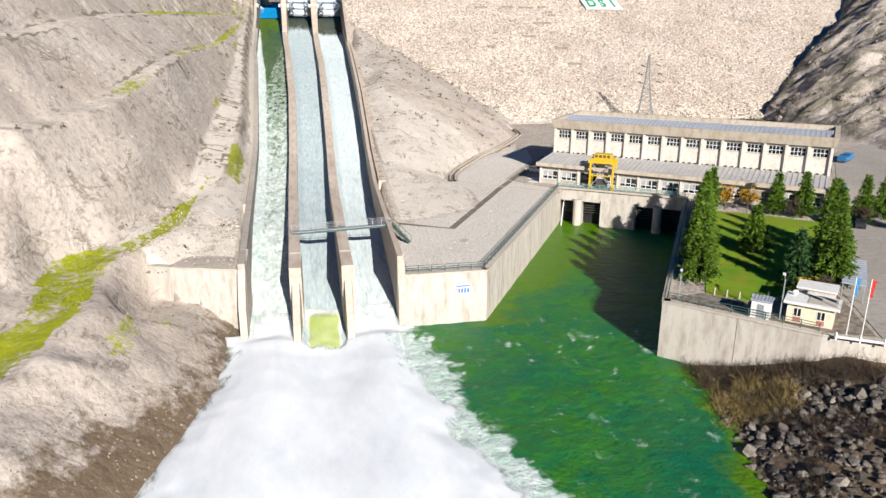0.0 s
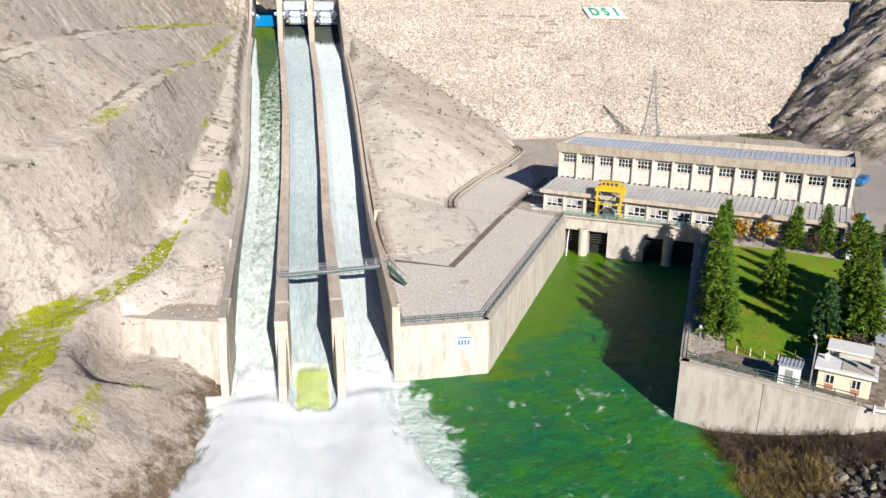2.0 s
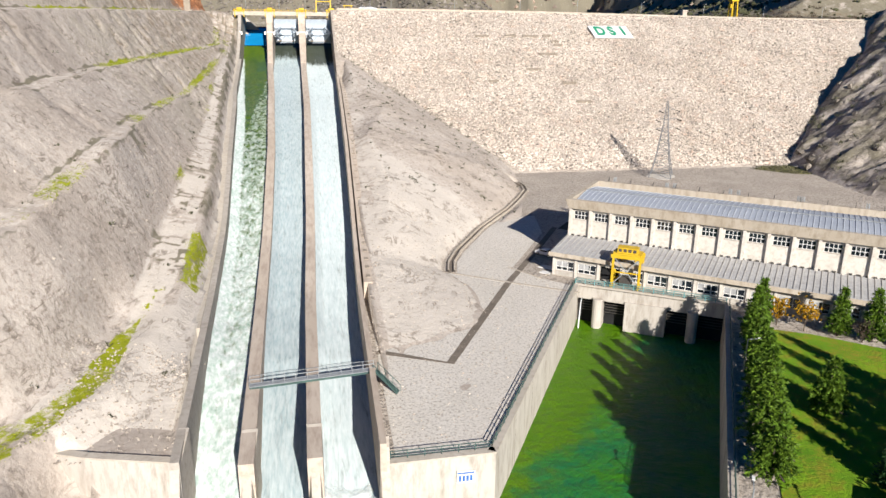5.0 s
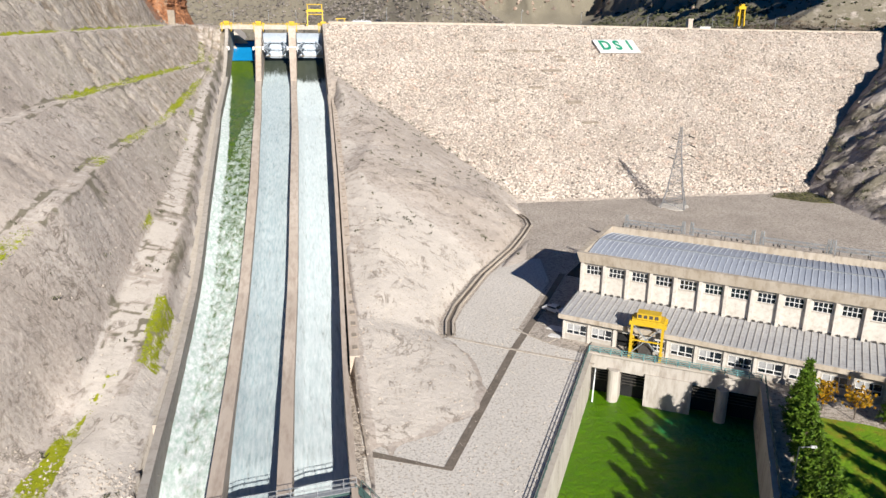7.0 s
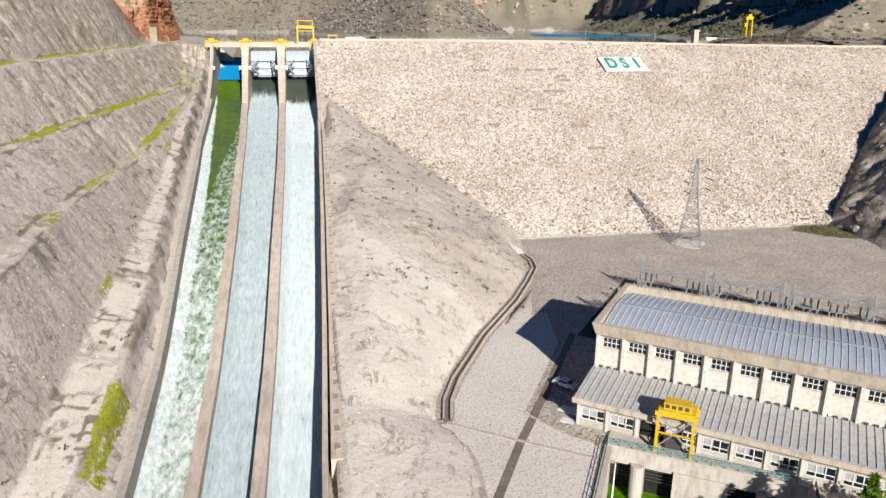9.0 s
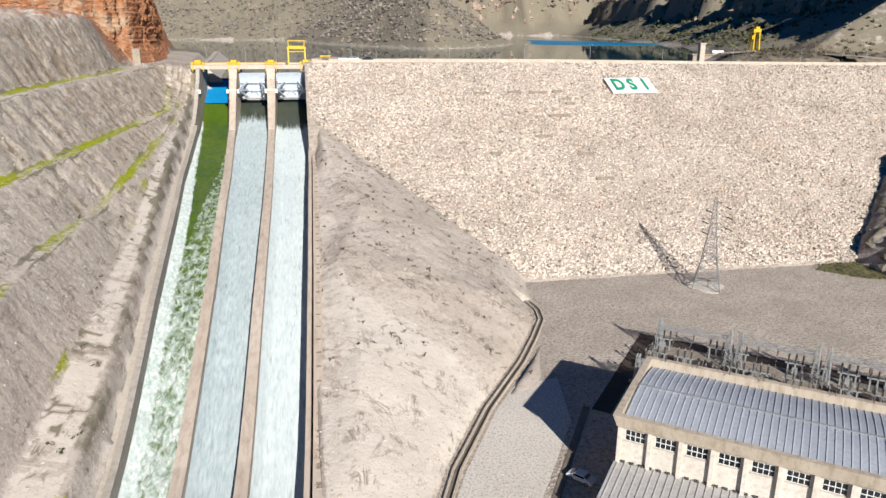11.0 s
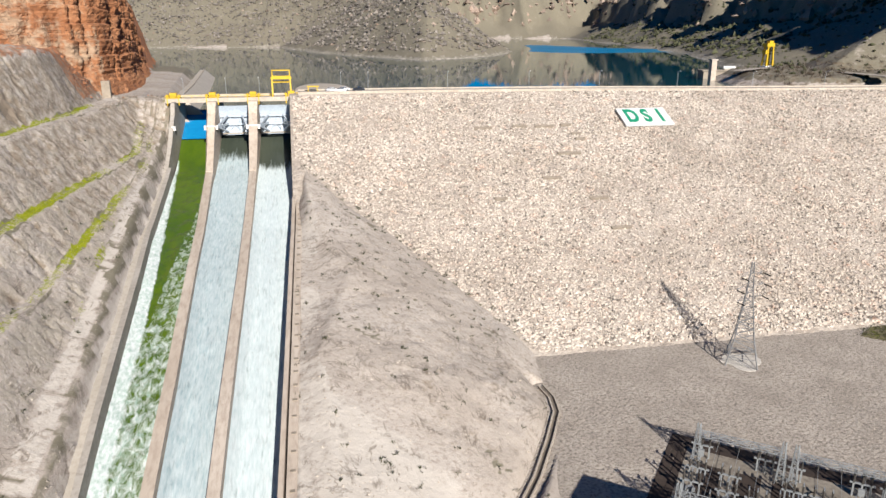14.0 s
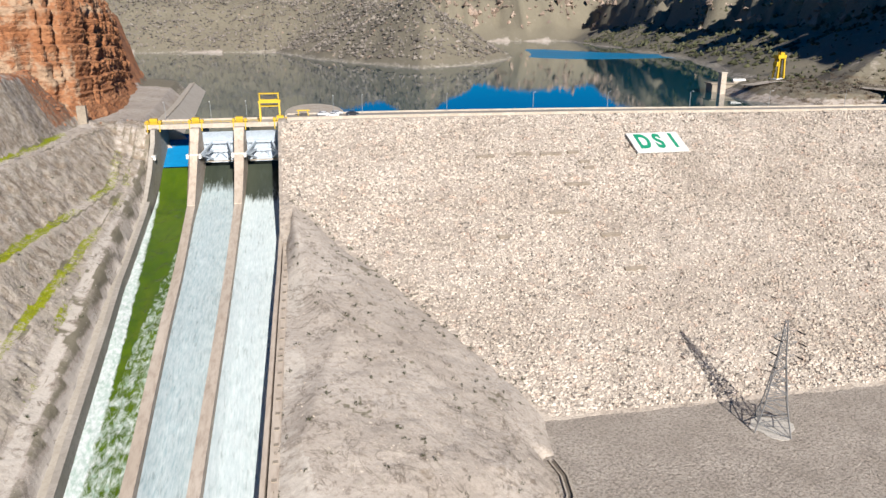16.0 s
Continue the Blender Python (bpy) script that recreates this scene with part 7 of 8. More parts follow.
for x, y in ((143, 173), (146, 176)):
    tr = thing("covered_trailer", "low trailer under a bright blue cover", "trailer", pose(x, y, YARD, 0, 0, 35), group="covered trailers")
    part("cover", cube_bm(-2.6, 2.6, -1.1, 1.1, 0.6, 1.7), M_CAR_BLUE, tr)
    part("chassis", cube_bm(-2.7, 2.7, -1.0, 1.0, 0.3, 0.6), M_RUST, tr)
for x, y, m_, nm in ((116.4, 141.5, M_FLAG_RED, "red"), (117.6, 142.4, M_FLAG_RED, "red"), (117.2, 140.6, M_WHITE_PAINT, "white"), (118.6, 141.2, M_FLAG_BLUE, "blue"), (118.8, 142.6, M_FLAG_BLUE, "blue")):
    dr = thing("drum", f"{nm} painted steel drum by the station's end wall", "drum", pose(x, y, YARD + 0.05), group="painted drums")
    part("barrel", beam(bmesh.new(), (0, 0, 0), (0, 0, 1.1), 0.8, sides=14), m_, dr)
    part("lid", beam(bmesh.new(), (0, 0, 1.1), (0, 0, 1.14), 0.7, sides=14), M_GALV, dr)


# ---- plants ----
def foliage(name, cols, vary=0.35):
    m = island_vary(surface(name, cols, 0.7, 0.6, 2.5, 0.0, 3.0, spec=0.25), vary)
    return m


M_NEEDLE = foliage("pine_needles", [(0.062, 0.130, 0.007), (0.130, 0.215, 0.010), (0.026, 0.062, 0.006)])
M_NEEDLE_BLUE = foliage("spruce_needles", [(0.030, 0.085, 0.022), (0.055, 0.125, 0.032), (0.02, 0.055, 0.016)])
M_AUTUMN = foliage("yellow_autumn_leaves", [(0.55, 0.30, 0.01), (0.70, 0.42, 0.02), (0.38, 0.20, 0.01)])
M_BARK = surface("grey_brown_bark", [(0.10, 0.075, 0.055), (0.15, 0.12, 0.09), (0.07, 0.05, 0.04)], 0.9, 0.8, 4.0, 0.4, 5.0, stretch=(1, 1, 0.3))
M_DRY = foliage("dry_reeds", [(0.23, 0.165, 0.06), (0.38, 0.28, 0.10), (0.09, 0.065, 0.028)], 0.5)
M_BRUSH = foliage("brown_brush", [(0.05, 0.034, 0.022), (0.10, 0.07, 0.045), (0.035, 0.024, 0.016)], 0.5)
M_SHRUB = foliage("olive_scrub", [(0.055, 0.060, 0.028), (0.10, 0.10, 0.05), (0.04, 0.04, 0.02)], 0.4)
M_FARBUSH = foliage("grey_brown_bushes", [(0.155, 0.13, 0.12), (0.26, 0.225, 0.205), (0.085, 0.09, 0.04)], 0.5)
M_WEED = foliage("green_weeds", [(0.20, 0.25, 0.008), (0.36, 0.37, 0.012), (0.11, 0.15, 0.008)], 0.35)


def leaves(name, centres, outward, length, width, material, parent=None, per=3, seed=0, droop=0.35):
    """Small leaf blades round each centre, as one mesh."""
    g = np.random.default_rng(seed)
    c = np.repeat(np.asarray(centres, float), per, 0)
    o = np.repeat(np.asarray(outward, float), per, 0)
    n = len(c)
    d = o + g.normal(0, 0.55, (n, 3))
    d[:, 2] -= droop
    d /= np.linalg.norm(d, axis=1)[:, None] + 1e-6
    r = g.normal(0, 1, (n, 3))
    s = np.cross(d, r)
    s /= np.linalg.norm(s, axis=1)[:, None] + 1e-6
    L_ = length * g.uniform(0.6, 1.3, (n, 1))
    W_ = width * g.uniform(0.6, 1.3, (n, 1))
    v = np.stack([c - s * W_ * 0.35, c + s * W_ * 0.35, c + d * L_ * 0.6 + s * W_ * 0.5, c + d * L_, c + d * L_ * 0.6 - s * W_ * 0.5], 1)
    f = np.array([[0, 1, 2, 3, 4]])[None] + (np.arange(n) * 5)[:, None, None]
    me = bpy.data.meshes.new(name)
    me.from_pydata(v.reshape(-1, 3).tolist(), [], f.reshape(-1, 5).tolist())
    me.materials.append(material)
    ob = new(name, me)
    if parent is not None:
        ob.parent = parent
    return ob


def trunk_bm(h, r0, r1, bend=0.0):
    bm = bmesh.new()
    rings = []
    for i in range(6):
        k = i / 5
        r = r0 + (r1 - r0) * k
        cx = bend * math.sin(k * 2.2)
        rings.append([bm.verts.new((cx + r * math.cos(a * math.tau / 8), r * math.sin(a * math.tau / 8), h * k)) for a in range(8)])
    for a, b in zip(rings, rings[1:]):
        for i in range(8):
            bm.faces.new((a[i], a[(i + 1) % 8], b[(i + 1) % 8], b[i]))
    bm.faces.new(rings[-1])
    return bm


def conifer(x, y, h, r, seed, material=None, label="dense dark green conifer beside the lawn", clear=0.12, count=520):
    g = np.random.default_rng(seed)
    t = thing("conifer", label, "tree", pose(x, y, YARD, 0, 0, g.uniform(0, 360)), group="conifers")
    part("trunk", trunk_bm(h * 0.96, 0.028 * h, 0.02, g.uniform(-0.15, 0.15)), M_BARK, t)
    cs, os_ = [], []
    z = clear * h
    while z < h * 0.985:
        k = (z - clear * h) / (h * (1 - clear))
        rad = r * (1 - k) ** 0.8 * g.uniform(0.8, 1.12) + 0.12
        if k < 0.12:
            rad *= 0.72 + 2.2 * k
        nb = max(4, int(5 + 5 * (1 - k)))
        off = g.uniform(0, math.tau)
        for b in range(nb):
            a = off + b * math.tau / nb + g.normal(0, 0.15)
            br = rad * g.uniform(0.62, 1.15)
            m = max(2, int(br / 0.33))
            for q in range(m):
                u = (q + g.uniform(0.2, 0.9)) / m
                cs.append((math.cos(a) * br * u, math.sin(a) * br * u, z + 0.28 * br * (u - 0.5 * u * u) * 0.6 - 0.28 * br * u * u + g.normal(0, 0.07)))
                os_.append((math.cos(a) * 0.9, math.sin(a) * 0.9, 0.25))
        z += h * 0.034 * g.uniform(0.8, 1.2)
    part_limbs = bmesh.new()
    for b in range(14):
        a, k = b * 2.4, (b + 1) / 15
        zz = h * (clear + (0.9 - clear) * k)
        rr = r * (1 - k) * 0.85 + 0.2
        beam(part_limbs, (0, 0, zz), (math.cos(a) * rr, math.sin(a) * rr, zz - 0.1 * rr), 0.07 + 0.05 * (1 - k))
    tagged(part("limbs", part_limbs, M_BARK, t), kind="stuff")
    leaves("crown", cs, os_, 0.58, 0.14, material or M_NEEDLE, t, 7, seed)
    return t


for i, (x, y, h, r) in enumerate(((54.8, 90.4, 10.0, 3.1), (57.4, 95.4, 10.5, 3.1), (60.2, 100.2, 11.5, 3.0), (63.0, 104.8, 11.0, 2.9), (65.8, 109.4, 9.5, 2.5), (68.6, 114.2, 8.5, 2.0), (71.0, 118.4, 8.5, 2.2), (73.4, 122.6, 8.5, 2.3), (75.6, 126.4, 8.8, 2.3), (78.6, 129.4, 9.0, 2.2),
                                  (70.6, 102.0, 8.2, 2.7), (71.6, 84.2, 11.0, 3.0), (74.6, 88.4, 12.5, 3.1), (77.9, 92.8, 13.0, 3.1), (81.2, 97.4, 12.5, 3.0), (84.4, 102.0, 12.0, 2.8),
                                  (89.3, 124.0, 8.5, 2.1), (93.2, 121.2, 9.0, 2.3), (97.2, 118.2, 8.5, 2.4), (101.0, 114.8, 9.5, 2.5), (104.6, 110.6, 10.0, 2.5), (108.6, 118.2, 10.0, 2.6))):
    conifer(x, y, h, r, 40 + i)
conifer(67.4, 86.6, 8.5, 2.5, 77, M_NEEDLE_BLUE, "dark green spruce at the lawn's front edge", 0.05)


def broadleaf(x, y, h, r, seed, material, label, bare=False):
    g = np.random.default_rng(seed)
    t = thing("broadleaf_tree", label, "tree", pose(x, y, YARD))
    part("trunk", trunk_bm(h * 0.5, 0.11, 0.05), M_BARK, t)
    limbs = bmesh.new()
    cs, os_ = [], []
    for b in range(26):
        a, e = g.uniform(0, math.tau), g.uniform(0.35, 1.3)
        p0 = Vector((0, 0, h * g.uniform(0.2, 0.5)))
        ln = r * g.uniform(0.7, 1.25)
        p1 = p0 + Vector((math.cos(a) * math.cos(e), math.sin(a) * math.cos(e), math.sin(e) * 1.25)) * ln
        beam(limbs, p0, p1, 0.06)
        for q in range(6):
            tw = p0.lerp(p1, g.uniform(0.4, 1.05)) + Vector(g.normal(0, 0.3, 3))
            if bare:
                beam(limbs, p0.lerp(p1, 0.5), tw, 0.03)
            cs.append(tuple(tw))
            os_.append(tuple((tw - Vector((0, 0, h * 0.4))).normalized()))
    tagged(part("limbs", limbs, M_BARK, t), kind="stuff")
    leaves("crown", cs, os_, 0.3 if bare else 0.24, 0.2 if bare else 0.14, material, t, 2 if bare else 34, seed, 0.1)


broadleaf(85.0, 126.6, 6.0, 2.4, 5, M_AUTUMN, "small tree with bright yellow autumn leaves")
broadleaf(82.0, 129.6, 5.2, 2.2, 15, M_AUTUMN, "small tree with bright yellow autumn leaves")
broadleaf(91.4, 121.0, 4.5, 1.6, 6, M_BRUSH, "small bare brown tree between the conifers", True)
broadleaf(99.6, 113.0, 4.5, 1.7, 7, M_BRUSH, "small bare brown tree between the conifers", True)
broadleaf(68.2, 81.6, 2.6, 1.6, 8, M_BRUSH, "low bare shrub behind the guard house", True)
broadleaf(65.4, 81.8, 2.0, 1.5, 9, M_AUTUMN, "low yellowing shrub behind the guard house", False)


def land_at(xs_, ys_):
    return land(np.asarray(xs_, float), np.asarray(ys_, float))[0]


def clump_field(name, xs_, ys_, zs_, length, width, material, label, category, per=8, seed=1, spread=0.5, up=0.9):
    g = np.random.default_rng(seed)
    c = np.repeat(np.stack([xs_, ys_, zs_], 1), per, 0) + g.normal(0, spread, (len(xs_) * per, 3)) * np.array([1, 1, 0.3])
    o = np.tile(np.array([[0, 0, up]]), (len(c), 1))
    ob = leaves(name, c, o, length, width, material, None, 3, seed, 0.0)
    return tagged(ob, label, category, kind="stuff")


g = np.random.default_rng(11)
# reeds and brush below the river wall
heads = np.array([(47.4, 69.4), (48.8, 70.4), (50.4, 69.6), (49.0, 67.2), (51.0, 67.0), (52.6, 68.6), (50.2, 65.0), (53.6, 66.6), (51.8, 71.4), (47.6, 66.2), (52.2, 64.8)])
pick = heads[g.integers(0, 11, 130)] + g.normal(0, 1.0, (130, 2))
xs_, ys_ = pick[:, 0], pick[:, 1]
clump_field("dry_reeds", xs_, ys_, land_at(xs_, ys_), 1.25, 0.03, M_DRY, "tall tan dry reeds on the river bank", "reeds", 24, 12, 0.5, 0.35)
xs_, ys_ = g.uniform(44, 74, 1900), g.uniform(46, 82, 1900)
gap_ = 84 - (xs_ - 46) * 0.99 - ys_
ok = (gap_ > 0.5) & (gap_ < 7 + 5 * fbm(xs_, ys_, 6, 2, 5.0)) & (xs_ > np.interp(ys_, [53, 64, 73, 80], [43.5, 46.5, 47.5, 47.0]))
ok |= (fbm(xs_, ys_, 5, 3, 15.0) > 0.12) & (gap_ > 0.5) & (xs_ > np.interp(ys_, [30, 53, 64, 73, 80], [39, 44.5, 47.5, 49, 47.0]))
xs_, ys_ = xs_[ok], ys_[ok]
clump_field("brush", xs_, ys_, land_at(xs_, ys_), 1.25, 0.03, M_BRUSH, "dark bare brush on the river bank", "brush", 12, 13, 0.7, 0.6)
# weeds on benches and in the gully
def weeds_where(name, x0, x1, y0, y1, n, key_min, seed, length, label):
    g = np.random.default_rng(seed)
    a, b = g.uniform(x0, x1, n), g.uniform(y0, y1, n)
    z, at = land(a, b)
    k = dict(at)["green"] + 0.25 * fbm(a, b, 3, 2, 3.0) > key_min
    if k.sum():
        clump_field(name, a[k], b[k], z[k], length, 0.10, M_WEED, label, "weeds", 5, seed, 0.4)


weeds_where("weeds", -60, -10, 85, 140, 4200, 0.50, 21, 0.13, "bright green weeds in the damp gully")
weeds_where("weeds", -48, -10, 140, 372, 16000, 0.38, 22, 0.16, "green weeds along the cut benches")
# scattered scrub
a = np.concatenate([g.uniform(17, 75, 190), g.uniform(-50, -13, 80)])
b = np.concatenate([g.uniform(200, 330, 190), g.uniform(110, 370, 80)])
ok = np.where(a > 0, b < 336 - (a - 20) * 1.345 + 1, True) & ((a > chute_x(3, b) + 2) | (a < chute_x(0, b) - 2))
z = land_at(a, b)
ok &= z > 8.6
clump_field("scrub", a[ok], b[ok], z[ok], 0.55, 0.1, M_SHRUB, "sparse dry scrub on the slopes", "scrub", 7, 23, 0.35)
k_ = np.linspace(0, 1, 90)
a, b = 20 + 54 * k_ + g.normal(0, 0.8, 90), 336 - 72.6 * k_ + g.normal(0, 0.8, 90)
clump_field("scrub", a[::3], b[::3], dam_z(b[::3]) + 0.1, 0.6, 0.1, M_SHRUB, "dry scrub along the foot of the dam face", "scrub", 9, 24, 0.5)
# dark shrubs on the rock abutment
a, b = g.uniform(165, 290, 420), g.uniform(190, 375, 420)
ok = a > np.interp(b, [100, 204, 263, 290, 315, 335, 362, 380], [166, 171, 177, 201, 228, 250, 275, 301]) + 1
clump_field("scrub", a[ok], b[ok], land_at(a[ok], b[ok]), 1.3, 0.2, M_SHRUB, "dark scrub on the rock abutment", "scrub", 7, 25, 0.8)

M_ROUGH = surface("rough_grass", [(0.11, 0.12, 0.02), (0.19, 0.19, 0.03), (0.22, 0.18, 0.12)], 0.95, 0.25, 0.9, 0.9, 2.5, sharp=(0.42, 0.55))
rough_grass = [(159, 257), (167, 262.5), (178, 263.5), (184, 255), (178, 245), (169, 247)]
tagged(part("grass", prism(bmesh.new(), rough_grass, YARD - 0.3, YARD + 0.07), M_ROUGH), "rough green grass at the foot of the rock abutment", "grass", kind="structure")
a, b = g.uniform(158, 185, 420), g.uniform(243, 265, 420)
k = depth_in(a, b, rough_grass) > -0.6
clump_field("weeds", a[k], b[k], np.full(k.sum(), YARD), 0.5, 0.09, M_SHRUB, "rough weeds at the foot of the rock abutment", "weeds", 6, 27, 0.6)
# stones of the gravel terrace beside the wing wall
g = np.random.default_rng(31)
a, b = g.uniform(-27, -10.5, 900), g.uniform(104, 128, 900)
tagged(scatter("gravel", np.stack([a, b, np.maximum(land_at(a, b), 9.25)], 1), g.uniform(0.08, 0.28, 900), M_LOOSE, 32, (OCTA, OCTA_F)), "loose pale stones on the terrace", "gravel", kind="stuff")
a, b = g.uniform(15, 70, 6500), g.uniform(140, 330, 6500)
ok = b < 330 - (a - 20) * 1.345
a, b = a[ok], b[ok]
z = land_at(a, b)
k = z > 8.3
tagged(scatter("gravel", np.stack([a[k], b[k], z[k]], 1), 0.05 + 0.25 * g.random(k.sum()) ** 3, M_LOOSE, 33, (OCTA, OCTA_F)), "loose stones on the made ground", "gravel", kind="stuff")

a, b = g.uniform(14, 52, 9000), g.uniform(103, 205, 9000)
z = land_at(a, b)
k = (z > 8.1) | (depth_in(a, b, [(14, 101.2), (25.2, 101.4), (54.4, 153.6), (46, 166), (60, 190), (48, 196), (34, 164.6), (15, 160)]) > 0.3)
z = np.maximum(z, YARD)
tagged(scatter("gravel", np.stack([a[k], b[k], z[k]], 1), 0.04 + 0.16 * g.random(k.sum()) ** 2, M_LOOSE, 36, (OCTA, OCTA_F)), "loose grey and white gravel by the tailrace wall", "gravel", kind="stuff")
a, b = g.uniform(45, 175, 9000), g.uniform(205, 268, 9000)
k = (land_at(a, b) < YARD + 0.05) & (dam_z(b) < YARD) & (fbm(a, b, 14, 3, 12.0) + 0.5 * g.random(9000) > 0.2)
tagged(scatter("gravel", np.stack([a[k], b[k], np.full(k.sum(), YARD + 0.03)], 1), 0.04 + 0.12 * g.random(k.sum()) ** 2, M_LOOSE, 37, (OCTA, OCTA_F)), "loose stones strewn over the yard below the dam", "gravel", kind="stuff")

# bushes on the far shore
a, b = g.uniform(-620, 380, 42000), g.uniform(815, 1900, 42000)
dd = depth_in(a, b, PENINSULA)
k = dd > 14
a, b = a[k], b[k]
tagged(scatter("bushes", np.stack([a, b, land_at(a, b) + 0.6], 1), 0.8 + 2.6 * g.random(len(a)) ** 2, M_FARBUSH, 34, (OCTA, OCTA_F), 0.8, 0.45), "grey-brown bushes dotting the far hillside", "bushes", kind="stuff")
a, b = g.uniform(250, 1100, 11000), g.uniform(420, 1900, 11000)
k = depth_in(a, b, RIGHT_SHORE) > 14
a, b = a[k], b[k]
tagged(scatter("bushes", np.stack([a, b, land_at(a, b) + 0.6], 1), np.where(b < 640, 0.4, 1.0) * g.uniform(1.5, 4.0, len(a)), M_SHRUB, 35, (OCTA, OCTA_F), 0.8, 0.45), "dark bushes on the valley side", "bushes", kind="stuff")

# broken rock standing out of the slopes
M_REDROCK = island_vary(surface("red_rock", [(0.31, 0.115, 0.05), (0.44, 0.22, 0.115), (0.21, 0.075, 0.035)], 0.95, 0.15, 0.9, 0.8, 1.0), 0.35)
M_DARKROCK = island_vary(surface("dark_grey_rock", [(0.20, 0.17, 0.14), (0.34, 0.30, 0.25), (0.12, 0.10, 0.08)], 0.95, 0.15, 0.9, 0.8, 1.0), 0.4)
M_FARROCK = island_vary(surface("far_cliff_rock", [(0.27, 0.19, 0.14), (0.40, 0.33, 0.27), (0.18, 0.12, 0.09)], 0.95, 0.05, 0.4, 0.6, 0.5), 0.35)


def outcrop(x0, x1, y0, y1, n, steep, z0, z1, size, material, label, seed, step=1.5, flat=0.7, base=(ICO, ICO_F), sink=0.25):
    """Blocks of rock wherever the ground is steep enough."""
    g = np.random.default_rng(seed)
    a, b = g.uniform(x0, x1, n), g.uniform(y0, y1, n)
    z = land_at(a, b)
    grad = np.hypot(land_at(a + step, b) - land_at(a - step, b), land_at(a, b + step) - land_at(a, b - step)) / (2 * step)
    k = (grad > steep) & (z > z0) & (z < z1)
    s_ = size[0] + (size[1] - size[0]) * g.random(k.sum()) ** 2.2
    ob = scatter("rock_outcrop", np.stack([a[k], b[k], z[k] - sink * s_], 1), s_, material, seed, base, flat, 0.42)
    return tagged(ob, label, "rock", kind="stuff")


M_BANKROCK = island_vary(surface("brown_bank_stone", [(0.22, 0.175, 0.13), (0.38, 0.325, 0.265), (0.13, 0.10, 0.075)], 0.95, 0.3, 1.5, 0.4, 2.0), 0.4)
outcrop(-48, -10, 5, 104, 6500, 0.0, 0.2, 9, (0.05, 0.26), M_BANKROCK, "loose brown stones on the river bank", 67, base=(OCTA, OCTA_F))
outcrop(-46, -14, 108, 375, 5500, 0.0, 9, 62, (0.05, 0.26), M_LOOSE, "loose pale stones on the cut benches", 68, base=(OCTA, OCTA_F))
M_CLIFF = surface("red_cliff_rock", [(0.30, 0.115, 0.045), (0.47, 0.225, 0.11), (0.22, 0.085, 0.04)], 0.95, 0.12, 0.7, 0.9, 1.0, stretch=(0.7, 0.7, 1.6))
add_attribute_layer(M_CLIFF, "tan", (0.36, 0.235, 0.145), (0.50, 0.36, 0.245), 0.22)
add_attribute_layer(M_CLIFF, "green", (0.10, 0.12, 0.02), (0.17, 0.17, 0.04), 0.5)
add_cracks(M_CLIFF, 0.35, (0.09, 0.045, 0.028), 0.03, 0.47, (1.6, 1.6, 0.5))
CLIFF = [(-230, 388), (-150, 381), (-100, 378), (-74, 381), (-59, 388), (-50, 400), (-46, 420), (-49, 450), (-55, 485), (-62, 530), (-75, 590), (-110, 660), (-170, 720)]


def cliff_face(line, z0, z1, step):
    """A weathered, bedded rock face that follows a line in plan and leans back into the hill."""
    pts = [Vector(p) for p in line]
    dist = np.concatenate([[0], np.cumsum([(b - a).length for a, b in zip(pts, pts[1:])])])
    t = np.arange(0, dist[-1], step)
    cx, cy = (np.interp(t, dist, [p[q] for p in pts]) for q in (0, 1))
    k = np.ones(25) / 25
    cx, cy = (np.convolve(np.pad(c, 12, mode="edge"), k, "valid") for c in (cx, cy))
    tx, ty = np.gradient(cx), np.gradient(cy)
    ln = np.hypot(tx, ty)
    tx, ty = tx / ln, ty / ln
    hs = np.arange(z0, z1, step * 0.8)
    S, H = np.meshgrid(t, hs)
    lean = np.interp(H, [56, 62, 68, 74, 84, 96, 106, 116], [-6, -2.5, 0.0, 0.6, 1.8, 3.4, 7.0, 18.0])
    warp = H + 2.2 * fbm(S, H, 30, 3, 71.0) + 0.04 * S
    saw = (warp / 5.2) % 1.0
    saw2 = (warp / 1.7) % 1.0
    out = -lean + 3.4 * fbm(S, H * 0.6, 26, 4, 72.0, 0.55) + 1.5 * saw * np.clip((H - 66) / 6, 0, 1) + 0.35 * saw2
    cleft = np.abs(fbm(S, H * 0.22, 13, 3, 73.0))
    out = out - 6.0 * np.clip(0.16 - cleft, 0, 1) / 0.16 * 0.45 * np.clip((H - 64) / 5, 0, 1) + 0.9 * fbm(S, H * 1.3, 3.2, 4, 74.0, 0.65)
    X, Y = cx[None] + ty[None] * out, cy[None] - tx[None] * out
    n = len(t)
    iy, ix = np.mgrid[0:len(hs) - 1, 0:n - 1]
    i0 = (iy * n + ix).ravel()
    tan = np.where(S < 190, 0.42, 0.12) + 0.35 * fbm(S, H * 2.5, 20, 3, 75.0) + np.clip((H - 92) / 20, 0, 0.3)
    green = np.where((saw > 0.86) | (H > 104), 0.22, 0.0) + 0.25 * fbm(S, H, 9, 2, 76.0)
    ob = raw("rock_face", np.stack([X.ravel(), Y.ravel(), H.ravel()], 1).tolist(), np.stack([i0, i0 + 1, i0 + n + 1, i0 + n], 1).tolist(), M_CLIFF, None, False, [("tan", tan.ravel()), ("green", green.ravel())])
    return tagged(ob, "bedded red and tan rock cliff with ledges and clefts", "cliff", kind="structure")


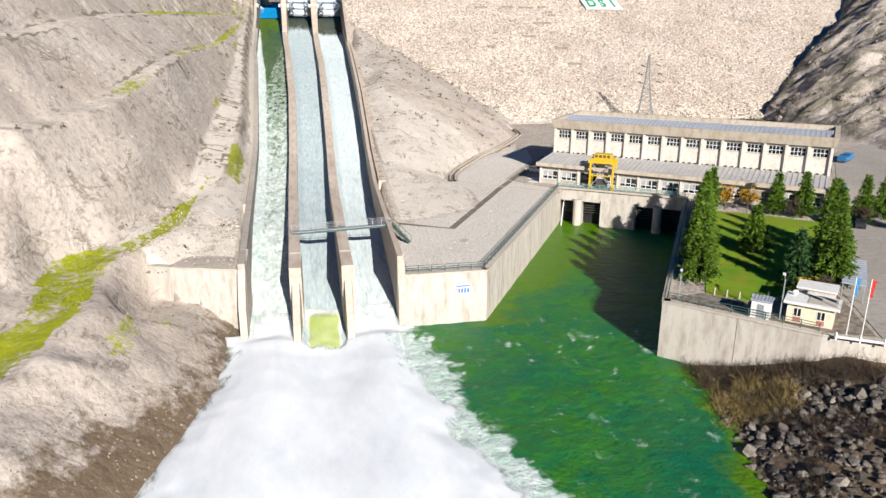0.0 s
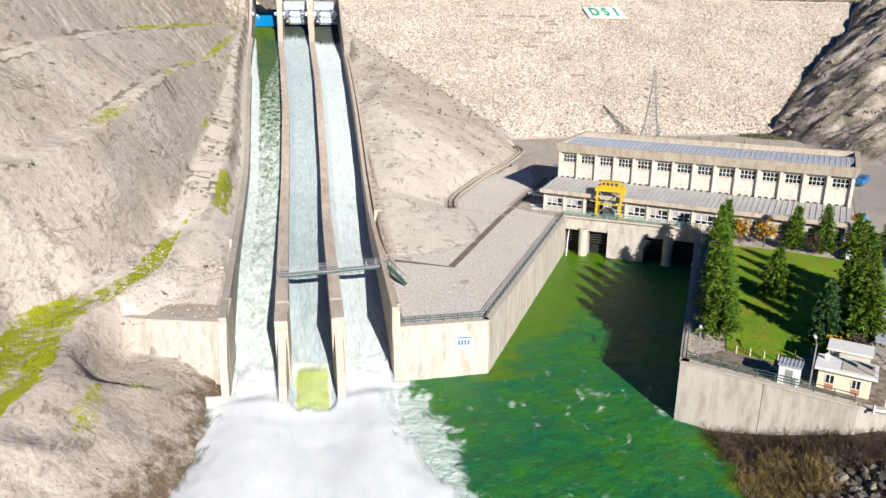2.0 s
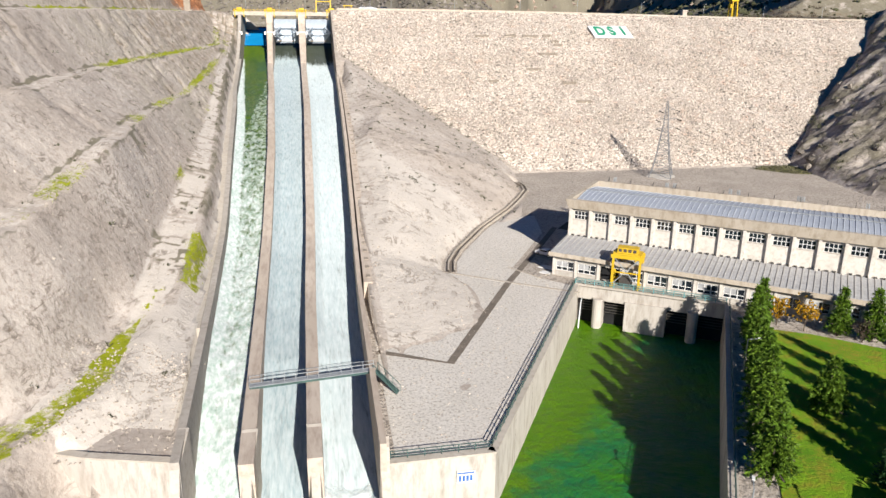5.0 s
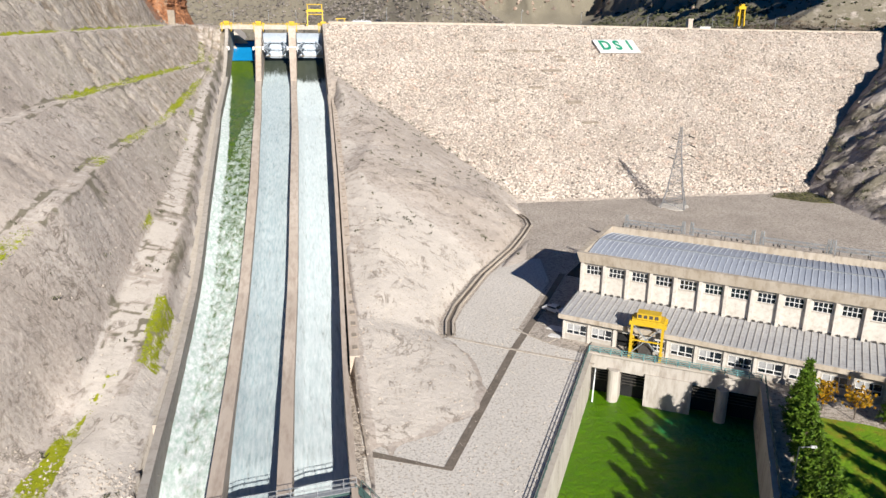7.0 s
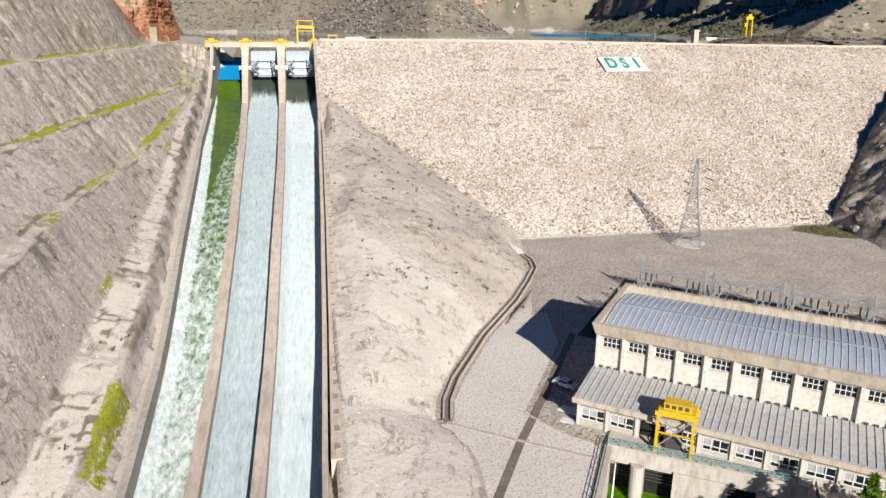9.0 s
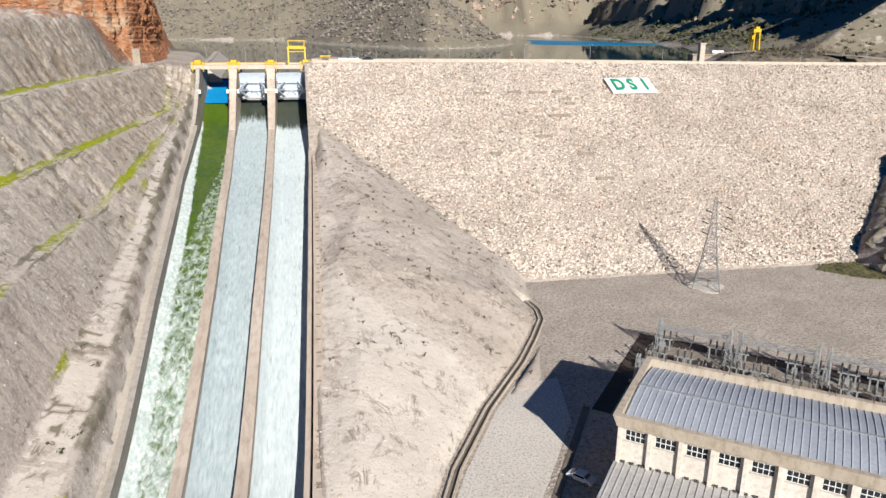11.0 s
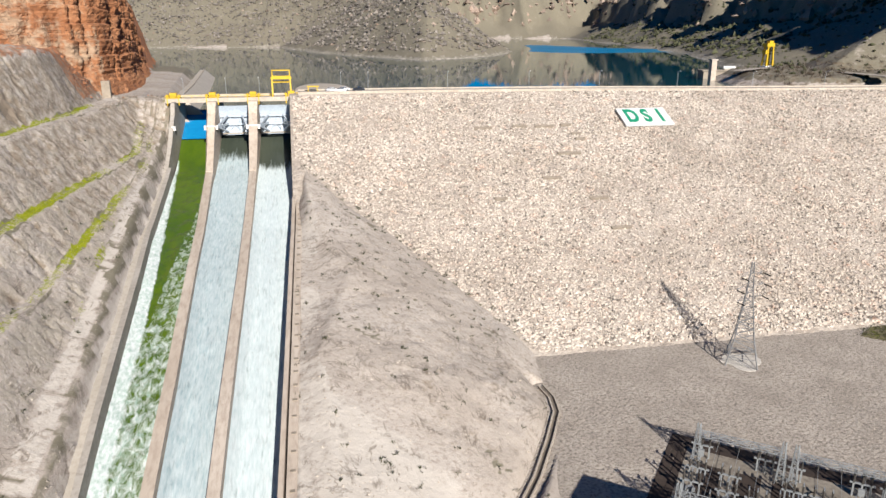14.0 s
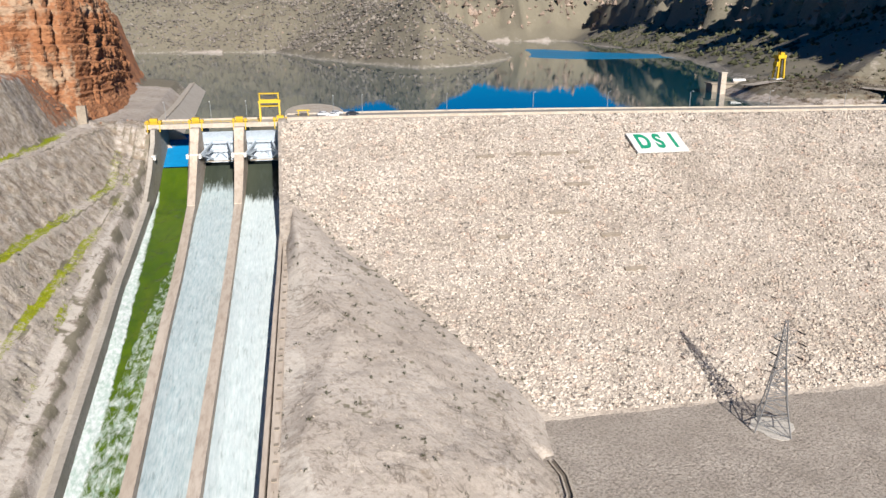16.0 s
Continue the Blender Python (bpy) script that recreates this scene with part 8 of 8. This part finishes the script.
cliff_face(CLIFF, 57.0, 116.0, 0.7)
outcrop(-120, -33, 372, 520, 5000, 0.25, 60.5, 84, (0.15, 0.9), M_REDROCK, "fallen red rock at the foot of the cliff", 61, 1.5, 0.7, (OCTA, OCTA_F), 0.3)
outcrop(150, 310, 100, 392, 900, 0.7, 9, 150, (0.4, 2.0), M_DARKROCK, "dark broken rock of the abutment", 63)
outcrop(250, 700, 400, 1900, 9000, 1.0, 75, 320, (2.5, 9.0), M_FARROCK, "weathered cliff rock above the reservoir", 64, 6.0, 0.9, (OCTA, OCTA_F))
outcrop(300, 1500, 2117, 2900, 5000, 0.8, 85, 320, (4.0, 14.0), M_FARROCK, "weathered cliff rock of the far shore", 65, 8.0, 0.9, (OCTA, OCTA_F))
outcrop(-520, 330, 820, 1900, 6000, 0.0, 58, 320, (0.6, 2.8), M_FARROCK, "grey stones strewn over the far hillside", 66, 6.0, 0.8, (OCTA, OCTA_F))

a, b = g.uniform(262, 350, 260), g.uniform(405, 505, 260)
z = land_at(a, b)
k = (z > LAKE + 0.5) & (z < 68)
clump_field("brush", a[k], b[k], z[k], 1.5, 0.12, M_BRUSH, "dry brown brush on the low reservoir bank", "brush", 9, 71, 0.8)

# ---- intake works on the reservoir's edge ----
tower = thing("intake_tower", "slender pale concrete intake pillar rising from the reservoir", "tower", pose(259, 508, LAKE))
part("shaft", cube_bm(-1.6, 1.6, -1.6, 1.6, -6, 11.4), M_WALLTOP, tower)
part("cap", cube_bm(-2.0, 2.0, -2.0, 2.0, 11.4, 12.2), M_CONCRETE, tower)
pier = thing("intake_pier", "stained concrete intake block with a railed deck", "pier", pose(284, 522, LAKE, 0, 0, -12))
part("block", cube_bm(-22, 14, -5, 6, -8, 4.5), M_CONCRETE_DARK, pier)
part("deck", cube_bm(-23, 15, -5.6, 6.6, 4.5, 5.1), M_CONCRETE_DARK, pier)
van = thing("tank", "long white tank standing on the intake deck", "tank", pose(279, 523, LAKE + 5.1, 0, 0, -12))
part("shell", beam(bmesh.new(), (-3.6, 0, 1.3), (3.6, 0, 1.3), 1.8, sides=14), M_WHITE_PAINT, van)
part("saddle", cube_bm(-3, 3, -0.6, 0.6, 0, 0.7), M_CONCRETE, van)
fc = thing("gantry_crane", "tall yellow crane on a white plinth by the reservoir", "crane", pose(303, 521, 60, 0, 0, 10))
part("plinth", cube_bm(-4, 4, -3, 3, -6, 1.2), M_WHITE_PAINT, fc, "white plinth")
for sx in (-2.4, 2.4):
    for sy in (-1.8, 1.8):
        part("leg", beam(bmesh.new(), (sx, sy, 1.2), (sx * 0.8, sy * 0.7, 13.0), 0.9), M_YELLOW, fc)
part("head", cube_bm(-3.4, 2.6, -2.0, 2.0, 12.6, 14.6), M_YELLOW, fc)
part("cab", cube_bm(-3.8, -1.4, -1.6, 1.2, 8.2, 10.6), M_YELLOW, fc)
part("hoist_house", cube_bm(-1.0, 1.8, -1.2, 1.2, 14.6, 16.0), M_YELLOW, fc)
strip("road", [(255, 478), (285, 500), (318, 500), (300, 450), (300, 420), (286, 392)], 7, 61.2, M_GRAVEL, "pale track leading from the dam crest to the intake", "road")

# approach wall beside the open bay
aw = thing("wall_approach", "pale sloping concrete guide wall at the reservoir edge", "wall", kind="structure")
vs = []
for y_, xt in ((402, -23.5), (470, -27.5), (600, -38)):
    vs += [(xt - 3, y_, 46), (xt - 3, y_, 59.2), (xt, y_, 59.2), (xt + 8, y_, 52), (xt + 8, y_, 46)]
fs = [tuple(o + q for q in (k, (k + 1) % 5)) + tuple(o + 5 + q for q in ((k + 1) % 5, k)) for o in (0, 5) for k in range(5)]
raw("guide_wall", vs, fs + [(4, 3, 2, 1, 0), (10, 11, 12, 13, 14)], M_CONCRETE, aw)
raw("coping", [(x + dx_, y_, z_) for y_, x in ((402.1, -23.5), (470, -27.5), (600, -38)) for dx_, z_ in ((-0.8, 59.204), (-0.8, 59.7), (0, 59.7), (0, 59.204))],
    [(o + k, o + (k + 1) % 4, o + 4 + (k + 1) % 4, o + 4 + k) for o in (0, 4) for k in range(4)] + [(3, 2, 1, 0), (8, 9, 10, 11)], M_STONE, aw)
railing([(-46.4, 300, 60.0), (-44.3, 322, 60.1), (-42.0, 346, 60.3), (-38.2, 372, 60.4)], 0, M_STONE, "pale post railing along the upper bench", 1.1, 2, 3.0, 0.07)
ab = thing("anchor_block", "grey concrete anchor block on the upper bench", "anchor block", pose(-46.5, 388, 60.1, 0, 0, 5))
part("block", cube_bm(-1.4, 1.4, -1.4, 1.4, 0, 6.5), M_CONCRETE_DARK, ab)

# ---- boulders of the river bank, last ----
bank = thing("boulder_bank", "dark and pale boulders heaped along the river bank", "boulder bank", kind="structure")
g = np.random.default_rng(51)
shapes = []
for i in range(7):
    v = ICO * (1 + g.uniform(-0.28, 0.28, (12, 1))) * np.array([1.0, g.uniform(0.7, 1.0), g.uniform(0.55, 0.85)])
    me = bpy.data.meshes.new("boulder")
    me.from_pydata(v.tolist(), [], ICO_F.tolist())
    me.materials.append(M_BOULDER)
    shapes.append(me)
pts = []
while len(pts) < 6600:
    x, y = g.uniform(28, 86), g.uniform(-14, 72)
    e = np.interp(y, [-50, 30, 53, 64, 73], [20, 36, 42.4, 45.5, 47.7])
    if g.random() < min(1, (y + 14) / 34) * min(1, (86 - x) / 14) and x > e - 1.2 and y < 66.5 - (x - 60) * 0.62 and y < 78 - (x - 46) * 1.0:
        pts.append((x, y))
pts = np.array(pts)
zz = land_at(pts[:, 0], pts[:, 1])
size = (0.17 + 0.42 * g.random(len(pts)) ** 1.8) * np.where(g.random(len(pts)) < 0.10, 1.5, 1.0)
order = np.argsort(-size * (1 + 0.02 * (pts[:, 1] - 40)))
for i in order[:300]:
    ob = new("boulder", shapes[int(i) % 7])
    ob.parent = bank
    ob.matrix_basis = pose(pts[i, 0], pts[i, 1], zz[i] + size[i] * 0.25, g.uniform(-20, 20), g.uniform(-20, 20), g.uniform(0, 360)) @ Matrix.Scale(size[i] * 1.15, 4)
rest = order[300:]
tagged(scatter("boulders", np.stack([pts[rest, 0], pts[rest, 1], zz[rest] + size[rest] * 0.15], 1), size[rest], M_BOULDERS, 52, (ICO, ICO_F), 0.75, 0.25, bank), "small tumbled boulders", kind="stuff")
